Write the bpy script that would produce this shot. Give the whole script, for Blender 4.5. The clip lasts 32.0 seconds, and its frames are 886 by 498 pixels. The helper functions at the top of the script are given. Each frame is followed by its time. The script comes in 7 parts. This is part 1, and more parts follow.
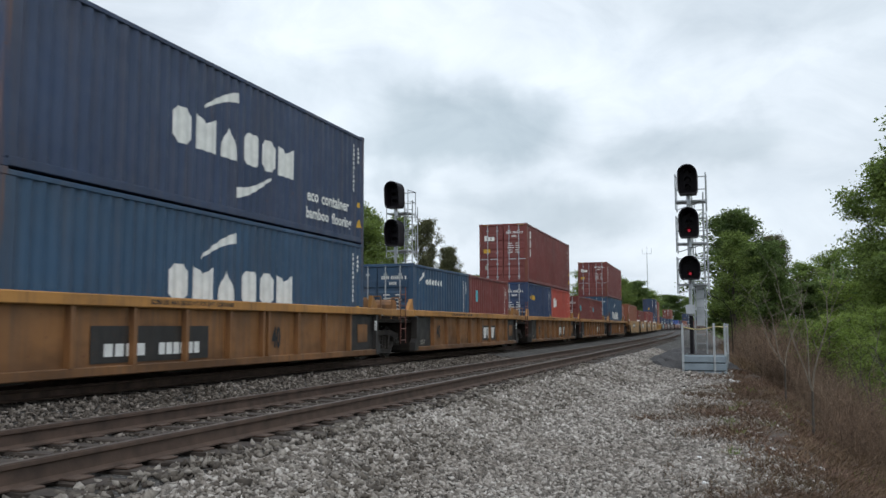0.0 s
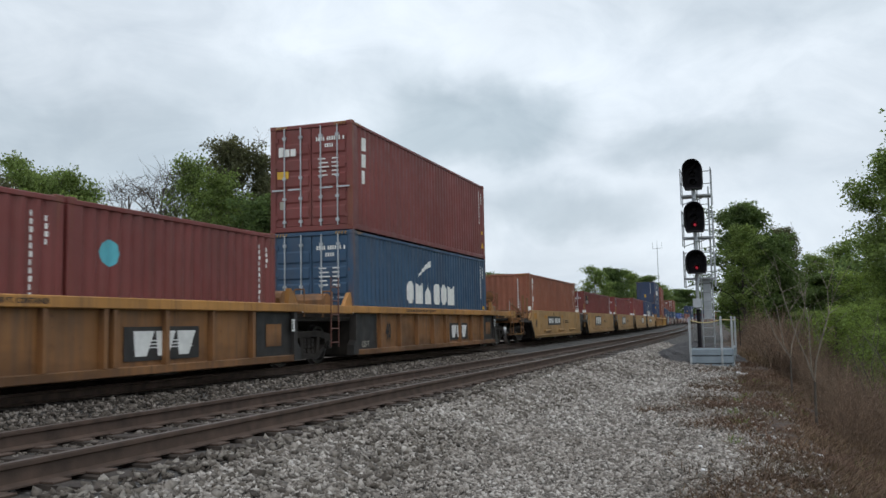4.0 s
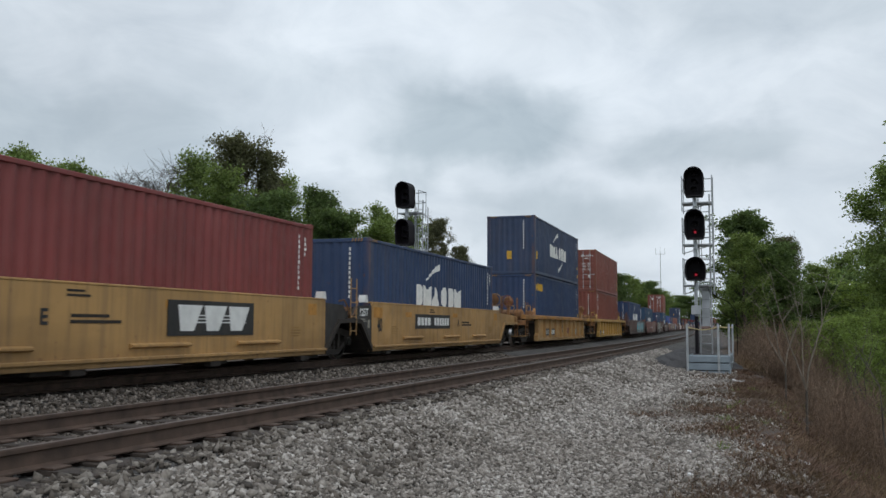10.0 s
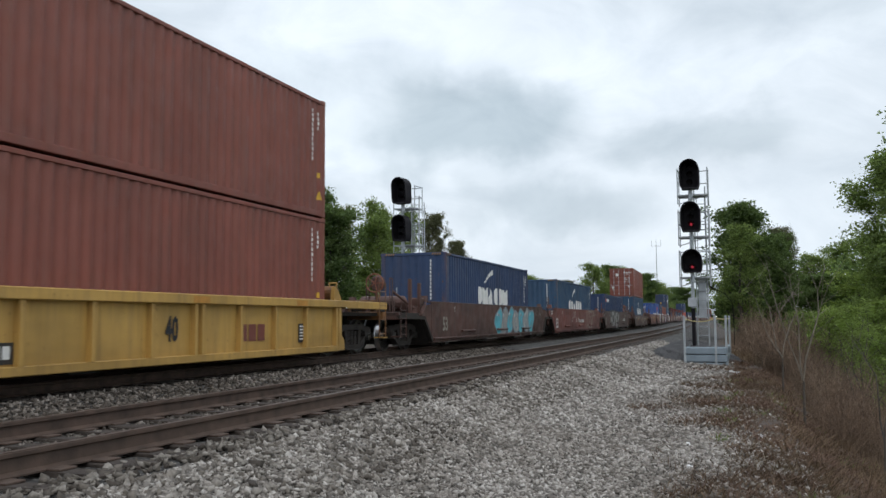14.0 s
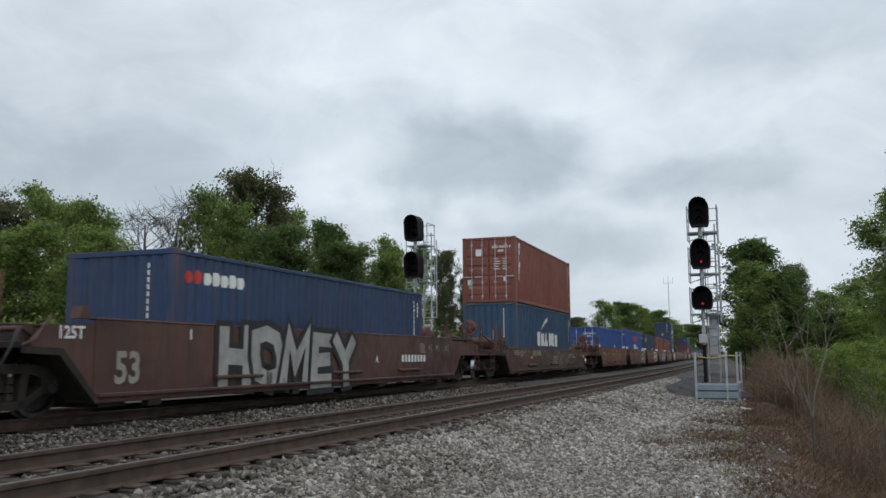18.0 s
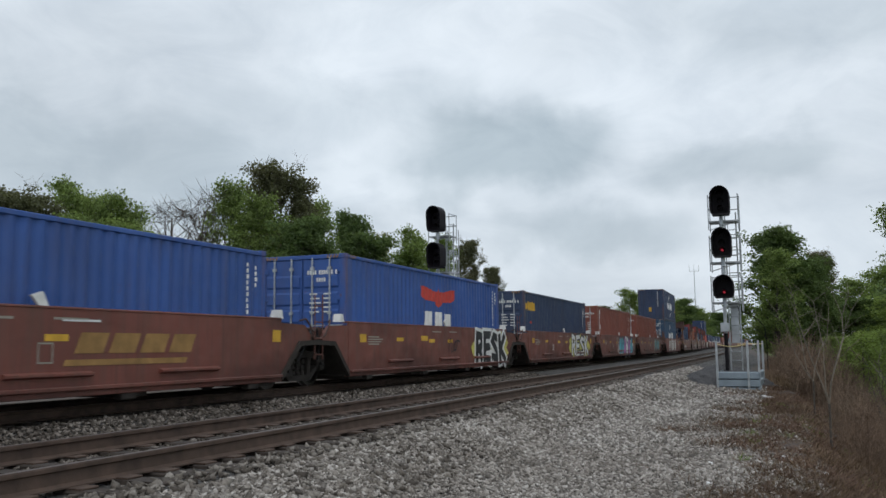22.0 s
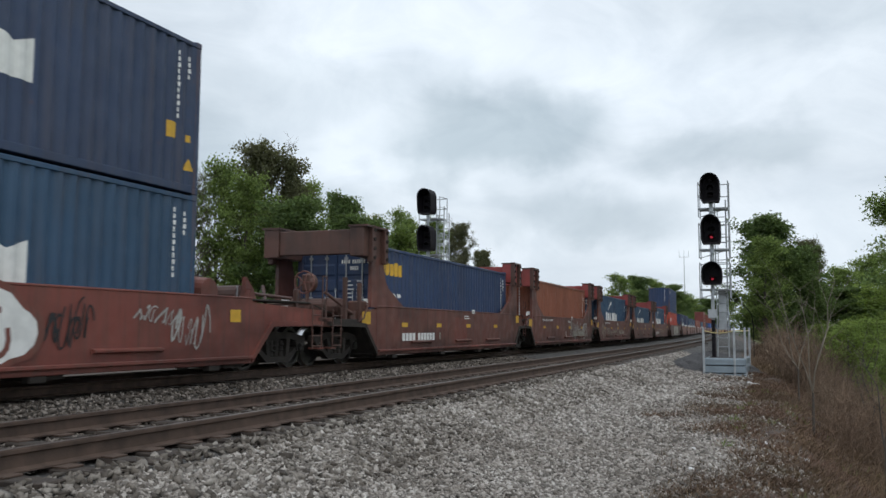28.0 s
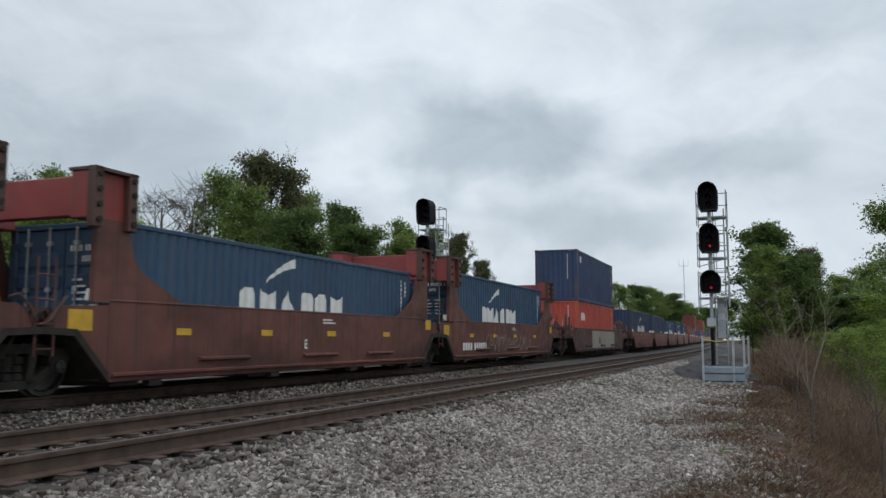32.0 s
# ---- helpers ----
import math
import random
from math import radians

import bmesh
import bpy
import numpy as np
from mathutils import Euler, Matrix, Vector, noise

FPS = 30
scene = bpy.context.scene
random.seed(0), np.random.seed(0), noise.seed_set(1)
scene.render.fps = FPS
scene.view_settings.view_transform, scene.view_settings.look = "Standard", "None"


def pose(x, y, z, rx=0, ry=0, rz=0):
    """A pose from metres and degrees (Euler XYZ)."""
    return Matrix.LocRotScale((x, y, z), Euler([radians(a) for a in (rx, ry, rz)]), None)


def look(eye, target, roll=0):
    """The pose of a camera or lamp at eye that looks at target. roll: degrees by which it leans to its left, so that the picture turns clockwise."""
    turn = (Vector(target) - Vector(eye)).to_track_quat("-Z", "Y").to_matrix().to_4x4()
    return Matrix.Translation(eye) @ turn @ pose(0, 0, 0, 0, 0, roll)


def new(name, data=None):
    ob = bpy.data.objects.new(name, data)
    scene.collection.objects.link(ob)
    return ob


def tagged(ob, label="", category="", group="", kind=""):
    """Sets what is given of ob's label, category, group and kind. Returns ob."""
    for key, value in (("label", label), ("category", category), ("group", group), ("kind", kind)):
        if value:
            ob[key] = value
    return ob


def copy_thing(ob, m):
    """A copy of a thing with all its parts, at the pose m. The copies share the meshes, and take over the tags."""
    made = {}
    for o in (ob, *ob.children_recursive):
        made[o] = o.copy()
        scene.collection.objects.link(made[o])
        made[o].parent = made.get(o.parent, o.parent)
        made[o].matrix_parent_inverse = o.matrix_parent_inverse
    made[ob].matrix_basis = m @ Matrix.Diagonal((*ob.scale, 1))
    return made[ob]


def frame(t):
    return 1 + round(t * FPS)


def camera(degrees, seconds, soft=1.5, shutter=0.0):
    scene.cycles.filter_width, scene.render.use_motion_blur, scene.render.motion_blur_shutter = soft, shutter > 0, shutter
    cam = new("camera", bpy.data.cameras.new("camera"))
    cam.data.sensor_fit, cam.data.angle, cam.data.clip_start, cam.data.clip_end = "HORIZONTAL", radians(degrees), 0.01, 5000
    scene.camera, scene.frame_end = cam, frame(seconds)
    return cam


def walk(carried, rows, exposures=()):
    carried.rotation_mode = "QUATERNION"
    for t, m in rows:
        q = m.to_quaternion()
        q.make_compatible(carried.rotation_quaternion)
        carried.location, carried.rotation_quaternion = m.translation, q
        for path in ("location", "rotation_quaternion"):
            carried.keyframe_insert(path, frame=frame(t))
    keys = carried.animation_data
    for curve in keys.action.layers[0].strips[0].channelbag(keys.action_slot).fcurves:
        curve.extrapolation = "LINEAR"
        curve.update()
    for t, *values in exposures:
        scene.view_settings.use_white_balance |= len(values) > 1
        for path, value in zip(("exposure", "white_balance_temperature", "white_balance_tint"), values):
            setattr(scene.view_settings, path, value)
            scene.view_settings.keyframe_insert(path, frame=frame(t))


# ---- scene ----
# ---------------------------------------------------------------- camera
cam = camera(54.1, 32.0, soft=1.5, shutter=0.12)

# seconds, x, y, z of the eye, then yaw, pitch and roll in degrees
PATH = [
(0, -0.05, 0.91, 0.887, 19.00, 5.14, 0.16), (0.5, -0.07, 0.92, 0.893, 18.06, 5.10, -0.06), (1, -0.06, 0.92, 0.897, 17.36, 4.78, 0.43),
(1.5, 0.01, 0.88, 0.893, 17.94, 4.81, -0.21), (2, 0.07, 0.82, 0.885, 19.28, 4.74, -0.17), (2.5, 0.09, 0.76, 0.877, 20.16, 4.76, 0.17),
(3, 0.11, 0.70, 0.867, 19.96, 5.02, 1.29), (3.5, 0.11, 0.67, 0.866, 19.49, 4.95, 1.30), (5.5, 0.23, 0.47, 0.864, 20.76, 5.50, 0.15),
(6, 0.24, 0.43, 0.866, 20.88, 5.66, 0.90), (6.5, 0.25, 0.42, 0.870, 20.82, 5.64, 0.45), (7, 0.25, 0.40, 0.879, 20.98, 5.40, 0.12),
(7.5, 0.27, 0.40, 0.873, 20.94, 5.33, 0.16), (8, 0.28, 0.40, 0.868, 20.73, 5.38, -0.20), (8.5, 0.28, 0.39, 0.866, 20.69, 5.32, 0.01),
(9, 0.27, 0.42, 0.870, 20.32, 5.22, -0.32), (9.5, 0.27, 0.44, 0.869, 20.24, 5.07, -0.50), (10, 0.26, 0.47, 0.870, 19.88, 5.06, -0.31),
(10.5, 0.26, 0.50, 0.872, 19.69, 4.90, -0.35), (11, 0.26, 0.49, 0.876, 19.60, 4.82, 0.17), (11.5, 0.25, 0.49, 0.878, 19.89, 4.27, -0.60),
(12, 0.24, 0.48, 0.875, 20.08, 4.18, -0.22), (12.5, 0.26, 0.46, 0.881, 19.95, 4.44, -0.08), (13, 0.26, 0.45, 0.887, 19.95, 4.45, -0.27),
(13.5, 0.26, 0.43, 0.891, 19.68, 4.49, 0.40), (14, 0.25, 0.41, 0.891, 19.62, 4.70, 0.41), (14.5, 0.25, 0.37, 0.888, 19.54, 4.70, 0.55),
(16.5, 0.32, 0.14, 0.857, 20.72, 6.75, -0.19), (17, 0.35, 0.10, 0.852, 20.79, 6.97, 0.13), (17.5, 0.35, 0.07, 0.848, 20.76, 7.06, -0.29),
(18, 0.35, 0.06, 0.853, 20.36, 7.14, 0.33), (18.5, 0.37, 0.05, 0.861, 20.16, 6.63, 0.09), (19, 0.40, 0.03, 0.867, 20.70, 6.08, -0.20),
(19.5, 0.44, -0.02, 0.866, 21.81, 5.74, -0.29), (20, 0.48, -0.09, 0.861, 22.44, 5.78, 0.09), (20.5, 0.50, -0.17, 0.858, 22.68, 5.87, 0.08),
(21, 0.51, -0.19, 0.858, 22.45, 5.93, 0.68), (21.5, 0.52, -0.20, 0.858, 22.14, 6.28, 0.56), (22, 0.55, -0.20, 0.859, 21.98, 6.46, 0.56),
(22.5, 0.56, -0.20, 0.861, 21.74, 6.01, 0.99), (23, 0.56, -0.21, 0.865, 21.99, 5.36, 0.18), (23.5, 0.56, -0.24, 0.864, 22.05, 5.78, 0.55),
(24, 0.56, -0.26, 0.863, 22.13, 6.22, 0.77), (24.5, 0.56, -0.27, 0.862, 22.22, 6.34, 0.0), (25, 0.56, -0.26, 0.860, 22.27, 6.04, -0.34),
(25.5, 0.55, -0.25, 0.862, 22.02, 5.84, 0.10), (27.5, 0.55, -0.16, 0.875, 20.71, 4.99, 0.63), (28, 0.59, -0.21, 0.877, 21.39, 5.29, -0.24),
(28.5, 0.64, -0.29, 0.873, 21.87, 5.55, -1.09), (29, 0.65, -0.37, 0.865, 22.41, 5.75, -0.29), (29.5, 0.65, -0.38, 0.861, 22.37, 5.80, -0.10),
(30, 0.64, -0.37, 0.860, 22.03, 6.02, 0.07), (30.5, 0.64, -0.35, 0.857, 21.60, 6.04, -0.03), (31, 0.63, -0.31, 0.860, 21.18, 5.99, -0.02),
(31.5, 0.64, -0.30, 0.857, 21.18, 5.98, -0.20), (32, 0.64, -0.30, 0.855, 21.37, 5.97, 0.06)]


def eye_pose(x, y, z, yaw, pitch, roll):
    return pose(x, y, z, 90 + pitch, 0, yaw) @ pose(0, 0, 0, 0, 0, ROLL * roll)


ROLL = -1
EXPOSURE = [(0, 0.27), (1, 0.17), (2, 0.25), (3, 0.25), (4.5, 0.14), (6, 0.07), (7, 0.02), (10, 0.03), (11, 0.08), (12, 0.30), (13, 0.32), (14, 0.26), (14.5, 0.22), (17, -0.03), (18, 0.02), (19, 0.08), (20, 0.24), (21, 0.05), (22, 0.03), (24, 0.05), (25, -0.02), (28, 0.22), (29, 0.06), (30, 0.03), (32, 0.0)]
walk(cam, [(r[0], eye_pose(*r[1:])) for r in PATH], EXPOSURE)

# ---------------------------------------------------------------- sky and light
world = bpy.data.worlds.new("overcast")
scene.world = world
world.use_nodes = True
wn, wl = world.node_tree.nodes, world.node_tree.links
wn.clear()
w_out = wn.new("ShaderNodeOutputWorld")
w_bg = wn.new("ShaderNodeBackground")
w_sky = wn.new("ShaderNodeTexSky")
w_sky.sky_type, w_sky.sun_disc = "NISHITA", False
w_sky.sun_elevation, w_sky.sun_rotation = radians(52), radians(150)
w_sky.air_density, w_sky.dust_density = 1.0, 4.0
w_co = wn.new("ShaderNodeTexCoord")
w_map = wn.new("ShaderNodeMapping")
w_map.inputs["Scale"].default_value = (1.0, 1.0, 2.0)
w_map.inputs["Location"].default_value = (0.35, 0.1, 0.25)
w_n = wn.new("ShaderNodeTexNoise")
w_n.inputs["Scale"].default_value, w_n.inputs["Detail"].default_value = 2.3, 6.0
w_n.inputs["Roughness"].default_value = 0.5
w_ramp = wn.new("ShaderNodeValToRGB")
w_ramp.color_ramp.elements[0].position, w_ramp.color_ramp.elements[1].position = 0.36, 0.60
w_ramp.color_ramp.elements[0].color = (8.2, 9.1, 10.0, 1)
w_ramp.color_ramp.elements[1].color = (10.0, 11.0, 12.0, 1)
w_mix = wn.new("ShaderNodeMixRGB")
w_mix.inputs[0].default_value = 0.93
wl.new(w_co.outputs["Generated"], w_map.inputs["Vector"])
wl.new(w_map.outputs["Vector"], w_n.inputs["Vector"])
wl.new(w_n.outputs["Fac"], w_ramp.inputs["Fac"])
w_fine = wn.new("ShaderNodeTexNoise")
w_fine.inputs["Scale"].default_value, w_fine.inputs["Detail"].default_value = 6.5, 8.0
w_fine.inputs["Roughness"].default_value, w_fine.inputs["Distortion"].default_value = 0.6, 0.6
wl.new(w_map.outputs["Vector"], w_fine.inputs["Vector"])
w_wisp = wn.new("ShaderNodeValToRGB")
w_wisp.color_ramp.elements[0].position, w_wisp.color_ramp.elements[1].position = 0.33, 0.62
w_wisp.color_ramp.elements[0].color, w_wisp.color_ramp.elements[1].color = (0.86, 0.875, 0.89, 1), (1.03, 1.025, 1.02, 1)
wl.new(w_fine.outputs["Fac"], w_wisp.inputs["Fac"])
w_tuft = wn.new("ShaderNodeMixRGB")
w_tuft.blend_type = "MULTIPLY"
w_tuft.inputs[0].default_value = 1.0
wl.new(w_ramp.outputs["Color"], w_tuft.inputs[1])
wl.new(w_wisp.outputs["Color"], w_tuft.inputs[2])
# grey clouds that hang before the bright overcast: direction, half width, half height, depth of grey
w_curl = wn.new("ShaderNodeTexNoise")
w_curl.inputs["Scale"].default_value, w_curl.inputs["Detail"].default_value = 9.0, 5.0
wl.new(w_co.outputs["Generated"], w_curl.inputs["Vector"])


def w_vec(op, a, b):
    nd = wn.new("ShaderNodeVectorMath")
    nd.operation = op
    for sock, v in zip(nd.inputs, (a, b)):
        if isinstance(v, tuple):
            sock.default_value = v
        elif v is not None:
            wl.new(v, sock)
    return nd


w_shift = w_vec("SUBTRACT", w_curl.outputs["Color"], (0.5, 0.5, 0.5))
w_shift = w_vec("MULTIPLY", w_shift.outputs[0], (0.20, 0.20, 0.13))
w_dir = w_vec("ADD", w_co.outputs["Generated"], w_shift.outputs[0])
w_last = w_tuft.outputs["Color"]
CLOUDS = [((-0.299, 0.931, 0.215), 0.105, 0.046, 0.36), ((-0.70, 0.68, 0.20), 0.24, 0.06, 0.24), ((-0.21, 0.969, 0.125), 0.10, 0.028, 0.22), ((-0.03, 0.98, 0.20), 0.10, 0.030, 0.22),
          ((-0.42, 0.88, 0.27), 0.16, 0.03, 0.12), ((0.05, 0.95, 0.34), 0.18, 0.04, 0.12), ((-0.55, 0.82, 0.14), 0.16, 0.03, 0.18), ((0.5, 0.8, 0.3), 0.3, 0.08, 0.3), ((0.7, -0.6, 0.3), 0.4, 0.1, 0.3), ((-0.8, -0.5, 0.3), 0.4, 0.1, 0.3)]
for c, rx, rz, deep in CLOUDS:
    d1 = w_vec("SUBTRACT", w_dir.outputs[0], c)
    d2 = w_vec("MULTIPLY", d1.outputs[0], (1 / rx, 1 / rx, 1 / rz))
    d3 = w_vec("LENGTH", d2.outputs[0], None)
    cr = wn.new("ShaderNodeValToRGB")
    cr.color_ramp.interpolation = "EASE"
    cr.color_ramp.elements[0].position, cr.color_ramp.elements[1].position = 0.30, 1.0
    cr.color_ramp.elements[0].color, cr.color_ramp.elements[1].color = (1 - deep * 1.08, 1 - deep * 0.95, 1 - deep * 0.90, 1), (1, 1, 1, 1)
    half = wn.new("ShaderNodeMath")
    half.operation = "MULTIPLY"
    half.inputs[1].default_value = 0.62
    wl.new(d3.outputs["Value"], half.inputs[0])
    wl.new(half.outputs[0], cr.inputs["Fac"])
    dm = wn.new("ShaderNodeMixRGB")
    dm.blend_type = "MULTIPLY"
    dm.inputs[0].default_value = 1.0
    wl.new(w_last, dm.inputs[1])
    wl.new(cr.outputs["Color"], dm.inputs[2])
    w_last = dm.outputs["Color"]
wl.new(w_sky.outputs["Color"], w_mix.inputs[1])
wl.new(w_last, w_mix.inputs[2])
wl.new(w_mix.outputs["Color"], w_bg.inputs["Color"])
w_bg.inputs["Strength"].default_value = 0.08
wl.new(w_bg.outputs["Background"], w_out.inputs["Surface"])

sun = new("sun", bpy.data.lights.new("sun", "SUN"))
sun.data.energy, sun.data.angle, sun.data.color = 0.6, radians(25), (1.0, 0.97, 0.92)
sun.matrix_world = look((0, 0, 60), (-25, 34, 0))

# ---------------------------------------------------------------- materials


def nodes_of(name):
    m = bpy.data.materials.new(name)
    m.use_nodes = True
    return m, m.node_tree.nodes, m.node_tree.links, m.node_tree.nodes["Principled BSDF"]


def noise_node(n, l, scale, detail=4.0, stretch=None, coord="Object"):
    co, t = n.new("ShaderNodeTexCoord"), n.new("ShaderNodeTexNoise")
    t.inputs["Scale"].default_value, t.inputs["Detail"].default_value = scale, detail
    if stretch:
        mp = n.new("ShaderNodeMapping")
        mp.inputs["Scale"].default_value = stretch
        l.new(co.outputs[coord], mp.inputs["Vector"])
        l.new(mp.outputs["Vector"], t.inputs["Vector"])
    else:
        l.new(co.outputs[coord], t.inputs["Vector"])
    return t.outputs["Fac"]


def ramp(n, l, fac, a, b, ca=(0, 0, 0), cb=(1, 1, 1)):
    r = n.new("ShaderNodeValToRGB")
    r.color_ramp.elements[0].position, r.color_ramp.elements[1].position = a, b
    r.color_ramp.elements[0].color, r.color_ramp.elements[1].color = (*ca, 1), (*cb, 1)
    l.new(fac, r.inputs["Fac"])
    return r.outputs["Color"]


def mix(n, l, fac, a, b, mode="MIX"):
    m = n.new("ShaderNodeMixRGB")
    m.blend_type = mode
    for sock, v in zip(m.inputs, (fac, a, b)):
        if isinstance(v, (int, float)):
            sock.default_value = v
        elif isinstance(v, tuple):
            sock.default_value = (*v, 1)
        else:
            l.new(v, sock)
    return m.outputs["Color"]


def bump(n, l, height, strength, dist, bsdf):
    b = n.new("ShaderNodeBump")
    b.inputs["Strength"].default_value, b.inputs["Distance"].default_value = strength, dist
    l.new(height, b.inputs["Height"])
    l.new(b.outputs["Normal"], bsdf.inputs["Normal"])


def scaled(c, k):
    return tuple(min(1.0, v * k) for v in c)


def paint(name, rgb, dirt=(0.09, 0.06, 0.045), amount=0.35, rough=0.55, rust=0.25, grime=0.0):
    """Weathered paint on steel: faded patches, streaks of dirt that run down, specks of rust."""
    m, n, l, p = nodes_of(name)
    fade = ramp(n, l, noise_node(n, l, 0.55, 5), 0.3, 0.72, scaled(rgb, 0.82), scaled(rgb, 1.2))
    streak = ramp(n, l, noise_node(n, l, 2.2, 5, (1, 2.6, 0.16)), 0.46, 0.8)
    s2 = n.new("ShaderNodeMath")
    s2.operation = "MULTIPLY"
    s2.inputs[1].default_value = amount
    l.new(streak, s2.inputs[0])
    col = mix(n, l, s2.outputs[0], fade, dirt)
    if grime:
        # large soot stains, long along the car, with ragged edges, and fine runs of it
        soot = ramp(n, l, noise_node(n, l, 0.9, 8, (1, 0.55, 1.5)), 0.44, 0.66)
        s4 = n.new("ShaderNodeMath")
        s4.operation = "MULTIPLY"
        s4.inputs[1].default_value = grime
        l.new(soot, s4.inputs[0])
        col = mix(n, l, s4.outputs[0], col, scaled(rgb, 0.32))
        runs = ramp(n, l, noise_node(n, l, 5.5, 6, (1, 2.4, 0.10)), 0.56, 0.72)
        s5 = n.new("ShaderNodeMath")
        s5.operation = "MULTIPLY"
        s5.inputs[1].default_value = grime * 0.7
        l.new(runs, s5.inputs[0])
        col = mix(n, l, s5.outputs[0], col, scaled(dirt, 0.6))
    speck = ramp(n, l, noise_node(n, l, 7.0, 6), 0.66, 0.74)
    s3 = n.new("ShaderNodeMath")
    s3.operation = "MULTIPLY"
    s3.inputs[1].default_value = rust
    l.new(speck, s3.inputs[0])
    col = mix(n, l, s3.outputs[0], col, (0.12, 0.045, 0.02))
    l.new(col, p.inputs["Base Color"])
    rr = ramp(n, l, noise_node(n, l, 3.0, 3), 0.3, 0.7, (rough - 0.1,) * 3, (rough + 0.15,) * 3)
    l.new(rr, p.inputs["Roughness"])
    bump(n, l, noise_node(n, l, 28, 4), 0.12, 0.01, p)
    return m


def plain(name, rgb, rough=0.6, metal=0.0, var=0.18, scale=3.0, bumpy=0.1, emit=None, gloss=0.5):
    m, n, l, p = nodes_of(name)
    col = ramp(n, l, noise_node(n, l, scale, 5), 0.3, 0.7, scaled(rgb, 1 - var), scaled(rgb, 1 + var))
    l.new(col, p.inputs["Base Color"])
    p.inputs["Roughness"].default_value, p.inputs["Metallic"].default_value = rough, metal
    p.inputs["Specular IOR Level"].default_value = gloss
    bump(n, l, noise_node(n, l, scale * 12, 3), bumpy, 0.01, p)
    if emit:
        p.inputs["Emission Color"].default_value, p.inputs["Emission Strength"].default_value = (*emit[:3], 1), emit[3]
    return m


NAVY = paint("navy_paint", (0.027, 0.046, 0.098))
NAVY2 = paint("deep_blue_paint", (0.021, 0.044, 0.108))
TEAL = paint("steel_blue_paint", (0.026, 0.066, 0.125))
SKYB = paint("bright_blue_paint", (0.030, 0.085, 0.29))
MAROON = paint("maroon_paint", (0.165, 0.038, 0.034))
BROWNRED = paint("red_brown_paint", (0.205, 0.060, 0.042))
RUSTY = paint("orange_brown_paint", (0.245, 0.083, 0.047))
ORANGE = paint("orange_red_paint", (0.41, 0.066, 0.046))
REDP = paint("red_paint", (0.20, 0.040, 0.038))
OCHRE = paint("ochre_paint", (0.238, 0.108, 0.037), amount=0.75, rust=0.8, grime=0.8)
OCHRE_TOP = paint("worn_yellow_paint", (0.42, 0.200, 0.052), amount=0.5, rust=0.6, grime=0.55)
SAND = paint("sand_yellow_paint", (0.405, 0.234, 0.085), amount=0.50, rust=0.5, grime=0.40)
YELLOW = paint("yellow_paint", (0.47, 0.28, 0.072), amount=0.35, rust=0.4, grime=0.35)
CARBROWN = paint("car_brown_paint", (0.172, 0.055, 0.040), amount=0.6, rust=0.4, grime=0.7)
CARGRIME = paint("grimy_brown_paint", (0.098, 0.044, 0.033), dirt=(0.035, 0.027, 0.023), amount=0.75, rust=0.4, grime=0.6)
CARRED = paint("car_red_paint", (0.182, 0.050, 0.037), amount=0.6, rust=0.4, grime=0.65)
BULKB = paint("bulkhead_brown_paint", (0.140, 0.050, 0.037), dirt=(0.05, 0.03, 0.024), amount=0.75, rust=0.5, grime=0.8)
HEADRED = paint("bulkhead_red_paint", (0.27, 0.045, 0.042), amount=0.3, rust=0.2, grime=0.3)
BLACKP = paint("black_panel_paint", (0.022, 0.021, 0.021), dirt=(0.06, 0.045, 0.035), amount=0.5, rust=0.2)
GREYC = paint("pale_primer_paint", (0.31, 0.29, 0.245), amount=0.3)
DARK = plain("underframe_grime", (0.028, 0.022, 0.018), 0.9, 0, 0.35, 5)
WHEELM = plain("wheel_steel", (0.10, 0.095, 0.09), 0.38, 0.85, 0.3, 6, 0.05)
TREADM = plain("polished_tread_steel", (0.55, 0.55, 0.56), 0.28, 1.0, 0.1, 6, 0.02)
STEEL = plain("galvanised_steel", (0.42, 0.44, 0.46), 0.45, 0.6, 0.15, 4, 0.05)
RAILSIDE = plain("rusty_rail_steel", (0.078, 0.050, 0.037), 0.8, 0.1, 0.35, 5, 0.2)
RAILTOP = plain("worn_rail_head", (0.125, 0.10, 0.085), 0.5, 0.6, 0.2, 3, 0.05)
TIEM = plain("creosoted_wood", (0.050, 0.038, 0.031), 0.9, 0, 0.4, 7, 0.5)
WHITE = plain("white_marking", (0.72, 0.72, 0.70), 0.6, 0, 0.1, 5, 0.05)
YMARK = plain("yellow_marking", (0.62, 0.36, 0.035), 0.6, 0, 0.15, 5, 0.05)
FADED = plain("faded_orange_marking", (0.46, 0.215, 0.040), 0.7, 0, 0.25, 6, 0.05)
BMARK = plain("black_marking", (0.018, 0.018, 0.02), 0.6, 0, 0.2, 5, 0.05)
RMARK = plain("red_marking", (0.50, 0.05, 0.035), 0.6, 0, 0.15, 5, 0.05)
CYANM = plain("cyan_spray", (0.10, 0.42, 0.50), 0.6, 0, 0.2, 3, 0.05)
PINKM = plain("pink_spray", (0.50, 0.18, 0.42), 0.6, 0, 0.2, 3, 0.05)
GOLDM = plain("faded_gold_marking", (0.30, 0.17, 0.055), 0.7, 0, 0.25, 4, 0.05)
SILVER = plain("silver_spray", (0.36, 0.35, 0.33), 0.5, 0.1, 0.25, 3, 0.05)
LIMEM = plain("yellow_green_spray", (0.55, 0.50, 0.12), 0.6, 0, 0.2, 3, 0.05)
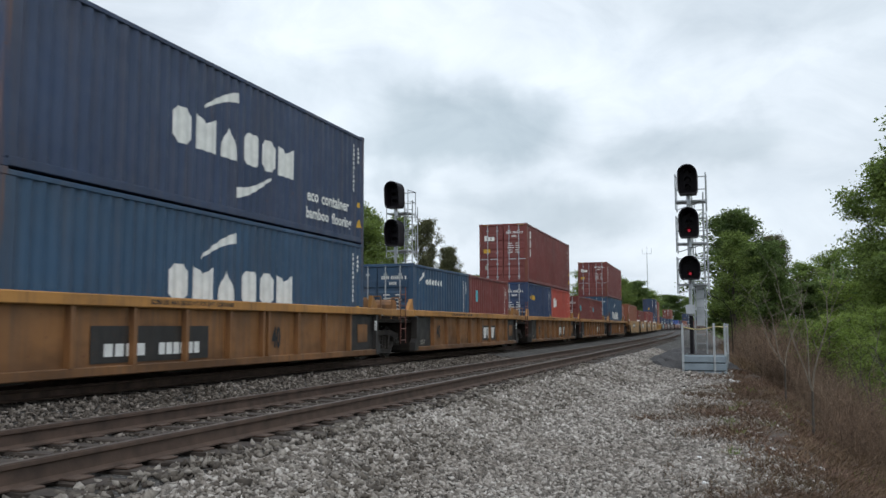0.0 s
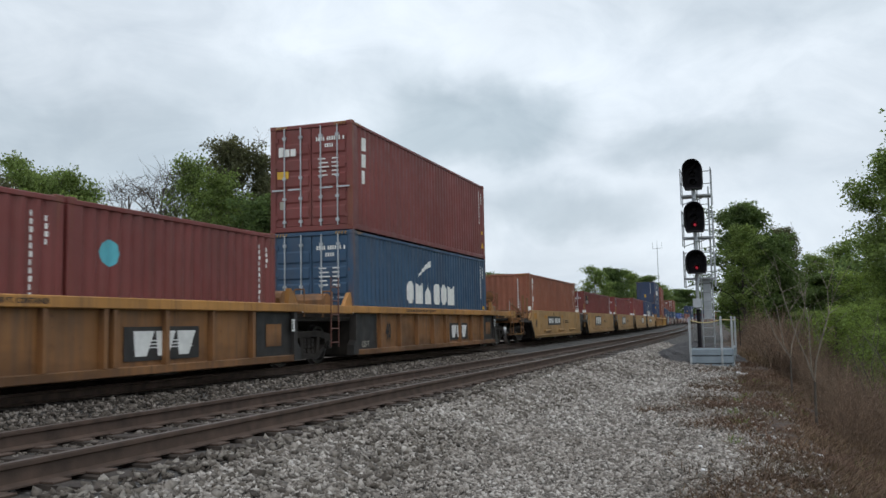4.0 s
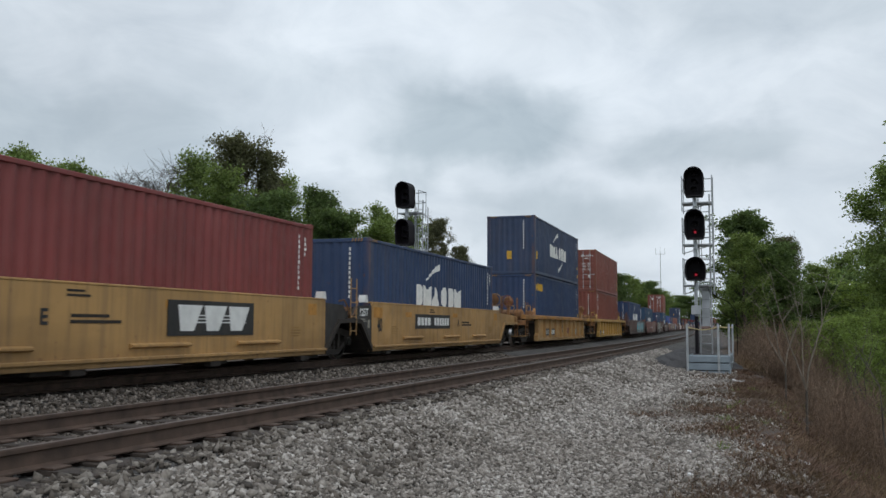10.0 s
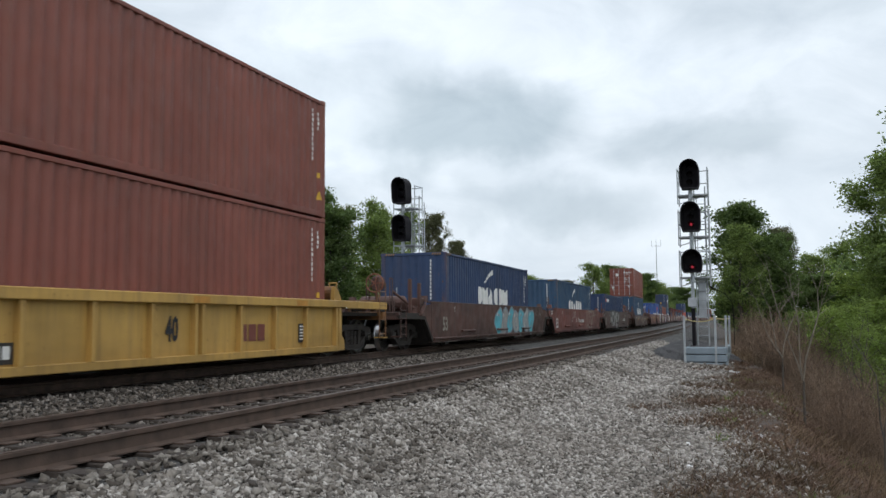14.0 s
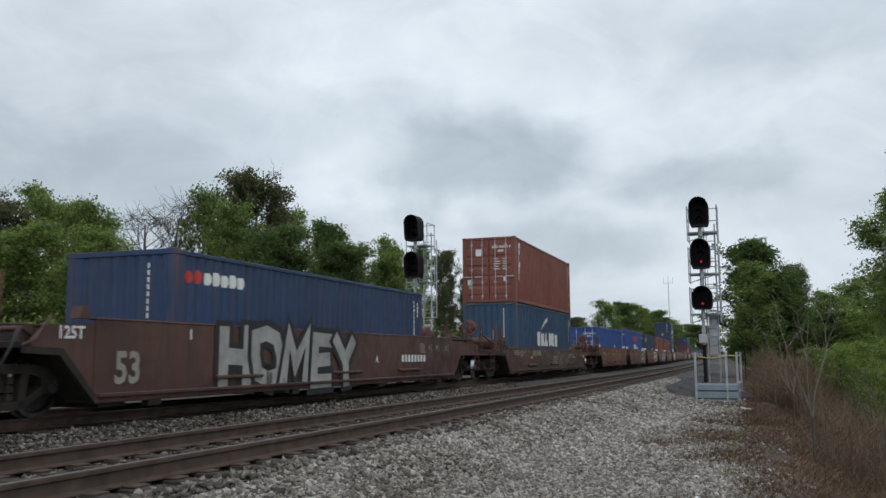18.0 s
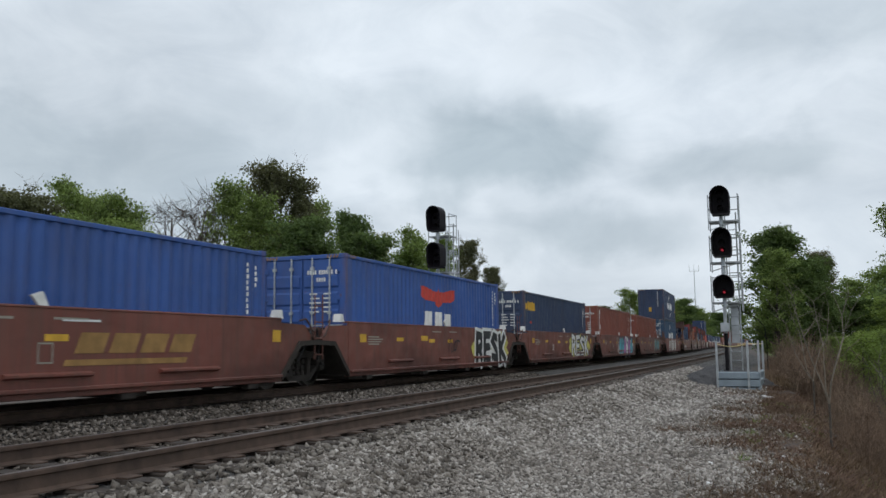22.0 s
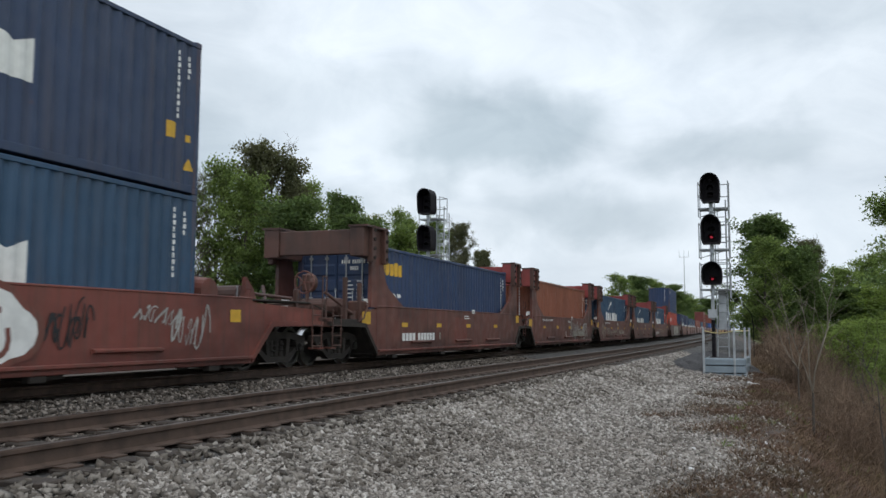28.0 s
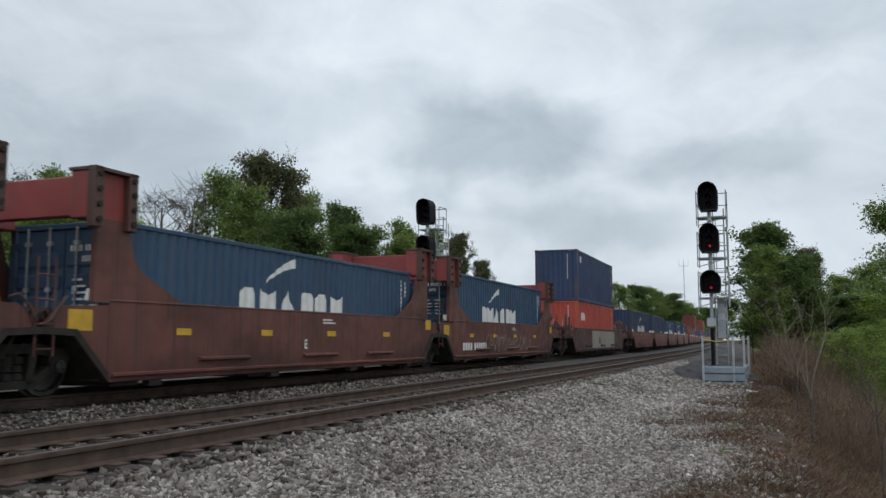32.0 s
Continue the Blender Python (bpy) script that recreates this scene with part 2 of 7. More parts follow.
HEADM = plain("black_signal_enamel", (0.013, 0.011, 0.014), 0.6, 0, 0.2, 5, 0.05, None, 0.15)
REDLAMP = plain("red_signal_lens", (0.20, 0.008, 0.012), 0.4, 0, 0.1, 5, 0.0, (1.0, 0.03, 0.08, 0.25))
DARKLENS = plain("unlit_lens", (0.012, 0.008, 0.009), 0.5, 0, 0.1, 5, 0.0, None, 0.15)
HEADLAMP = plain("headlamp_glass", (0.8, 0.8, 0.75), 0.3, 0, 0.1, 5, 0.0, (1.0, 0.96, 0.86, 160.0))
BLUEGREY = plain("blue_grey_sheet_steel", (0.24, 0.29, 0.33), 0.5, 0.25, 0.15, 2.5, 0.08)
CHAIN = plain("yellow_chain", (0.55, 0.45, 0.22), 0.6, 0, 0.1, 5, 0.05)
BARK = plain("bark", (0.088, 0.074, 0.062), 0.9, 0, 0.35, 9, 0.5)
TWIG = plain("pale_bark", (0.21, 0.18, 0.145), 0.9, 0, 0.3, 9, 0.3)
CINDER = plain("dark_cinders", (0.06, 0.058, 0.06), 0.95, 0, 0.4, 14, 0.8)
HOUSEW = plain("white_siding", (0.70, 0.70, 0.68), 0.7, 0, 0.08, 2, 0.05)
ROOFM = plain("brown_shingles", (0.12, 0.075, 0.06), 0.9, 0, 0.25, 4, 0.2)
LITTER = plain("white_plastic", (0.8, 0.8, 0.8), 0.5, 0, 0.05, 4, 0.0)
LOCOM = plain("black_engine_paint", (0.02, 0.02, 0.022), 0.5, 0, 0.2, 3, 0.05)
WATERM = plain("still_water", (0.05, 0.055, 0.05), 0.04, 0, 0.2, 2, 0.02)


def leafy(name, rgb, spread=0.45, thin=0.0):
    m, n, l, p = nodes_of(name)
    g = n.new("ShaderNodeNewGeometry")
    c1 = ramp(n, l, g.outputs["Random Per Island"], 0.0, 1.0, scaled(rgb, 1 - spread), scaled(rgb, 1 + spread))
    c2 = ramp(n, l, noise_node(n, l, 0.5, 3), 0.35, 0.65, (0.75, 0.8, 0.7), (1.15, 1.1, 1.0))
    l.new(mix(n, l, 1.0, c1, c2, "MULTIPLY"), p.inputs["Base Color"])
    p.inputs["Roughness"].default_value = 0.75
    p.inputs["Specular IOR Level"].default_value = 0.2
    if thin:
        tr, mx = n.new("ShaderNodeBsdfTranslucent"), n.new("ShaderNodeMixShader")
        l.new(mix(n, l, 1.0, c1, (1.0, 1.0, 0.55), "MULTIPLY"), tr.inputs["Color"])
        mx.inputs[0].default_value = thin
        l.new(p.outputs[0], mx.inputs[1])
        l.new(tr.outputs[0], mx.inputs[2])
        l.new(mx.outputs[0], n["Material Output"].inputs["Surface"])
    return m


LEAF = leafy("spring_leaves", (0.205, 0.272, 0.115), 0.45, 0.6)
LEAF2 = leafy("dark_leaves", (0.130, 0.186, 0.088), 0.45, 0.55)
LEAF3 = leafy("bright_leaves", (0.225, 0.300, 0.105), 0.4, 0.55)
PINE = leafy("dull_leaves", (0.138, 0.142, 0.096), 0.4, 0.45)
PALE = leafy("pale_buds", (0.27, 0.29, 0.18), 0.3, 0.4)
GRASSM = leafy("grass_blades", (0.155, 0.225, 0.060), 0.4, 0.4)
DRYGRASS = leafy("dry_grass", (0.178, 0.124, 0.094), 0.5, 0.2)
THICKET = leafy("woody_stems", (0.185, 0.130, 0.102), 0.5, 0.0)
REDWEED = leafy("russet_weeds", (0.135, 0.084, 0.070), 0.4, 0.2)


def stone(name, dark, mid, pale):
    """Broken stone: each one its own grey, most of them dull, a few pale, with dust and chips."""
    m, n, l, p = nodes_of(name)
    g = n.new("ShaderNodeNewGeometry")
    r = n.new("ShaderNodeValToRGB")
    r.color_ramp.elements[0].color, r.color_ramp.elements[1].color = (*dark, 1), (*pale, 1)
    e = r.color_ramp.elements.new(0.55)
    e.color = (*mid, 1)
    l.new(g.outputs["Random Per Island"], r.inputs["Fac"])
    big = ramp(n, l, noise_node(n, l, 0.6, 4), 0.35, 0.65, (0.80, 0.78, 0.76), (1.12, 1.12, 1.12))
    chip = ramp(n, l, noise_node(n, l, 45, 3), 0.35, 0.7, (0.78, 0.77, 0.75), (1.12, 1.12, 1.12))
    l.new(mix(n, l, 1.0, mix(n, l, 1.0, r.outputs["Color"], big, "MULTIPLY"), chip, "MULTIPLY"), p.inputs["Base Color"])
    p.inputs["Roughness"].default_value = 0.9
    p.inputs["Specular IOR Level"].default_value = 0.25
    return m


STONEM = stone("crushed_stone", (0.125, 0.114, 0.104), (0.310, 0.282, 0.257), (0.56, 0.53, 0.50))
STONEB = stone("dusty_brown_stone", (0.050, 0.043, 0.037), (0.135, 0.117, 0.102), (0.30, 0.27, 0.245))
STONED = stone("dark_crushed_stone", (0.07, 0.060, 0.052), (0.175, 0.155, 0.135), (0.35, 0.325, 0.295))


def ground_mat():
    """Gravel by the tracks, brown weeds on the bank and grass further out, split by the distance from the line."""
    m, n, l, p = nodes_of("trackside_ground")
    vc = n.new("ShaderNodeVertexColor")
    vc.layer_name = "zone"
    sep = n.new("ShaderNodeSeparateColor")
    l.new(vc.outputs["Color"], sep.inputs["Color"])
    fine = noise_node(n, l, 11.0, 6)
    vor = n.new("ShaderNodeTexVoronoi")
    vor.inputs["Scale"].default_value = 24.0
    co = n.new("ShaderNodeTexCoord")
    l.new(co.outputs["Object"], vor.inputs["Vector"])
    # pale stone middles; the shade in the gaps between them is coloured in
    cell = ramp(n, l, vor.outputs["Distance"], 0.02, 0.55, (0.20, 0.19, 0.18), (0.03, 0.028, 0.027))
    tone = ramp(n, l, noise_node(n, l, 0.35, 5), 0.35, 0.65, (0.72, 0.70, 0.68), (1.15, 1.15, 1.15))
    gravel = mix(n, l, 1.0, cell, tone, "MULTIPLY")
    brown = ramp(n, l, fine, 0.35, 0.7, (0.036, 0.029, 0.026), (0.130, 0.100, 0.082))
    green = ramp(n, l, noise_node(n, l, 1.6, 6), 0.35, 0.65, (0.05, 0.075, 0.022), (0.13, 0.21, 0.042))
    edge = noise_node(n, l, 0.9, 5)
    add = n.new("ShaderNodeMath")
    add.operation = "ADD"
    l.new(sep.outputs["Red"], add.inputs[0])
    l.new(edge, add.inputs[1])
    f1 = ramp(n, l, add.outputs[0], 0.86, 0.98)
    add2 = n.new("ShaderNodeMath")
    add2.operation = "ADD"
    l.new(sep.outputs["Green"], add2.inputs[0])
    l.new(edge, add2.inputs[1])
    f2 = ramp(n, l, add2.outputs[0], 0.86, 1.06)
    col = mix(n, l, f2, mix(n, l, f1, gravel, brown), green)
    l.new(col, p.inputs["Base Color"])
    p.inputs["Roughness"].default_value = 0.95
    bump(n, l, vor.outputs["Distance"], -0.9, 0.05, p)
    return m


# near-black stone: the train's shade on its ballast, put into the colour
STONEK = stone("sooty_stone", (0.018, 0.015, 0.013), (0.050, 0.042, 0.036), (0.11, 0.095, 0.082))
GROUNDM = ground_mat()

# ---------------------------------------------------------------- mesh tools


class MB:
    """A growing list of vertices and faces that becomes one mesh."""

    def __init__(self):
        self.v, self.f = [], []

    def add(self, vs, fs):
        k = len(self.v)
        self.v += [tuple(p) for p in vs]
        self.f += [tuple(i + k for i in q) for q in fs]
        return self

    def box(self, x0, x1, y0, y1, z0, z1, c=0.0):
        if c <= 0:
            return self.add([(x, y, z) for z in (z0, z1) for y in (y0, y1) for x in (x0, x1)],
                            [(0, 2, 3, 1), (4, 5, 7, 6), (0, 1, 5, 4), (2, 6, 7, 3), (0, 4, 6, 2), (1, 3, 7, 5)])
        # chamfered along all edges
        vs, fs = [], []
        b = bmesh.new()
        bmesh.ops.create_cube(b, size=1.0)
        for q in b.verts:
            q.co = ((x0 + x1) / 2 + q.co.x * (x1 - x0), (y0 + y1) / 2 + q.co.y * (y1 - y0), (z0 + z1) / 2 + q.co.z * (z1 - z0))
        bmesh.ops.bevel(b, geom=b.edges[:], offset=c, segments=1, affect="EDGES")
        b.verts.index_update()
        vs = [tuple(q.co) for q in b.verts]
        fs = [[q.index for q in f.verts] for f in b.faces]
        b.free()
        return self.add(vs, fs)

    def prism(self, pts, a0, a1, axis="x"):
        """A polygon drawn in the plane across an axis, drawn out along it. axis x: points are (y, z); y: (x, z); z: (x, y)."""
        put = {"x": lambda p, a: (a, p[0], p[1]), "y": lambda p, a: (p[0], a, p[1]), "z": lambda p, a: (p[0], p[1], a)}[axis]
        n = len(pts)
        fs = [tuple(range(n))[::-1], tuple(range(n, 2 * n))] + [(i, (i + 1) % n, n + (i + 1) % n, n + i) for i in range(n)]
        return self.add([put(p, a0) for p in pts] + [put(p, a1) for p in pts], fs)

    def tube(self, p0, p1, r0, r1=None, n=8, caps=True):
        p0, p1 = Vector(p0), Vector(p1)
        r1 = r0 if r1 is None else r1
        d = (p1 - p0).normalized()
        u = d.orthogonal().normalized()
        w = d.cross(u)
        ring = [(u * math.cos(2 * math.pi * i / n) + w * math.sin(2 * math.pi * i / n)) for i in range(n)]
        vs = [p0 + q * r0 for q in ring] + [p1 + q * r1 for q in ring]
        fs = [(i, (i + 1) % n, n + (i + 1) % n, n + i) for i in range(n)]
        if caps:
            fs += [tuple(range(n))[::-1], tuple(range(n, 2 * n))]
        return self.add(vs, fs)

    def path(self, pts, r, n=6):
        for a, b in zip(pts, pts[1:]):
            self.tube(a, b, r, n=n)
        return self

    def ring(self, centre, axis, radius, r, n=16, m=6):
        c, d = Vector(centre), Vector(axis).normalized()
        u = d.orthogonal().normalized()
        w = d.cross(u)
        pts = [c + (u * math.cos(2 * math.pi * i / n) + w * math.sin(2 * math.pi * i / n)) * radius for i in range(n + 1)]
        return self.path(pts, r, m)

    def revolve(self, prof, centre, n=24):
        """A profile of (along x, radius) turned round the x axis through centre."""
        cx, cy, cz = centre
        vs = [(cx + a, cy + r * math.cos(2 * math.pi * i / n), cz + r * math.sin(2 * math.pi * i / n)) for a, r in prof for i in range(n)]
        fs = [(k * n + i, k * n + (i + 1) % n, (k + 1) * n + (i + 1) % n, (k + 1) * n + i) for k in range(len(prof) - 1) for i in range(n)]
        return self.add(vs, fs)

    def mesh(self, name, mat, smooth=False):
        me = bpy.data.meshes.new(name)
        me.from_pydata(self.v, [], self.f)
        me.materials.append(mat)
        if smooth:
            me.polygons.foreach_set("use_smooth", [True] * len(me.polygons))
        me.update()
        return me


def part(name, mb, mat, parent, label="", smooth=False, at=None):
    """One mesh object under a thing or a part."""
    me = mb if isinstance(mb, bpy.types.Mesh) else mb.mesh(name, mat, smooth)
    ob = new(name, me)
    ob.parent = parent
    if at is not None:
        ob.matrix_basis = at
    if label:
        ob["label"] = label
    return ob


def thing(name, label, category, m=None, group="", kind=""):
    ob = new(name)
    if m is not None:
        ob.matrix_basis = m
    return tagged(ob, label, category, group, kind)


def big_mesh(name, verts, faces, mat, smooth=False):
    """A mesh from numpy arrays; faces all have the same number of corners."""
    me = bpy.data.meshes.new(name)
    n, k = len(faces), faces.shape[1]
    me.vertices.add(len(verts))
    me.vertices.foreach_set("co", verts.astype(np.float32).ravel())
    me.loops.add(n * k)
    me.loops.foreach_set("vertex_index", faces.astype(np.int32).ravel())
    me.polygons.add(n)
    me.polygons.foreach_set("loop_start", np.arange(0, n * k, k, dtype=np.int32))
    me.polygons.foreach_set("loop_total", np.full(n, k, dtype=np.int32))
    if smooth:
        me.polygons.foreach_set("use_smooth", np.ones(n, dtype=bool))
    me.update(calc_edges=True)
    me.validate()
    me.materials.append(mat)
    return me


def lettering(text, size, mat, parent, m, name="lettering", label=""):
    """Writing in the built-in font, as a thin mesh."""
    cu = bpy.data.curves.new("letters", "FONT")
    cu.body, cu.size, cu.align_x, cu.align_y, cu.resolution_u = text, size, "CENTER", "CENTER", 2
    cu.offset = size * 0.03
    ob = bpy.data.objects.new("letters", cu)
    me = bpy.data.meshes.new_from_object(ob)
    bpy.data.objects.remove(ob)
    me.materials.clear()
    me.materials.append(mat)
    return part(name, me, mat, parent, label, at=m)


def on_side(x, y, z):
    """Text plane on a face that looks along +x."""
    return Matrix(((0, 0, 1, x), (1, 0, 0, y), (0, 1, 0, z), (0, 0, 0, 1)))


# ---------------------------------------------------------------- the line: two tracks that bend gently to the left
RADIUS, BEND = 2300.0, 170.0
FAR_X, NEAR_X, GAUGE = -10.709, -5.41, 1.511


def bend(y):
    """Sideways shift of the line at y, and its slope."""
    if y <= BEND:
        return -y * y / (2 * RADIUS), -y / RADIUS
    k = BEND / RADIUS
    e = min(y - BEND, BEND)
    return -BEND * k / 2 - k * e + e * e / (2 * RADIUS), -k + e / RADIUS


def on_line(x0, y):
    """Pose on a track whose centre starts at x0: origin at the rail tops, y along the line."""
    c, s = bend(y)
    return pose(x0 + c, y, 0, 0, 0, math.degrees(math.atan(-s)))


# height of the ground across the line, by distance from it
CROSS = [(-400, -3.0), (-60, -2.4), (-31, -1.9), (-27, -0.85), (-23, -0.72), (-19, -0.85), (-16.5, -1.0), (-13.6, -0.75), (-12.5, -0.26), (-12.1, -0.215), (-9.35, -0.215), (-8.6, -0.33), (-7.6, -0.34),
         (-6.9, -0.215), (-4.0, -0.215), (-3.65, -0.27), (-2.6, -0.62), (-2.0, -0.74), (-1.0, -0.78), (0.1, -0.80), (0.8, -0.92), (2.0, -1.55), (3.0, -2.15), (3.6, -2.42),
         (4.6, -2.42), (5.6, -2.15), (9.0, -2.2), (40, -2.3), (400, -2.0)]
CX, CZ = np.array([p[0] for p in CROSS], float), np.array([p[1] for p in CROSS], float)


def bank_edge(y):
    """How far the weeds of the bank have crept over the gravel."""
    y = np.asarray(y)
    return np.clip(0.35 + 0.075 * (y - 4), 0.2, 1.6) - 0.06 * np.clip(y - 18, 0, 10)


def swell(d, y):
    """The ground rises a little round the signal."""
    return 0.22 * np.exp(-((d + 1.4) / 2.0) ** 2 - ((y - 31.5) / 4.0) ** 2)


def ground_z(x, y):
    d = x - np.array([bend(v)[0] for v in np.atleast_1d(y)])
    return np.interp(d, CX, CZ) + swell(d, np.atleast_1d(y))


def build_ground():
    ys = np.concatenate([np.linspace(-60, 0, 13), np.linspace(2, 60, 88), np.linspace(63, 200, 46), np.linspace(210, 700, 40), np.array([900, 1400, 2200, 3800])])
    xs = np.unique(np.concatenate([CX, np.linspace(-14, 6, 90), np.linspace(-60, -14, 24), np.linspace(6, 60, 28), np.array([-3000, -1200, 1200, 3000])]))
    X, Y = np.meshgrid(xs, ys)
    cb = np.array([bend(v)[0] for v in ys])[:, None]
    Z = np.interp(X, CX, CZ) + swell(X, Y)
    for (i, j), z in np.ndenumerate(Z):
        d = X[i, j]
        soft = 0.012 if -13 < d < -3.8 else (0.03 if d < 0.3 and d > -13 else 0.10)
        Z[i, j] = z + soft * noise.noise((d * 1.1, Y[i, j] * 0.8, 0)) + (0.5 * soft * noise.noise((d * 4, Y[i, j] * 3.5, 3)))
    V = np.stack([X + cb, Y, Z], -1).reshape(-1, 3)
    n, m = X.shape
    idx = np.arange(n * m).reshape(n, m)
    F = np.stack([idx[:-1, :-1], idx[:-1, 1:], idx[1:, 1:], idx[1:, :-1]], -1).reshape(-1, 4)
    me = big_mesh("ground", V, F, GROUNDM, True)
    col = me.color_attributes.new("zone", "FLOAT_COLOR", "POINT")
    d = X.reshape(-1)
    red = np.interp(d + bank_edge(Y.reshape(-1)), [-17, -14.5, -13.8, -12.8, -1.0, -0.15, 0.35], [1, 0.75, 0.3, 0.0, 0.0, 0.5, 1.0])
    red = np.where(d < -5, np.interp(d, [-26, -22, -19], [1, 0.7, 0.0]), red)
    green = np.interp(d, [-34, -25, -21, 2.2, 4.2, 7], [1, 0.6, 0.0, 0.0, 0.5, 1.0])
    col.data.foreach_set("color", np.stack([red, green, 0 * red, 1 + 0 * red], -1).astype(np.float32).ravel())
    tagged(new("ground", me), "railway embankment of grey gravel with brown weeds and grass", "ground", kind="structure")


build_ground()

RAILPROF = [(-0.076, -0.17), (0.076, -0.17), (0.076, -0.158), (0.016, -0.138), (0.010, -0.05), (0.036, -0.036), (0.036, -0.008), (0.026, 0.0),
            (-0.026, 0.0), (-0.036, -0.008), (-0.036, -0.036), (-0.010, -0.05), (-0.016, -0.138), (-0.076, -0.158)]


def build_track(x0, label):
    track = thing("railway_track", label, "railway track", kind="structure")
    ys = list(np.linspace(-60, 240, 101)) + list(np.linspace(245, 800, 60))
    for side in (-1, 1):
        mb, top = MB(), MB()
        n = len(RAILPROF)
        for k, y in enumerate(ys):
            c, s = bend(y)
            base = x0 + c + side * GAUGE / 2
            mb.v += [(base + a, y, b) for a, b in RAILPROF]
            top.v += [(base - 0.030, y, 0.0015), (base + 0.030, y, 0.0015)]
            if k:
                o = (k - 1) * n
                mb.f += [(o + i, o + (i + 1) % n, o + n + (i + 1) % n, o + n + i) for i in range(n)]
                top.f += [(2 * k - 2, 2 * k - 1, 2 * k + 1, 2 * k)]
        rail = part("rail", mb, RAILSIDE, track, "rusty steel rail")
        part("rail_head", top, RAILTOP, rail, "polished running surface")
    return track


near_track = build_track(NEAR_X, "empty railway track with rusty rails on wooden ties")
far_track = build_track(FAR_X, "railway track under the container train")

# ---------------------------------------------------------------- shipping containers
# corrugation of a side wall: out, slope, in, slope
PERIOD = 0.278
STEPS = ((0.0, 0.0), (0.072, 0.0), (0.140, -0.036), (0.210, -0.036), (PERIOD, 0.0))


def wave(s):
    s = s % PERIOD
    for (a, p), (b, q) in zip(STEPS, STEPS[1:]):
        if s <= b:
            return p + (q - p) * (s - a) / (b - a)
    return 0.0


def corrugated(length, z0, z1, depth_at, put, mirror=1):
    """A folded wall of that length, centred, from z0 to z1; put(s, out, z) makes a point."""
    mb = MB()
    n = int(length / PERIOD)
    s0 = -n * PERIOD / 2
    cuts = [-length / 2] + [s0 + k * PERIOD + a for k in range(n) for a, _ in STEPS[:-1]] + [n * PERIOD / 2, length / 2]
    outs = [0.0] + [q for k in range(n) for _, q in STEPS[:-1]] + [0.0, 0.0]
    for s, o in zip(cuts, outs):
        mb.v += [put(s, depth_at + o, z0), put(s, depth_at + o, z1)]
    for k in range(len(cuts) - 1):
        q = (2 * k, 2 * k + 2, 2 * k + 3, 2 * k + 1)
        mb.f.append(q if mirror > 0 else q[::-1])
    return mb, s0


MARK_FACE = 1.203


def side_mark(cells, length, lift=0.005):
    """Paint on the folded side: cells of (y0, y1, lower0, upper0, lower1, upper1), cut so that they follow the folds."""
    mb = MB()
    n = int((length - 0.34) / PERIOD)
    s0 = -n * PERIOD / 2
    folds = sorted([s0 + k * PERIOD + a for k in range(n + 1) for a, _ in STEPS[:-1]])

    def x_at(y):
        return MARK_FACE + lift + (wave(y - s0) if abs(y) < -s0 else 0.0)
    for y0, y1, a0, b0, a1, b1 in cells:
        cut = [y0] + [q for q in folds if y0 + 1e-4 < q < y1 - 1e-4] + [y1]
        for p, q in zip(cut, cut[1:]):
            u, w = (p - y0) / (y1 - y0), (q - y0) / (y1 - y0)
            la, ha, lb, hb = a0 + (a1 - a0) * u, b0 + (b1 - b0) * u, a0 + (a1 - a0) * w, b0 + (b1 - b0) * w
            mb.add([(x_at(p), p, la), (x_at(q), q, lb), (x_at(q), q, hb), (x_at(p), p, ha)], [(0, 1, 2, 3)])
    return mb


def rect(y, z, w, h):
    return (y, y + w, z, z + h, z, z + h)


def swoosh(y, z, w, h, t, up=1):
    """A tapered arc of paint."""
    cells, n = [], 8
    for i in range(n):
        u, v = i / n, (i + 1) / n
        f0, f1 = h * math.sin(u * 1.45), h * math.sin(v * 1.45)
        g0, g1 = t * (0.25 + 0.75 * u), t * (0.25 + 0.75 * v)
        if up > 0:
            cells.append((y + w * u, y + w * v, z + f0, z + f0 + g0, z + f1, z + f1 + g1))
        else:
            cells.append((y + w - w * v, y + w - w * u, z - f1 - g1, z - f1, z - f0 - g0, z - f0))
    return cells


def disc(y, z, r):
    """A round dot of paint, in upright slices."""
    cells = []
    for i in range(8):
        u, v = -1 + i / 4, -1 + (i + 1) / 4
        a, b = r * math.sqrt(max(0, 1 - u * u)), r * math.sqrt(max(0, 1 - v * v))
        cells.append((y + r * u, y + r * v, z - a, z + a, z - b, z + b))
    return [cells]


def code_bars(y, z, h, n, wide=0.042):
    """A column of unreadable code, as short bars."""
    step = h / n
    return [rect(y, z - (k + 1) * step, wide * (0.7 + 0.3 * ((k * 7) % 3) / 2), step * 0.7) for k in range(n)]


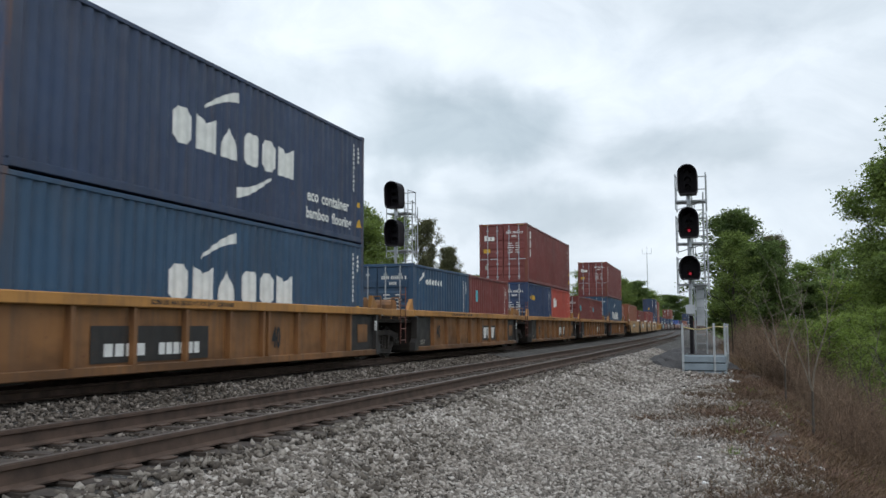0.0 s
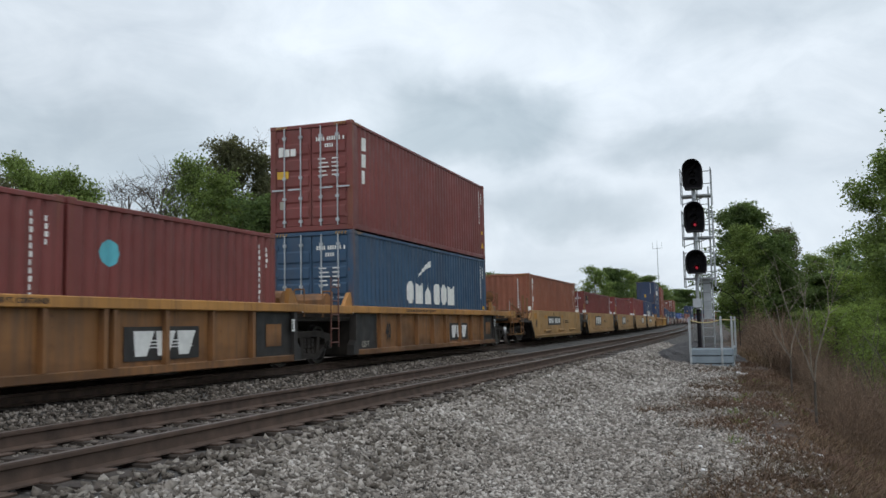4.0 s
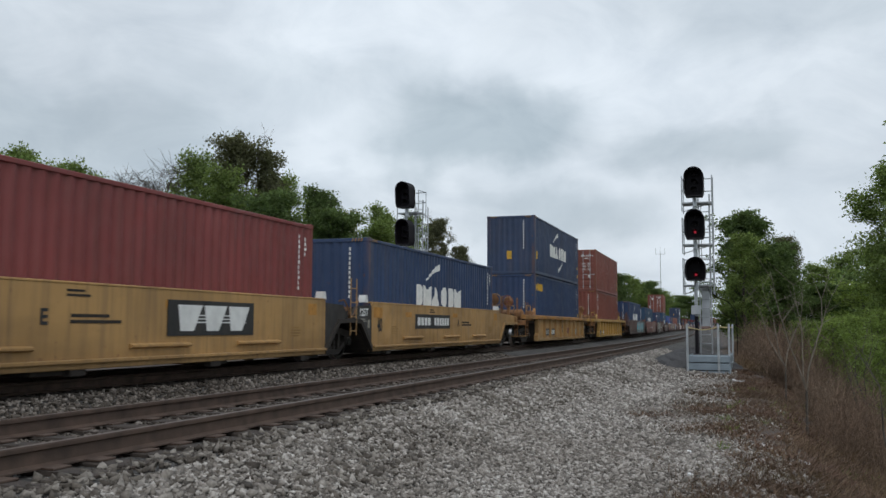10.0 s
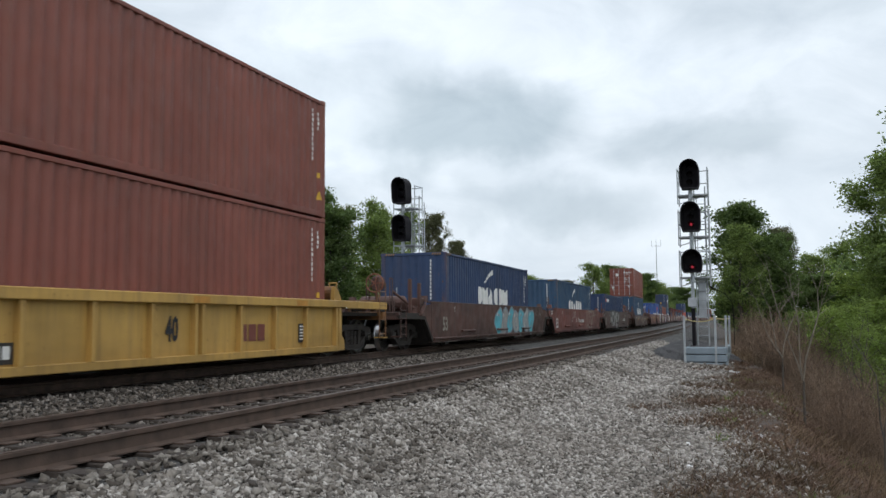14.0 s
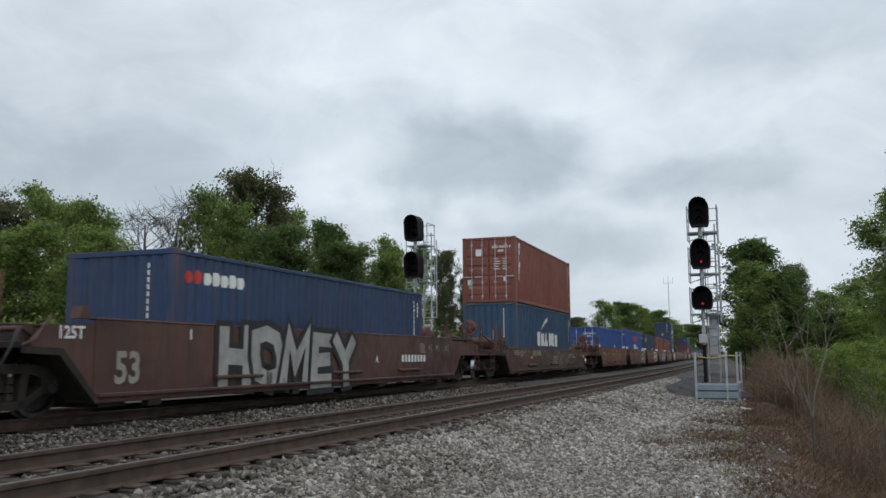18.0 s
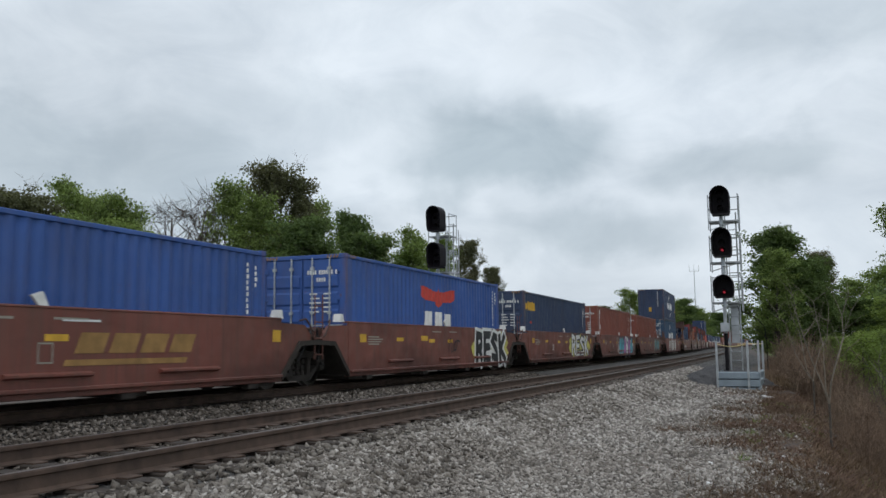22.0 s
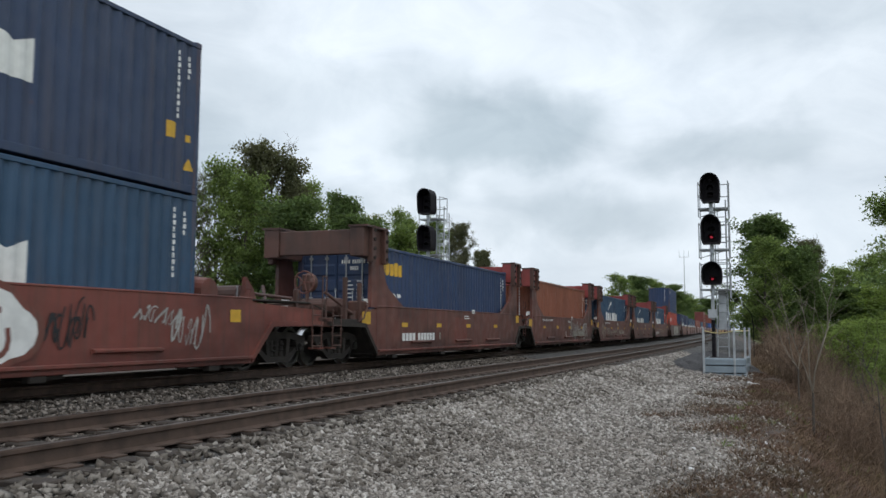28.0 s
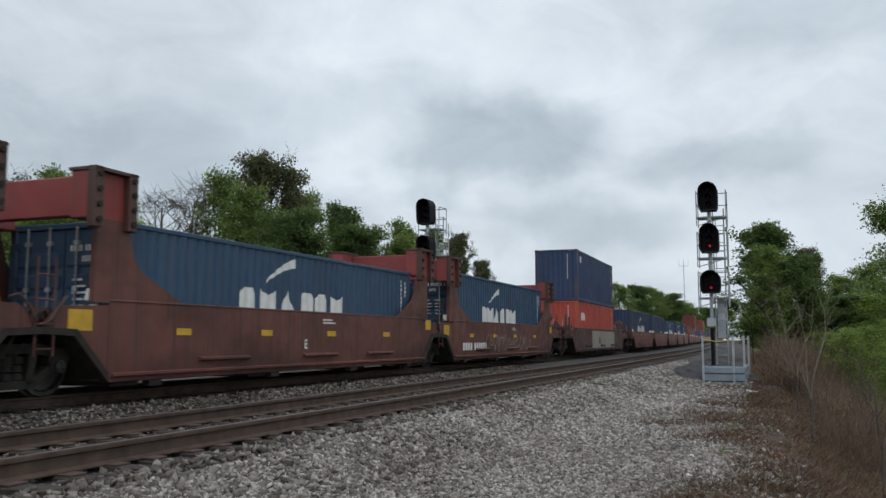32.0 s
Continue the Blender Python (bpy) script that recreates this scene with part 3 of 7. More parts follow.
def shipping_line_mark(z, k=1.0, y=-2.27, low=True):
    """White blocks of a wordmark with an arc above and, on some, one below."""
    cells = []
    hh = 0.67 * k
    for i, (a, w) in enumerate(((0.0, 0.56), (0.70, 0.68), (1.50, 0.64), (2.40, 0.56), (3.08, 0.56), (3.78, 0.69))):
        a, w = y + a * k, w * k
        if i == 2:
            cells.append([(a, a + w / 2, z, z + hh * 0.25, z, z + hh), (a + w / 2, a + w, z, z + hh, z, z + hh * 0.25)])
        elif i in (0, 3, 4):
            c = 0.12 * k
            cells.append([(a, a + c, z + c, z + hh - c, z, z + hh), (a + c, a + w - c, z, z + hh, z, z + hh), (a + w - c, a + w, z, z + hh, z + c, z + hh - c)])
        else:
            cells.append([(a, a + w * 0.5, z, z + hh, z, z + hh * 0.80), (a + w * 0.5, a + w, z, z + hh * 0.80, z, z + hh)])
    cells.append(swoosh(y + 0.93 * k, z + 0.80 * k, 1.25 * k, 0.40 * k, 0.22 * k))
    if low:
        cells.append(swoosh(y + 2.15 * k, z - 0.10 * k, 1.35 * k, 0.42 * k, 0.22 * k, -1))
    return cells


def column_mark(y, z, n, w=0.26, h=0.24, gap=0.34):
    """A wordmark that reads downwards, as a column of blocks."""
    return [[rect(y + 0.02 * (k % 2), z - k * gap - h, w - 0.04 * (k % 3), h)] for k in range(n)]


def row_mark(y, z, n, w=0.2, h=0.3, gap=0.25):
    out = []
    for k in range(n):
        a, hh, c = y + k * gap, h * (1.0 if k % 2 else 0.88), w * 0.28
        out.append([(a, a + c, z + c, z + hh - c, z, z + hh), (a + c, a + w - c, z, z + hh, z, z + hh), (a + w - c, a + w, z, z + hh, z + c, z + hh - c)])
    return out


CONTAINER_CACHE = {}
WORN = {}
BASE_PAINT = {NAVY: (0.027, 0.046, 0.098), NAVY2: (0.021, 0.044, 0.108), TEAL: (0.026, 0.066, 0.125), SKYB: (0.030, 0.085, 0.29), MAROON: (0.165, 0.038, 0.034), BROWNRED: (0.205, 0.060, 0.042),
              RUSTY: (0.245, 0.083, 0.047), ORANGE: (0.43, 0.085, 0.050), REDP: (0.20, 0.040, 0.038)}


def worn(paintwork):
    """The same paint, rusted through in streaks, for posts and castings."""
    if paintwork not in WORN:
        WORN[paintwork] = paint("worn_" + paintwork.name, BASE_PAINT[paintwork], dirt=(0.17, 0.075, 0.032), amount=1.0, rust=1.0)
    return WORN[paintwork]



def container_parts(root, length, height, paintwork, doors):
    """Builds the steel box under root: base centre at the origin, long side along y, the -y end seen first."""
    L, W, H = length / 2, 1.219, height
    key = (length, height, paintwork.name, doors)
    if key in CONTAINER_CACHE:
        for name, me, at, label in CONTAINER_CACHE[key]:
            part(name, me, paintwork, root, label, at=at)
        return
    made = []

    def put(name, mb, mat=paintwork, label=""):
        me = mb.mesh(name, mat)
        made.append((name, me, None, label))
        part(name, me, mat, root, label)
    top, bot = H - 0.105, 0.155
    for sx in (1, -1):
        mb, _ = corrugated(2 * L - 0.34, bot, top, 0, lambda s, o, z, sx=sx: (sx * (MARK_FACE + o), s, z), sx)
        for e in (-1, 1):
            y0 = e * (L - 0.17)
            mb.add([(sx * MARK_FACE, y0, bot), (sx * MARK_FACE, e * (L - 0.10), bot), (sx * MARK_FACE, e * (L - 0.10), top), (sx * MARK_FACE, y0, top)],
                   [(0, 1, 2, 3) if e * sx > 0 else (3, 2, 1, 0)])
        put("side_panel", mb)
        put("top_side_rail", MB().box(sx * W - 0.035 - 0.025 * sx, sx * W + 0.035 - 0.037 * sx, -L + 0.16, L - 0.16, H - 0.115, H - 0.03, 0.012))
        put("bottom_side_rail", MB().box(sx * W - 0.05 - 0.045 * sx, sx * W + 0.04 - 0.045 * sx, -L + 0.16, L - 0.16, 0.02, 0.16, 0.01))
        for sy in (1, -1):
            x0, y0 = sx * (W - 0.085), sy * (L - 0.07)
            put("corner_post", MB().box(x0 - 0.08, x0 + 0.08, y0 - 0.065, y0 + 0.065, 0.11, H - 0.11, 0.014), worn(paintwork), "rust-streaked corner post")
            for z0 in (0.0, H - 0.118):
                put("corner_casting", MB().box(x0 - 0.09, x0 + 0.085, sy * (L - 0.09) - 0.09, sy * (L - 0.09) + 0.09, z0, z0 + 0.118, 0.012), worn(paintwork))
    put("roof", MB().box(-W + 0.05, W - 0.05, -L + 0.1, L - 0.1, H - 0.09, H - 0.035))
    put("floor_frame", MB().box(-W + 0.06, W - 0.06, -L + 0.1, L - 0.1, 0.03, 0.14))
    # far end and near end
    for sy in (1, -1):
        put("end_header", MB().box(-W + 0.16, W - 0.16, sy * (L - 0.08) - 0.07, sy * (L - 0.08) + 0.07, H - 0.115, H - 0.01, 0.012))
        put("end_sill", MB().box(-W + 0.16, W - 0.16, sy * (L - 0.08) - 0.07, sy * (L - 0.08) + 0.07, 0.01, 0.15, 0.012))
        if sy < 0 and doors:
            for sx in (1, -1):
                lo, hi = min(0.012 * sx, sx * (W - 0.16)), max(0.012 * sx, sx * (W - 0.16))
                leaf = MB().box(lo, hi, -L + 0.035, -L + 0.075, 0.16, H - 0.12, 0.008)
                for k in range(5):
                    z = 0.30 + (H - 0.75) * k / 5
                    put("door_panel", MB().prism([(-L + 0.035, z + 0.04), (-L + 0.012, z + 0.09), (-L + 0.012, z + (H - 0.75) / 5 - 0.10), (-L + 0.035, z + (H - 0.75) / 5 - 0.05)], lo + 0.06, hi - 0.06))
                put("door", leaf)
                for f in (0.28, 0.74):
                    x = sx * (W - 0.16) * f
                    rod = MB().tube((x, -L - 0.005, 0.13), (x, -L - 0.005, H - 0.08), 0.021, n=8)
                    for z in (0.28, 0.9, 1.45, H - 0.35):
                        rod.box(x - 0.05, x + 0.05, -L - 0.03, -L + 0.03, z - 0.035, z + 0.035)
                    rod.box(x - 0.02, x + 0.36 * sx if sx > 0 else x + 0.02, -L - 0.045, -L - 0.02, 1.12, 1.16) if sx > 0 else rod.box(x - 0.36, x + 0.02, -L - 0.045, -L - 0.02, 1.12, 1.16)
                    put("locking_bar", rod, STEEL, "galvanised locking bar")
                for k in range(4):
                    z = 0.35 + (H - 0.8) * k / 3
                    hinge = MB().box(sx * (W - 0.19) - 0.05, sx * (W - 0.19) + 0.05, -L + 0.0, -L + 0.03, z, z + 0.12)
                    put("hinge", hinge)
        else:
            mb, _ = corrugated(2 * W - 0.34, 0.15, H - 0.11, 0, lambda s, o, z, sy=sy: (s, sy * (L - 0.02 + o), z), -sy)
            put("end_panel", mb)
    CONTAINER_CACHE[key] = made


def container(label, paintwork, u, z, height, length=12.192, doors=False, marks=(), shift=0.0):
    """A box that rides the train: u is where its near end stands on the line at the start, z its base above the rails."""
    root = thing("shipping_container", label, "container", group="containers on the train")
    container_parts(root, length, height, paintwork, doors)
    for name, cells, mat, *lift in marks:
        if callable(cells):
            cells(root)
            continue
        # a list of lists: one painted piece each
        for group in (cells if isinstance(cells[0], list) else [cells]):
            ob = part(name, side_mark(group, length, *lift), mat, root, mat.name.replace("_", " "))
            if group is cells and len(cells) > 2:
                ob["kind"] = "stuff"
    RIDERS.append((root, u + length / 2 + shift, z))
    return root


RIDERS = []


def end_bars(length, rows, mat, doors=True):
    """Unreadable lines on the near end: rows of (x, z, width, height)."""
    L = length / 2

    def build(root):
        mb = MB()
        for x, z, w, h in rows:
            y = -L - 0.002 if doors else -L + 0.012
            mb.add([(x, y, z), (x + w, y, z), (x + w, y, z + h), (x, y, z + h)], [(0, 1, 2, 3)])
        ob = part("marking", mb, mat, root, mat.name.replace("_", " "))
        if len(rows) > 3:
            ob["kind"] = "stuff"
    return ("marking", build, mat)


def std(length, H, far=True):
    """Codes that stand near the corners of a side."""
    L = length / 2
    return [("marking", code_bars(L - 0.62, H - 0.25, 1.30, 11, 0.05) + code_bars(L - 0.34, H - 0.30, 0.46, 4, 0.055), WHITE),
            ("marking", [(L - 0.40, L - 0.28, 0.42, 0.44, 0.42, 0.64), (L - 0.28, L - 0.16, 0.42, 0.64, 0.42, 0.44), rect(L - 0.36, 0.95, 0.10, 0.13)], YMARK)]


def stripes(length, H):
    """Yellow and black warning stripes at the top corners of a tall box."""
    L = length / 2

    def build(root):
        mb = MB()
        z0, z1 = H - 0.10, H - 0.025
        for sx in (-1, 1):
            for k in range(4):
                x = sx * (1.0 - 0.09 * k) - 0.03
                mb.add([(x, -L - 0.016, z0), (x + 0.045, -L - 0.016, z0), (x + 0.075, -L - 0.016, z1), (x + 0.03, -L - 0.016, z1)], [(0, 1, 2, 3)])
        for k in range(4):
            y = -L + 0.22 + 0.09 * k
            mb.add([(1.221, y, z0), (1.221, y + 0.045, z0), (1.221, y + 0.075, z1), (1.221, y + 0.03, z1)], [(0, 1, 2, 3)])
        part("warning_stripes", mb, GOLDM, root, "faded warning stripes")["kind"] = "stuff"
    return ("marking", build, YMARK)


def door_codes(length, H):
    """Lines of small code on the two doors: a row of characters, a short row under it, and fine print."""
    rows = [(0.16 + 0.068 * k + (0.05 if k > 3 else 0) + (0.05 if k > 9 else 0), H - 0.50, 0.046, 0.105) for k in range(11)]
    rows += [(0.42 + 0.066 * k, H - 0.68, 0.044, 0.10) for k in range(4)]
    rows += [(0.22 + 0.02 * (k % 2), H - 1.00 - 0.11 * k, 0.22 + 0.05 * (k % 3), 0.035) for k in range(5)] + [(0.62, H - 1.00 - 0.11 * k, 0.20, 0.035) for k in range(5)]
    return [end_bars(length, rows, WHITE), end_bars(length, [(-0.92, 0.62, 0.16, 0.22)], GREYC)]


def end_codes(length, H):
    return [end_bars(length, [(0.62, H - 0.35 - 0.13 * k, 0.05, 0.09) for k in range(11)], WHITE, False)]


HC, STD = 2.896, 2.591
F40, F20 = 12.192, 6.058
LOWM = ("marking", shipping_line_mark(1.05, low=False), WHITE)
TRIT = ("marking", column_mark(-5.55, 2.66, 6, 0.27, 0.245, 0.285), WHITE)
TEXV = ("marking", column_mark(-5.45, 2.55, 3, 0.24, 0.36, 0.45), WHITE)
SEAC = ("marking", row_mark(-5.85, 2.10, 5, 0.29, 0.38, 0.315), YMARK)
TEXD = end_bars(F40, [(-0.95, 2.05, 0.13, 0.26), (-0.78, 2.05, 0.15, 0.20), (-0.60, 2.05, 0.16, 0.20)], WHITE)
PLATE = end_bars(F40, [(-1.0, 1.45, 0.34, 0.20)], YMARK)
WPLATE = end_bars(F40, [(-0.60, 2.06, 0.26, 0.30), (-0.98, 0.78, 0.17, 0.24), (0.66, 0.92, 0.14, 0.20)], WHITE)


def full(H, *marks, doors=False, length=F40):
    return list(marks) + ([stripes(length, H)] if H > 2.8 else []) + std(length, H) + (door_codes(length, H) if doors else end_codes(length, H))


def eco_text(root):
    for word, size, y, z in (("eco", 0.40, 3.13, 0.88), ("container", 0.40, 4.35, 0.88), ("bamboo", 0.36, 3.38, 0.46), ("flooring", 0.36, 4.72, 0.46)):
        lettering(word, size, WHITE, root, on_side(1.212, y, z), label="white painted word")


def load_train():
    N = "navy blue steel shipping container with white logo shapes"
    # first articulated set, ribbed ochre cars
    container("stacked navy blue shipping container with white logo shapes", NAVY, 9.9, 3.10, HC, marks=full(HC, ("marking", shipping_line_mark(1.12), WHITE), ("lettering", eco_text, WHITE)))
    container("steel blue shipping container with white logo, in well car", TEAL, 9.9, 0.36, STD + 0.15, marks=full(STD + 0.15, ("marking", shipping_line_mark(1.0, 1.0, -2.27, False), WHITE)))
    container("short steel blue shipping container with white emblem", TEAL, 25.9, 0.28, STD, F20, True,
              [("marking", row_mark(-1.74, 1.97, 6, 0.19, 0.20, 0.285) + [swoosh(-2.46, 1.95, 0.5, 0.25, 0.16)], WHITE)] + std(F20, STD) + door_codes(F20, STD))
    container("short red-brown shipping container with blue dot", MAROON, 25.9 + 6.13, 0.28, STD, F20, False, [("marking", disc(-2.0, 1.80, 0.22), CYANM)] + std(F20, STD))
    container("maroon shipping container with white door marks, stacked on top", MAROON, 42.05, 3.06, HC, doors=True, marks=full(HC, TEXV, TEXD, PLATE, doors=True))
    container("short dark blue shipping container with yellow wordmark shape", NAVY2, 42.05, 0.465, STD, F20, True, [("marking", row_mark(-2.45, 1.75, 5, 0.19, 0.26, 0.23), YMARK)] + std(F20, STD) + door_codes(F20, STD))
    container("short orange-red shipping container with white letter shapes", ORANGE, 42.05 + 6.13, 0.465, STD, F20, False, [("marking", row_mark(-2.4, 1.5, 3, 0.3, 0.55, 0.34), WHITE)] + std(F20, STD))
    for k in (0, 1):
        container("short maroon shipping container with small blue dot", MAROON, 57.8 + 6.13 * k, 0.32, STD, F20, k == 0, [("marking", disc(-2.1, 1.80, 0.22), CYANM)] + std(F20, STD) + (door_codes(F20, STD) if k == 0 else []))
    container("maroon shipping container with white door marks, stacked on top", MAROON, 73.9, 3.40, HC, doors=True, marks=full(HC, TEXV, TEXD, PLATE, doors=True))
    container("steel blue shipping container with white logo, in well car", TEAL, 73.9, 0.50, HC, doors=True, marks=full(HC, LOWM, doors=True))
    # second set, smooth sand-yellow cars
    container("orange-brown shipping container with white downward wordmark shapes", RUSTY, 93.54, 0.36, HC, marks=full(HC, TRIT))
    container("maroon shipping container with a black and yellow panel", MAROON, 109.2, 0.30, STD, doors=True,
              marks=full(STD, ("marking", [rect(-5.35, 1.77, 1.15, 0.54)], BMARK), ("marking", [rect(-4.75, 2.08, 0.52, 0.2)], YMARK), ("marking", row_mark(-5.3, 1.82, 6, 0.14, 0.2, 0.18), WHITE), doors=True))
    container("red steel shipping container with a small emblem", REDP, 124.9, 0.33, STD, doors=True, marks=full(STD, ("marking", [rect(-5.40, 1.86, 0.46, 0.58)], WHITE), ("marking", [rect(-5.365, 1.95, 0.39, 0.45)], NAVY2, 0.008), ("marking", [(-5.35, -5.14, 1.98, 2.09, 2.12, 2.24), (-5.14, -5.0, 2.12, 2.24, 2.27, 2.36)], YMARK, 0.011), doors=True))
    container("red steel shipping container with white dashes", REDP, 140.5, 0.33, HC, doors=True, marks=full(HC, ("marking", [rect(-5.5, 2.0, 0.17, 0.45), rect(-5.5, 1.25, 0.17, 0.4)], WHITE), doors=True))
    container("navy blue shipping container with white logo in well car", NAVY2, 155.9, 0.36, HC, marks=full(HC, ("marking", shipping_line_mark(1.13, 1.0, -2.45, False), WHITE)))
    # two single cars with stacks
    container("stacked navy blue shipping container with white logo shapes", NAVY, 175.75, 3.42, HC, marks=full(HC, ("marking", shipping_line_mark(1.13, 1.0, -2.42), WHITE), ("marking", [rect(-5.75, 0.75, 0.35, 0.4)], YMARK), end_bars(F40, [(-0.2, 0.75, 0.24, 0.4)], YMARK, False)))
    container("blue steel shipping container with yellow wordmark shape", NAVY2, 175.75, 0.52, HC, marks=full(HC, SEAC))
    container("red-brown shipping container with white door placards, stacked on top", BROWNRED, 195.44, 3.40, HC, doors=True, marks=full(HC, WPLATE, doors=True))
    container("red-brown shipping container with white downward wordmark shapes", BROWNRED, 195.44, 0.50, HC, marks=full(HC, TRIT))
    # three long brown wells
    container("navy blue shipping container with white logo in brown car", NAVY2, 216.8, 0.36, HC, marks=full(HC, ("marking", shipping_line_mark(1.16, 1.0, -2.2, False), WHITE)))
    container("steel blue shipping container with white logo, in brown car", TEAL, 236.2, 0.24, HC, marks=full(HC, ("marking", shipping_line_mark(1.14, 1.0, -2.27, False), WHITE)))
    container("deep blue shipping container with red and white wordmark shapes", NAVY2, 255.95, 0.26, STD, marks=full(STD, ("marking", row_mark(-5.79, 1.98, 2, 0.25, 0.26, 0.28), RMARK), ("marking", row_mark(-5.2, 1.98, 5, 0.25, 0.26, 0.28), WHITE)))
    # single brown car
    container("red-brown stacked container with white downward wordmark", BROWNRED, 279.5, 3.24, HC, doors=True, marks=full(HC, TRIT, WPLATE, doors=True))
    container("steel blue shipping container with white logo, in brown car", TEAL, 279.5, 0.34, HC, marks=full(HC, ("marking", shipping_line_mark(1.05, 1.0, -2.1, False), WHITE)))
    # five brown cars
    container("bright blue steel shipping container with plain sides", SKYB, 301.6, 0.28, STD, doors=True, marks=full(STD, doors=True))
    eagle = [[(-1.30, -1.05, 2.12, 2.40, 2.0, 2.40), (-1.05, -0.25, 2.0, 2.40, 1.96, 2.28), (-0.25, 0.0, 1.96, 2.28, 1.82, 2.28), (0.0, 0.1, 1.80, 2.30, 1.80, 2.44), (0.1, 0.2, 1.80, 2.44, 1.80, 2.30), (0.2, 0.45, 1.82, 2.28, 1.96, 2.28),
              (0.45, 1.25, 1.96, 2.28, 2.0, 2.40), (1.25, 1.51, 2.0, 2.40, 2.12, 2.40)]]
    apl = [[(-1.14, -0.98, 0.9, 1.15, 0.9, 1.66), (-0.98, -0.45, 0.9, 1.66, 0.9, 1.66)], [rect(-0.25, 0.9, 0.62, 0.76)], [rect(0.55, 0.9, 0.55, 0.72)]]
    container("bright blue shipping container with red winged emblem and white letters", SKYB, 317.25, 0.28, HC, doors=True, marks=full(HC, ("marking", eagle, RMARK), ("marking", apl, WHITE), doors=True))
    container("dark blue shipping container with yellow wordmark shape", NAVY, 332.9, 0.26, HC, doors=True, marks=full(HC, SEAC, ("marking", row_mark(-5.2, 1.55, 3, 0.1, 0.12, 0.14), RMARK), doors=True))
    container("red-brown shipping container with white downward wordmark shapes", BROWNRED, 348.55, 0.28, HC, doors=True, marks=full(HC, TRIT, WPLATE, doors=True))
    container("plain red-brown steel shipping container", BROWNRED, 364.2, 0.26, HC, doors=True, marks=full(HC, doors=True))
    # single car with a stack
    container("stacked navy blue shipping container with white logo shapes", NAVY, 383.9, 3.34, HC, marks=full(HC, ("marking", shipping_line_mark(1.10), WHITE), ("marking", [rect(5.2, 0.95, 0.25, 0.3)], YMARK), end_bars(F40, [(-0.2, 0.75, 0.24, 0.4)], YMARK, False)))
    container("steel blue shipping container with white logo, in brown car", TEAL, 383.9, 0.44, HC, doors=True, marks=full(HC, ("marking", shipping_line_mark(1.02, 1.0, -2.23, False), WHITE), doors=True))
    # five cars with tall bulkheads
    container("dark blue shipping container with yellow wordmark shape", NAVY2, 403.9, 0.26, HC, doors=True, marks=full(HC, SEAC, ("marking", row_mark(-5.2, 1.5, 5, 0.12, 0.12, 0.16), WHITE), doors=True))
    container("orange-brown shipping container with white downward wordmark shapes", RUSTY, 420.1, 0.26, HC, marks=full(HC, TRIT))
    container("steel blue shipping container with white logo shapes, between bulkheads", TEAL, 436.2, 0.24, HC, doors=True, marks=full(HC, ("marking", shipping_line_mark(1.15, 1.0, -2.65, False), WHITE), doors=True))
    container("steel blue shipping container with white logo shapes, between bulkheads", TEAL, 452.0, 0.26, STD, doors=True, marks=full(STD, ("marking", shipping_line_mark(1.0, 1.0, -2.6, False), WHITE), doors=True))
    container("steel blue shipping container with white logo shapes, between bulkheads", TEAL, 467.7, 0.26, HC, doors=True, marks=full(HC, ("marking", shipping_line_mark(1.15, 1.0, -2.75, False), WHITE), doors=True))
    # tail of what comes into view
    container("blue steel shipping container stacked on an orange one", NAVY2, 488.4, 3.02, HC, marks=full(HC, ("marking", [rect(-5.3, 2.2, 0.5, 0.35)], WHITE)))
    container("orange-red shipping container with white letter shapes", ORANGE, 488.4, 0.425, STD, marks=full(STD, ("marking", row_mark(-5.1, 1.5, 3, 0.3, 0.5, 0.34), WHITE)))
    tail = [(510.2, NAVY, HC, LOWM), (525.8, NAVY, HC, None), (541.4, TEAL, STD, LOWM), (557.0, NAVY, HC, LOWM), (572.6, NAVY2, HC, LOWM), (592.5, BROWNRED, HC, None),
            (608.1, BROWNRED, HC, None), (623.7, TEAL, HC, LOWM), (639.3, BROWNRED, HC, TRIT), (655.0, NAVY, HC, None), (674, SKYB, HC, None), (690, BROWNRED, HC, None),
            (706, TEAL, HC, None), (722, NAVY, HC, None), (738, RUSTY, HC, None), (758, MAROON, HC, None), (774, NAVY, HC, None), (790, TEAL, HC, None)]
    for u, pnt, h, mark in tail:
        container(f"{pnt.name.replace('_paint', '').replace('_', ' ')} steel shipping container far down the train", pnt, u, 0.32, h, marks=[mark] if mark else [])
    for u, pnt in ((639.3, MAROON), (690, BROWNRED)):
        container(f"{pnt.name.replace('_paint', '').replace('_', ' ')} steel shipping container stacked far down the train", pnt, u, 3.22, HC)


load_train()

# ---------------------------------------------------------------- well cars
WHEEL_R = 0.457
WHEELS = []


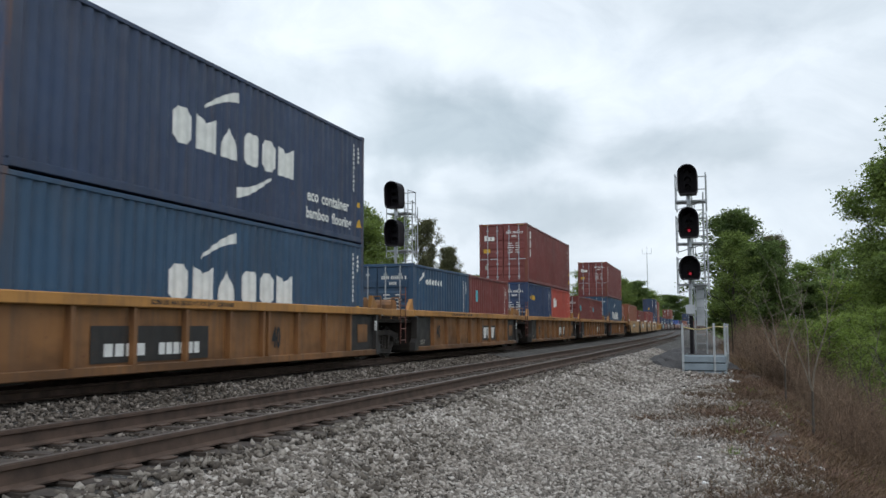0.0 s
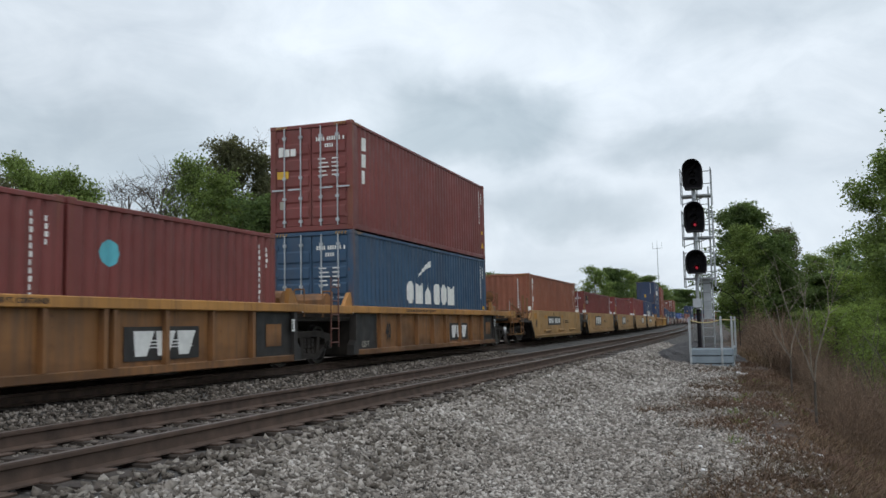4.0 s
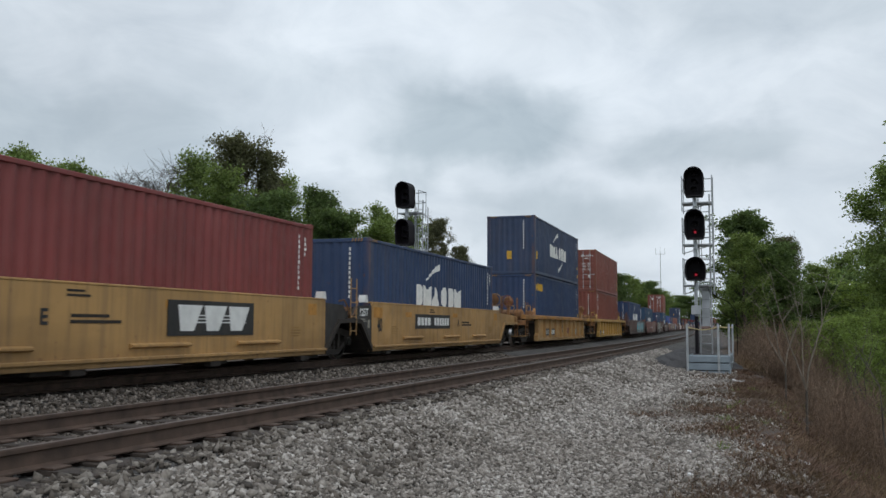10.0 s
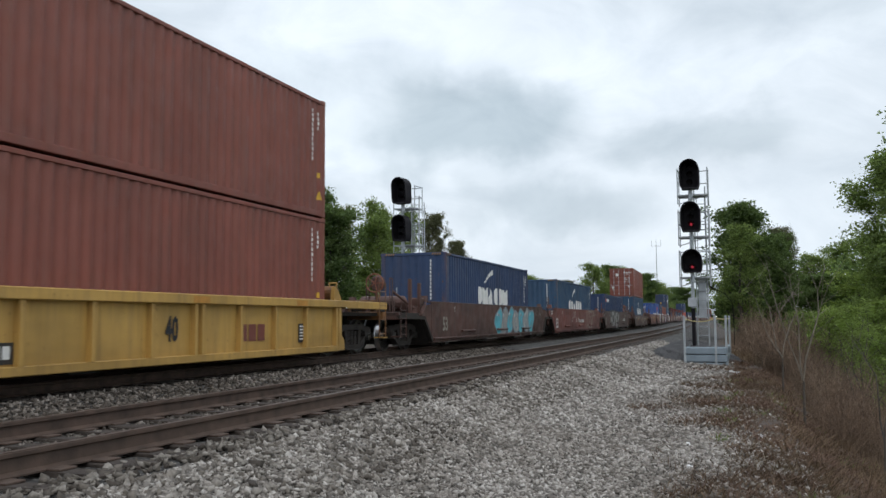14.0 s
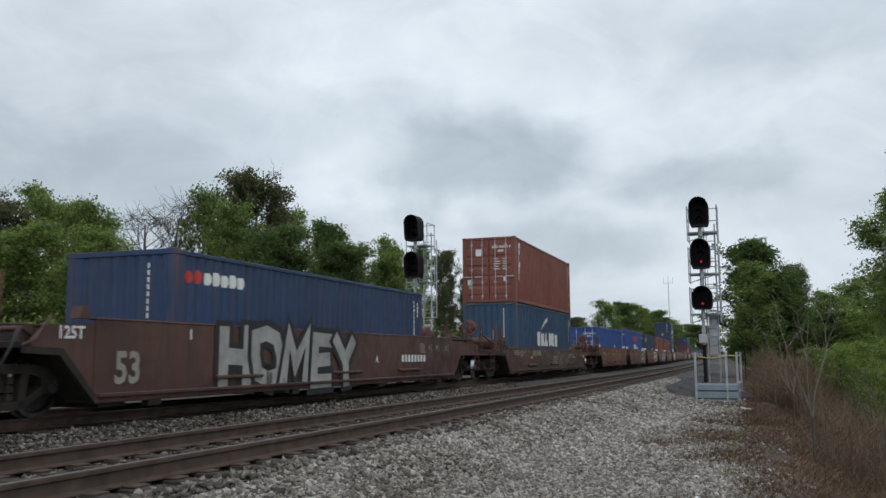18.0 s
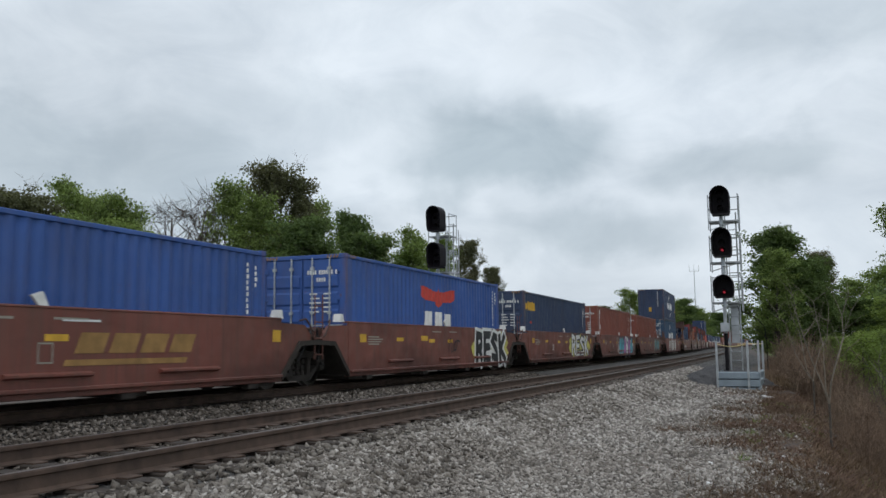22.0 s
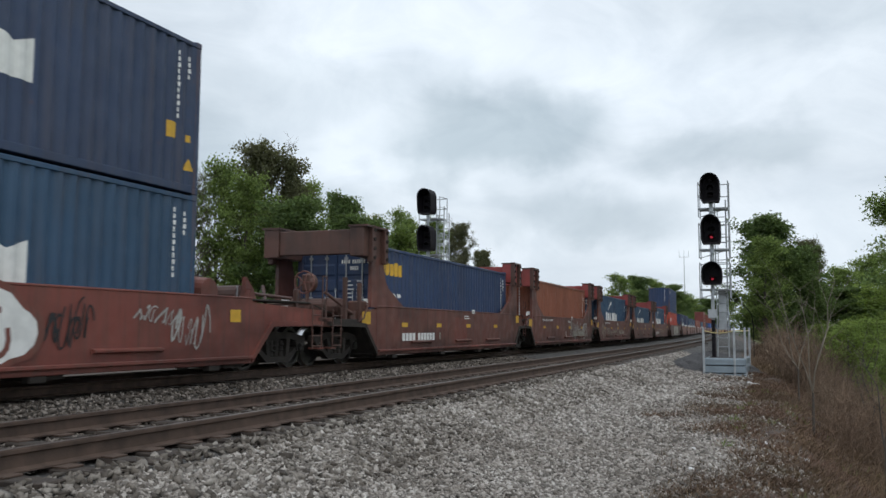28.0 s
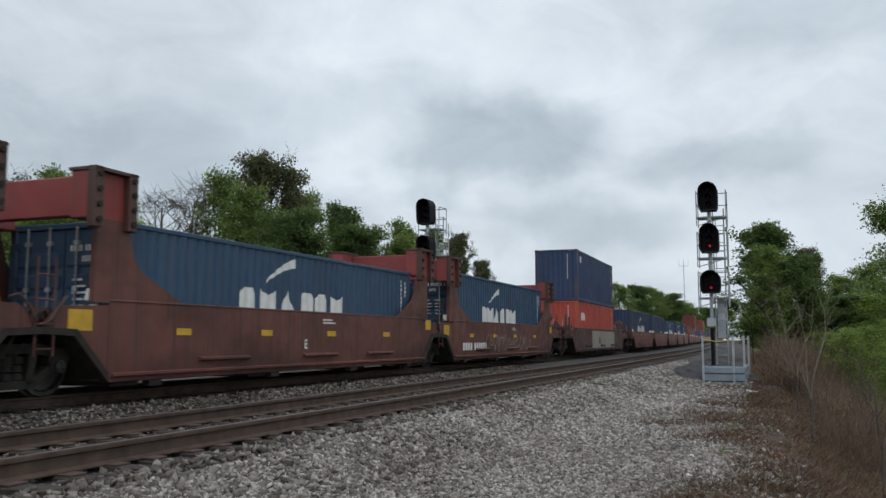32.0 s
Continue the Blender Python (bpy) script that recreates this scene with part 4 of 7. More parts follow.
def wheelset_mesh():
    mb = MB().tube((-0.98, 0, 0), (0.98, 0, 0), 0.085, n=10)
    for s in (-1, 1):
        prof = [(s * 0.685, 0.12), (s * 0.70, 0.35), (s * 0.690, 0.44), (s * 0.690, 0.483), (s * 0.715, 0.483), (s * 0.725, 0.460), (s * 0.83, 0.452), (s * 0.83, 0.39), (s * 0.765, 0.36), (s * 0.755, 0.17), (s * 0.83, 0.14), (s * 0.83, 0.0)]
        mb.revolve(prof if s > 0 else prof[::-1], (0, 0, 0), 28)
        # bearing cap with its three bolts
        mb.tube((s * 0.98, 0, 0), (s * 1.16, 0, 0), 0.10, n=10)
        for k in range(3):
            a = 2.094 * k
            mb.tube((s * 1.15, 0.06 * math.cos(a), 0.06 * math.sin(a)), (s * 1.185, 0.06 * math.cos(a), 0.06 * math.sin(a)), 0.02, n=6)
    me = mb.mesh("wheelset", WHEELM, False)
    me.materials.append(TREADM)
    for p in me.polygons:
        if all(0.71 < abs(me.vertices[i].co.x) < 0.84 and math.hypot(me.vertices[i].co.y, me.vertices[i].co.z) > 0.44 for i in p.vertices):
            p.material_index = 1
    return me


def frame_mesh(s):
    """Cast side frame of a truck with its three windows, at x = s."""
    x0, x1 = (s - 0.09, s + 0.09)
    mb = MB()
    top = [(-1.12, 0.56), (-1.12, 0.70), (-0.52, 0.80), (0.52, 0.80), (1.12, 0.70), (1.12, 0.56), (0.62, 0.62), (0.50, 0.66), (-0.50, 0.66), (-0.62, 0.62)]
    mb.prism(top, x0, x1)
    for e in (-1, 1):
        mb.prism([(e * 1.10, 0.58), (e * 0.98, 0.62), (e * 0.40, 0.28), (e * 0.44, 0.17)][::e], x0, x1)
        mb.prism([(e * 0.30, 0.2), (e * 0.42, 0.2), (e * 0.50, 0.68), (e * 0.36, 0.68)][::e], x0, x1)
        mb.prism([(e * 0.70, 0.60), (e * 0.76, 0.37), (e * 1.02, 0.37), (e * 1.10, 0.60)][::e], x0 - 0.02, x1 + 0.02)
    mb.prism([(-0.46, 0.15), (0.46, 0.15), (0.40, 0.27), (-0.40, 0.27)], x0, x1)
    for k in range(3):
        for z in range(3):
            mb.tube((s, -0.2 + 0.2 * k, 0.28 + 0.12 * z), (s, -0.2 + 0.2 * k, 0.38 + 0.12 * z), 0.085, 0.075, n=8)
    return mb.mesh("side_frame", DARK)


TRUCKM = {}


def truck(parent, y):
    """Two wheelsets in cast frames under a car."""
    if not TRUCKM:
        bol = MB().box(-1.0, 1.0, -0.24, 0.24, 0.46, 0.76, 0.03).tube((0, 0, 0.70), (0, 0, 0.98), 0.3, n=14)
        bol.box(-0.9, 0.9, -0.62, -0.54, 0.40, 0.50).box(-0.9, 0.9, 0.54, 0.62, 0.40, 0.50)
        TRUCKM.update(bolster=bol.mesh("truck", DARK), left=frame_mesh(-1.0), right=frame_mesh(1.0), wheels=wheelset_mesh())
    t = part("truck", TRUCKM["bolster"], DARK, parent, "grimy cast steel truck", at=pose(0, y, 0))
    part("side_frame", TRUCKM["left"], DARK, t)
    part("side_frame", TRUCKM["right"], DARK, t)
    for k, e in enumerate((-1, 1)):
        w = part("wheelset", TRUCKM["wheels"], WHEELM, t, "steel wheels on an axle", at=pose(0, 0.89 * e, WHEEL_R))
        WHEELS.append((w, k))
    return t


def ladder(mb, x, y, z0, z1, w=0.36, along="y", rungs=4):
    """A grab ladder that stands flat against a side (along y) or an end (along x)."""
    def p(s, z):
        return (x, y + s, z) if along == "y" else (x + s, y, z)
    mb.tube(p(-w / 2, z0), p(-w / 2, z1), 0.016, n=6).tube(p(w / 2, z0), p(w / 2, z1), 0.016, n=6)
    for k in range(rungs):
        z = z0 + (z1 - z0) * (k + 0.3) / rungs
        mb.tube(p(-w / 2, z), p(w / 2, z), 0.014, n=6)
    return mb


CARS = []


def end_works(car, e, y0, reach, body, kind, outer, top=None, rim=1.40):
    """The end of a car beyond its well, at y0 towards e: side plates that rise over the truck, a deck, and what stands on it."""
    s = e
    y1 = y0 + s * reach
    slope = min(0.75, reach * 0.55)
    rib = kind.startswith("rib")
    gear = OCHRE if body in (SAND, YELLOW, OCHRE) else CARGRIME
    for x in (-1, 1) if rib else ():
        # top sill that reaches over the open truck, and the post at the end of the well
        a, b = sorted((x * 1.28, x * 1.49))
        u0, u1 = sorted((y0 + s * 0.352, y1))
        part("end_sill", MB().box(a, b, u0, u1, 1.20, 1.395, 0.015), top or body, car)
        part("sill_patch", MB().box(*sorted((x * 1.491, x * 1.494)), y0 + s * 0.30 - 0.03, y0 + s * 0.30 + 0.03, 1.205, 1.39), WHITE, car, "white edge stripe")
        a, b = sorted((x * 1.28, x * 1.47))
        part("end_post", MB().prism([(y0 - s * 0.05, 0.18), (y0 + s * 0.26, 0.18), (y0 + s * 0.24, 0.42), (y0 + s * 0.10, 0.55), (y0 + s * 0.08, 1.22), (y0 - s * 0.05, 1.22)][::-s], a, b), BLACKP if kind == "rib_dark" and not (outer and s < 0) else body, car)
        part("guide", MB().prism([(y0 - s * 0.02, 1.40), (y0 + s * 0.42, 1.40), (y0 + s * 0.30, 1.56), (y0 + s * 0.12, 1.74), (y0 + s * 0.03, 1.74)][::-s], x * 1.26 - 0.05, x * 1.26 + 0.05), top or body, car)
        if x > 0 and s < 0 and not outer:
            part("grab_ladder", ladder(MB(), 1.50, y1 + 0.42, 0.42, 2.05, 0.40, rungs=5), CARBROWN, car)
    for x in () if rib else (-1, 1):
        short = not outer or s < 0
        if short:
            # the plate drops soon to a low frame over the truck
            yt = y0 + s * (0.95 if not outer else 0.60)
            pr = [(y0, 0.22), (y0, rim), (yt, rim - 0.03), (yt + s * 0.28, 1.14), (yt + s * 0.28, 0.98), (y0 + s * slope, 0.95)]
        else:
            pr = [(y0, 0.22), (y0, rim), (y1, min(1.30, rim)), (y1, 0.98), (y0 + s * slope, 0.95)]
        part("end_side_plate", MB().prism(pr[::-s], x * 1.40 - 0.03, x * 1.40 + 0.03), BLACKP if kind == "smooth" and not outer else body, car)
        sill = MB().prism([(y0, 0.20), (y0 + s * slope, 0.92), (y1, 0.95), (y1, 1.05), (y0 + s * (slope - 0.06), 1.02), (y0, 0.34)][::s], x * 1.43 - 0.06, x * 1.43 + 0.05)
        part("end_side_sill", sill, DARK if short else body, car, "grimy curved sill")
        if short:
            part("frame_bracket", MB().prism([(yt + s * 0.05, 1.04), (yt + s * 0.40, 1.04), (yt + s * 0.30, 1.34), (yt + s * 0.12, 1.34)][::-s], x * 1.22 - 0.06, x * 1.22 + 0.06), gear, car)
            part("cross_pipe", MB().tube((-1.2, yt + s * 0.16, 1.30), (1.2, yt + s * 0.16, 1.30), 0.045, n=8), gear, car)
            if x > 0:
                part("air_hose", MB().path([(1.36, yt - s * 0.10, 1.46), (1.47, yt - s * 0.02, 1.50), (1.49, yt + s * 0.12, 1.36), (1.49, yt + s * 0.28, 1.14), (1.40, yt + s * 0.42, 1.06)], 0.020), gear, car, "curved air hose")
    deck = MB().box(-1.27 if rib else -1.38, 1.27 if rib else 1.38, min(y0, y1), max(y0, y1), 1.02, 1.12, 0.01)
    if rib:
        deck.box(-0.35, 0.35, min(y0, y1), max(y0, y1), 0.72, 1.02)
    else:
        deck.prism([(y0 - s * 0.02, 0.2), (y0 - s * 0.02, 1.05), (y0 + s * 0.10, 1.05), (y0 + s * slope, 1.0), (y0 + s * slope, 0.9)][::-s], -1.34, 1.34)
    part("end_deck", deck, DARK, car)
    lad = MB()
    if outer:
        for x in (1.48, -1.48):
            part("grab_ladder", ladder(MB(), x, y0 + s * (reach - 0.30), 0.42, 1.95 if rib else 1.35, 0.42, rungs=4), gear, car)
        part("end_beam", MB().box(-1.45, 1.45, *sorted((y1, y1 - s * 0.16)), 0.92, 1.14, 0.015), gear, car)
        step = MB().box(1.2, 1.5, y1 - 0.22 if s > 0 else y1, y1 if s > 0 else y1 + 0.22, 0.42, 0.45)
        part("step", step, body, car)
        # draught gear and coupler
        cp = MB().box(-0.20, 0.20, min(y1, y1 - s * 0.8), max(y1, y1 - s * 0.8), 0.62, 1.0, 0.02)
        cp.box(-0.08, 0.08, min(y1, y1 + s * 0.75), max(y1, y1 + s * 0.75), 0.72, 0.92, 0.02)
        cp.box(-0.17, 0.17, min(y1 + s * 0.62, y1 + s * 0.92), max(y1 + s * 0.62, y1 + s * 0.92), 0.68, 0.97, 0.05)
        part("coupler", cp, DARK, car, "rusty knuckle coupler")
        hose = MB().path([(0.45, y1, 0.95), (0.45, y1 + s * 0.2, 0.7), (0.42, y1 + s * 0.5, 0.45), (0.3, y1 + s * 0.8, 0.5)], 0.025)
        part("brake_hose", hose, BMARK, car, "black rubber hose")
        rail = MB()
        if rib:
            for x in (-0.75, 0.15, 0.95):
                part("grab_iron", MB().path([(x, y0 + s * 0.45, 1.1), (x, y0 + s * 0.45, 1.85), (x + 0.2, y0 + s * 0.45, 1.85), (x + 0.2, y0 + s * 0.45, 1.1)], 0.02), body, car)
        else:
            for x, q, top_z in ((1.30, 0.75, 2.05), (1.30, 1.55, 2.15)) if s < 0 else ((1.30, 1.9, 1.75),):
                part("end_post", MB().box(x - 0.05, x + 0.05, y0 + s * q - 0.05, y0 + s * q + 0.05, 1.05, top_z, 0.012), gear, car, "dark upright post")
            part("end_brace", MB().tube((1.28, y0 + s * 0.8, 1.15), (0.7, y0 + s * 1.5, 1.8), 0.04, n=6), gear, car)
            for x in (0.35, 0.85) if s < 0 else (0.9,):
                part("grab_iron", MB().tube((x, y0 + s * 0.25, 1.12), (x, y0 + s * 0.25, 1.95 if s < 0 else 1.75), 0.014, n=6), STEEL, car, "pale grab iron")
            part("walkway", MB().box(-1.3, 1.3, *sorted((y0 + s * 0.15, y0 + s * 0.5)), 1.36, 1.40), DARK, car, "grated walkway")
        rail.tube((-1.25, y1 - s * 0.15, 1.45), (1.25, y1 - s * 0.15, 1.45), 0.02, n=6)
        for x in (-1.25, 1.25, -0.4, 0.4):
            rail.tube((x, y1 - s * 0.15, 1.1), (x, y1 - s * 0.15, 1.75 if abs(x) > 1 and rib else 1.45), 0.02, n=6)
        part("handrail", rail, gear, car)
        if kind == "bulk" or (e < 0) == (kind in ("brown", "rib")):
            brake = MB().ring((0.55, y1 - s * 0.35, 2.0), (0, 1, 0), 0.27, 0.018, 20)
            for k in range(5):
                a = 1.2566 * k
                brake.tube((0.55, y1 - s * 0.35, 2.0), (0.55 + 0.26 * math.cos(a), y1 - s * 0.35, 2.0 + 0.26 * math.sin(a)), 0.012, n=5)
            part("brake_wheel", brake, CARRED if kind == "rib" else RUSTY if kind == "brown" else body, car, "round hand brake wheel")
            hb = MB().tube((0.55, y1 - s * 0.50, 1.1), (0.55, y1 - s * 0.50, 2.12), 0.05, n=8).box(0.43, 0.67, y1 - s * 0.5 - 0.09, y1 - s * 0.5 + 0.09, 1.78, 2.2, 0.03)
            part("hand_brake_post", hb, gear, car)
            part("hand_brake_drum", MB().tube((0.55, y1 - s * 0.60, 2.0), (0.55, y1 - s * 0.42, 2.0), 0.24, 0.12, n=16), gear, car, "dished brake drum")
            for x in (0.2, 0.95):
                part("grab_iron", MB().path([(x, y1 - s * 0.55, 1.1), (x, y1 - s * 0.55, 2.15), (x, y1 - s * 0.75, 2.15), (x, y1 - s * 0.75, 1.1)], 0.018), gear, car)
            part("brake_rigging", MB().path([(0.9, y0 + s * 0.5, 1.2), (0.7, y0 + s * 1.0, 1.25), (0.5, y1 - s * 0.5, 1.55)], 0.022).path([(-0.9, y0 + s * 0.4, 1.18), (0.2, y0 + s * 1.2, 1.2), (1.0, y1 - s * 0.3, 1.18)], 0.03), DARK, car, "grimy brake pipes")
            tank = MB().tube((-0.55, y0 + s * 0.9, 1.42), (0.85, y0 + s * 0.9, 1.42), 0.24, n=14)
            tank.tube((-0.62, y0 + s * 0.9, 1.42), (-0.55, y0 + s * 0.9, 1.42), 0.14, 0.24, n=14).tube((0.85, y0 + s * 0.9, 1.42), (0.93, y0 + s * 0.9, 1.42), 0.24, 0.13, n=14)
            part("air_tank", tank, gear, car, "air brake tank")
            for x in (-0.25, 0.5):
                part("tank_strap", MB().ring((x, y0 + s * 0.9, 1.42), (1, 0, 0), 0.245, 0.016, 14), DARK, car)
            part("valve_box", MB().box(0.95, 1.3, y0 + s * 0.5 - 0.25, y0 + s * 0.5 + 0.25, 1.12, 1.6, 0.04), gear, car)
        elif kind == "rib":
            part("air_tank", MB().tube((-0.2, y0 + s * 0.55, 1.56), (1.05, y0 + s * 0.55, 1.56), 0.22, n=14).tube((1.05, y0 + s * 0.55, 1.56), (1.12, y0 + s * 0.55, 1.56), 0.22, 0.12, n=14), gear, car, "air brake tank")
            part("valve_box", MB().box(0.2, 0.7, *sorted((y0 + s * 1.2, y0 + s * 1.6)), 1.12, 1.42, 0.04), gear, car)
        elif kind == "brown":
            # flat running board, a low drum by the load, and the air tank between
            yd = s * 6.45 if abs(y0) > 7 else y0 + s * 0.28
            part("running_board", MB().box(0.80, 1.36, *sorted((yd + s * 0.40, y1 - s * 0.4)), rim + 0.04, rim + 0.08, 0.01), DARK, car, "grimy flat running board")
            part("hand_brake_drum", MB().tube((0.95, yd, rim + 0.16), (1.28, yd, rim + 0.16), 0.30, 0.26, n=18), CARBROWN, car, "round brake drum")
            part("load_guide", MB().prism([(y0 + s * 0.02, rim), (y0 + s * 0.50, rim), (y0 + s * 0.36, rim + 0.28), (y0 + s * 0.10, rim + 0.52)][::-s], 1.12, 1.22), body, car)
            part("air_tank", MB().tube((-0.7, y0 + s * 0.95, rim + 0.18), (0.5, y0 + s * 0.95, rim + 0.18), 0.22, n=14), gear, car, "air brake tank")
            part("cross_pipe", MB().tube((0.9, y0 + s * 0.4, rim + 0.22), (0.9, y1 - s * 0.5, rim + 0.16), 0.04, n=8), gear, car)
        else:
            part("valve_box", MB().box(0.3, 0.8, y0 + s * 0.9 - 0.2, y0 + s * 0.9 + 0.2, 1.12, 1.5, 0.05), body, car)
    elif kind != "rib" and kind != "rib_dark":
        if s > 0:
            part("grab_ladder", ladder(lad, 1.46, y1 - 0.10, 0.62, 2.05, 0.34, rungs=4), body, car)
        hose = MB().path([(1.3, y1 - s * 0.3, 1.15), (1.35, y1, 1.3), (1.3, y1 + s * 0.2, 0.9), (1.2, y1 + s * 0.3, 0.6)], 0.022)
        part("brake_hose", hose, BMARK, car, "black rubber hose")
    else:
        tb = MB().tube((-0.3, y0 + s * 0.55, 1.5), (0.9, y0 + s * 0.55, 1.5), 0.22, n=12).box(-1.2, -0.5, y0 + s * 0.3 - 0.1, y0 + s * 0.3 + 0.3, 1.12, 1.5, 0.05)
        part("air_tank", tb, gear, car, "air brake tank")
        part("grab_iron", MB().path([(0.95, y0 + s * 0.9, 1.1), (0.95, y0 + s * 0.9, 1.75), (1.2, y0 + s * 0.9, 1.75), (1.2, y0 + s * 0.9, 1.1)], 0.018), gear, car)


def well_car(kind, u, half, near, far, body, label, marks=(), top=None, spread=12.192, tall=1.46):
    """One unit of a container car. near and far: (reach, outer?) of the ends; an inner end shares its truck with the next unit, which the near end carries."""
    car = thing("well_car", label, "rail car", group="well cars of the train")
    H = half
    z0, z1 = 0.20, 1.42
    rib = kind.startswith("rib")
    for x in (1, -1):
        lo = lambda a, b: (min(x * a, x * b), max(x * a, x * b))
        if rib:
            a, b = lo(1.33, 1.36)
            web = part("side_web", MB().box(a, b, -H, H, 0.28, 1.24), body, car)
            a, b = lo(1.30, 1.50)
            part("top_chord", MB().box(a, b, -H - 0.35, H + 0.35, 1.22, 1.40, 0.015), top or body, car)
            a, b = lo(1.32, 1.46)
            part("bottom_chord", MB().box(a, b, -H, H, 0.16, 0.30, 0.012), body, car)
            a, b = lo(1.36, 1.47)
            rm = MB().prism([(0.0, 0.30), (0.09, 0.30), (0.09, 1.22), (0.0, 1.22)], a, b).mesh("rib", body)
            for y in (-6.32, -4.92, -3.52, -2.12, -0.72, 0.50, 0.72, 2.0, 3.35, 4.72, 6.22):
                if kind == "rib" or abs(y) < 5 or (near[1] and y < 0):
                    part("rib", rm, body, car, at=pose(0, y, 0))
            if kind == "rib_dark":
                for e in (1,) if near[1] else (-1, 1):
                    a, b = lo(1.362, 1.372)
                    y = e * (H - 0.72)
                    part("end_panel", MB().box(a, b, y - 0.70, y + 0.70, 0.30, 1.21), BLACKP, car, "black end panel")
        else:
            a, b = lo(1.40, 1.44)
            part("side_web", MB().box(a, b, -H, H, 0.30, tall), body, car)
            a, b = lo(1.28, 1.45)
            part("top_chord", MB().box(a, b, -H, H, tall, tall + 0.04, 0.01), body, car)
            a, b = lo(1.40, 1.53)
            part("bottom_ledge", MB().box(a, b, -H + 0.05, H - 0.05, 0.28, 0.34, 0.01), CARRED if kind == "bulk" else body, car)
            a, b = lo(1.30, 1.47)
            part("bottom_chord", MB().box(a, b, -H + 0.02, H - 0.02, 0.19, 0.30, 0.012), body if kind != "smooth" else body, car)
            a, b = lo(1.44, 1.52)
            for y in (-3.3, 0.3, 3.4):
                part("side_step", MB().prism([(a, 0.47), (b, 0.50), (b, 0.53), (a, 0.56)] if x > 0 else [(b, 0.47), (a, 0.50), (a, 0.53), (b, 0.56)], y * H / 6.3 - 0.8, y * H / 6.3 + 0.8, "y"), body, car)
            for y in (-5.2, -1.6, 1.9, 5.3):
                a, b = lo(1.30, 1.46)
                part("foot_bracket", MB().box(a, b, y * H / 6.3 - 0.16, y * H / 6.3 + 0.16, 0.09, 0.19, 0.01), DARK, car)
    # cross members under the load
    for y in (-H + 0.5, -H / 3, H / 3, H - 0.5):
        part("cross_member", MB().box(-1.36, 1.36, y - 0.32, y + 0.32, 0.12, 0.24), DARK, car)
    for y in (-H, H):
        part("well_end", MB().box(-1.34, 1.34, y - 0.03, y + 0.03, 0.2, 1.36), DARK, car)
    # white hoods of the container guides
    if not rib:
        for e in (-1, 1):
            for x in (1, -1):
                g = MB().prism([(e * (H + 0.02), 1.48), (e * (H + 0.24), 1.48), (e * (H + 0.18), 1.67), (e * (H + 0.09), 1.67)][::e], x * 1.24 - 0.10, x * 1.24 + 0.10)
                part("container_guide", g, WHITE if kind == "smooth" or H < 7 else body, car, "pale steel guide hood" if H < 7 else "")
    if kind == "brown" and H < 7:
        for yy in (0.06,):
            part("guide_flag", MB().prism([(yy - 0.10, 1.64), (yy + 0.10, 1.44), (yy + 0.22, 1.47), (yy + 0.10, 1.70)], 1.38, 1.43), WHITE, car, "white guide flag")
    for e, (reach, outer) in ((-1, near), (1, far)):
        if kind == "bulk":
            bulkhead(car, e, H, body, not (outer and e < 0))
        end_works(car, e, e * H, reach, body, kind, outer, top, tall - 0.06)
        if outer:
            truck(car, e * (H + 1.55))
        elif e < 0:
            truck(car, e * (H + reach + 0.05))
    for m in marks:
        m(car)
    CARS.append((car, u + spread / 2))
    return car


def bulkhead(car, e, H, body, red=True):
    """Tall end frame: gussets that rise from the sides, a box head above, a portal across."""
    for x in (1, -1):
        a, b = sorted((x * 1.34, x * 1.44))
        pr = [(e * (H - 1.93), 1.44), (e * (H + 0.35), 1.44), (e * (H + 0.32), 2.76), (e * (H - 0.36), 2.76), (e * (H - 0.52), 2.20), (e * (H - 0.72), 1.98)]
        part("gusset_plate", MB().prism(pr[::e], a, b), body, car)
        a, b = sorted((x * 1.05, x * 1.50))
        y0, y1 = sorted((e * (H - 0.42), e * (H + (0.52 if red else 0.85))))
        part("head_box", MB().box(a, b - 0.06 if x > 0 else b, y0, y1, 2.74, 3.50, 0.02), HEADRED if red else CARGRIME, car, "faded red box head" if red else "grimy brown box head")
        for yc in (e * (H - 0.34), e * (H + 0.44)):
            col = part("head_post", MB().box(*sorted((x * 1.40, x * 1.56)), yc - 0.10, yc + 0.10, 2.60, 3.56, 0.015), CARGRIME, car, "dark bulkhead post")
            for k in range(4):
                part("bolt", MB().tube((x * 1.55, yc, 2.72 + 0.24 * k), (x * 1.60, yc, 2.72 + 0.24 * k), 0.05, n=8), DARK, col)
        fl = MB()
        fl.box(*sorted((x * 1.02, x * 1.56)), y0 - 0.02, y1 + 0.02, 3.50, 3.55)
        part("head_flange", fl, CARGRIME, car)
    y = e * (H + (0.30 if red else 0.70))
    part("portal_beam", MB().box(-1.05, 1.05, y - 0.10, y + 0.10, 2.80, 3.44, 0.02), HEADRED if red else CARGRIME, car, "faded red cross beam" if red else "grimy brown cross beam")


# ---- what is painted on the cars
def patch(y, z, w, h, mat, x=1.452, name="marking"):
    def f(car):
        part(name, MB().add([(x, y, z), (x, y + w, z), (x, y + w, z + h), (x, y, z + h)], [(0, 1, 2, 3)]), mat, car, mat.name.replace("_", " "))
    return f


def words(text, size, y, z, mat, x=1.455, squeeze=1.0):
    def f(car):
        lettering(text, size, mat, car, on_side(x, y, z) @ Matrix.Diagonal((squeeze, 1, 1, 1)), label=mat.name.replace("_", " ") + " figures")
    return f


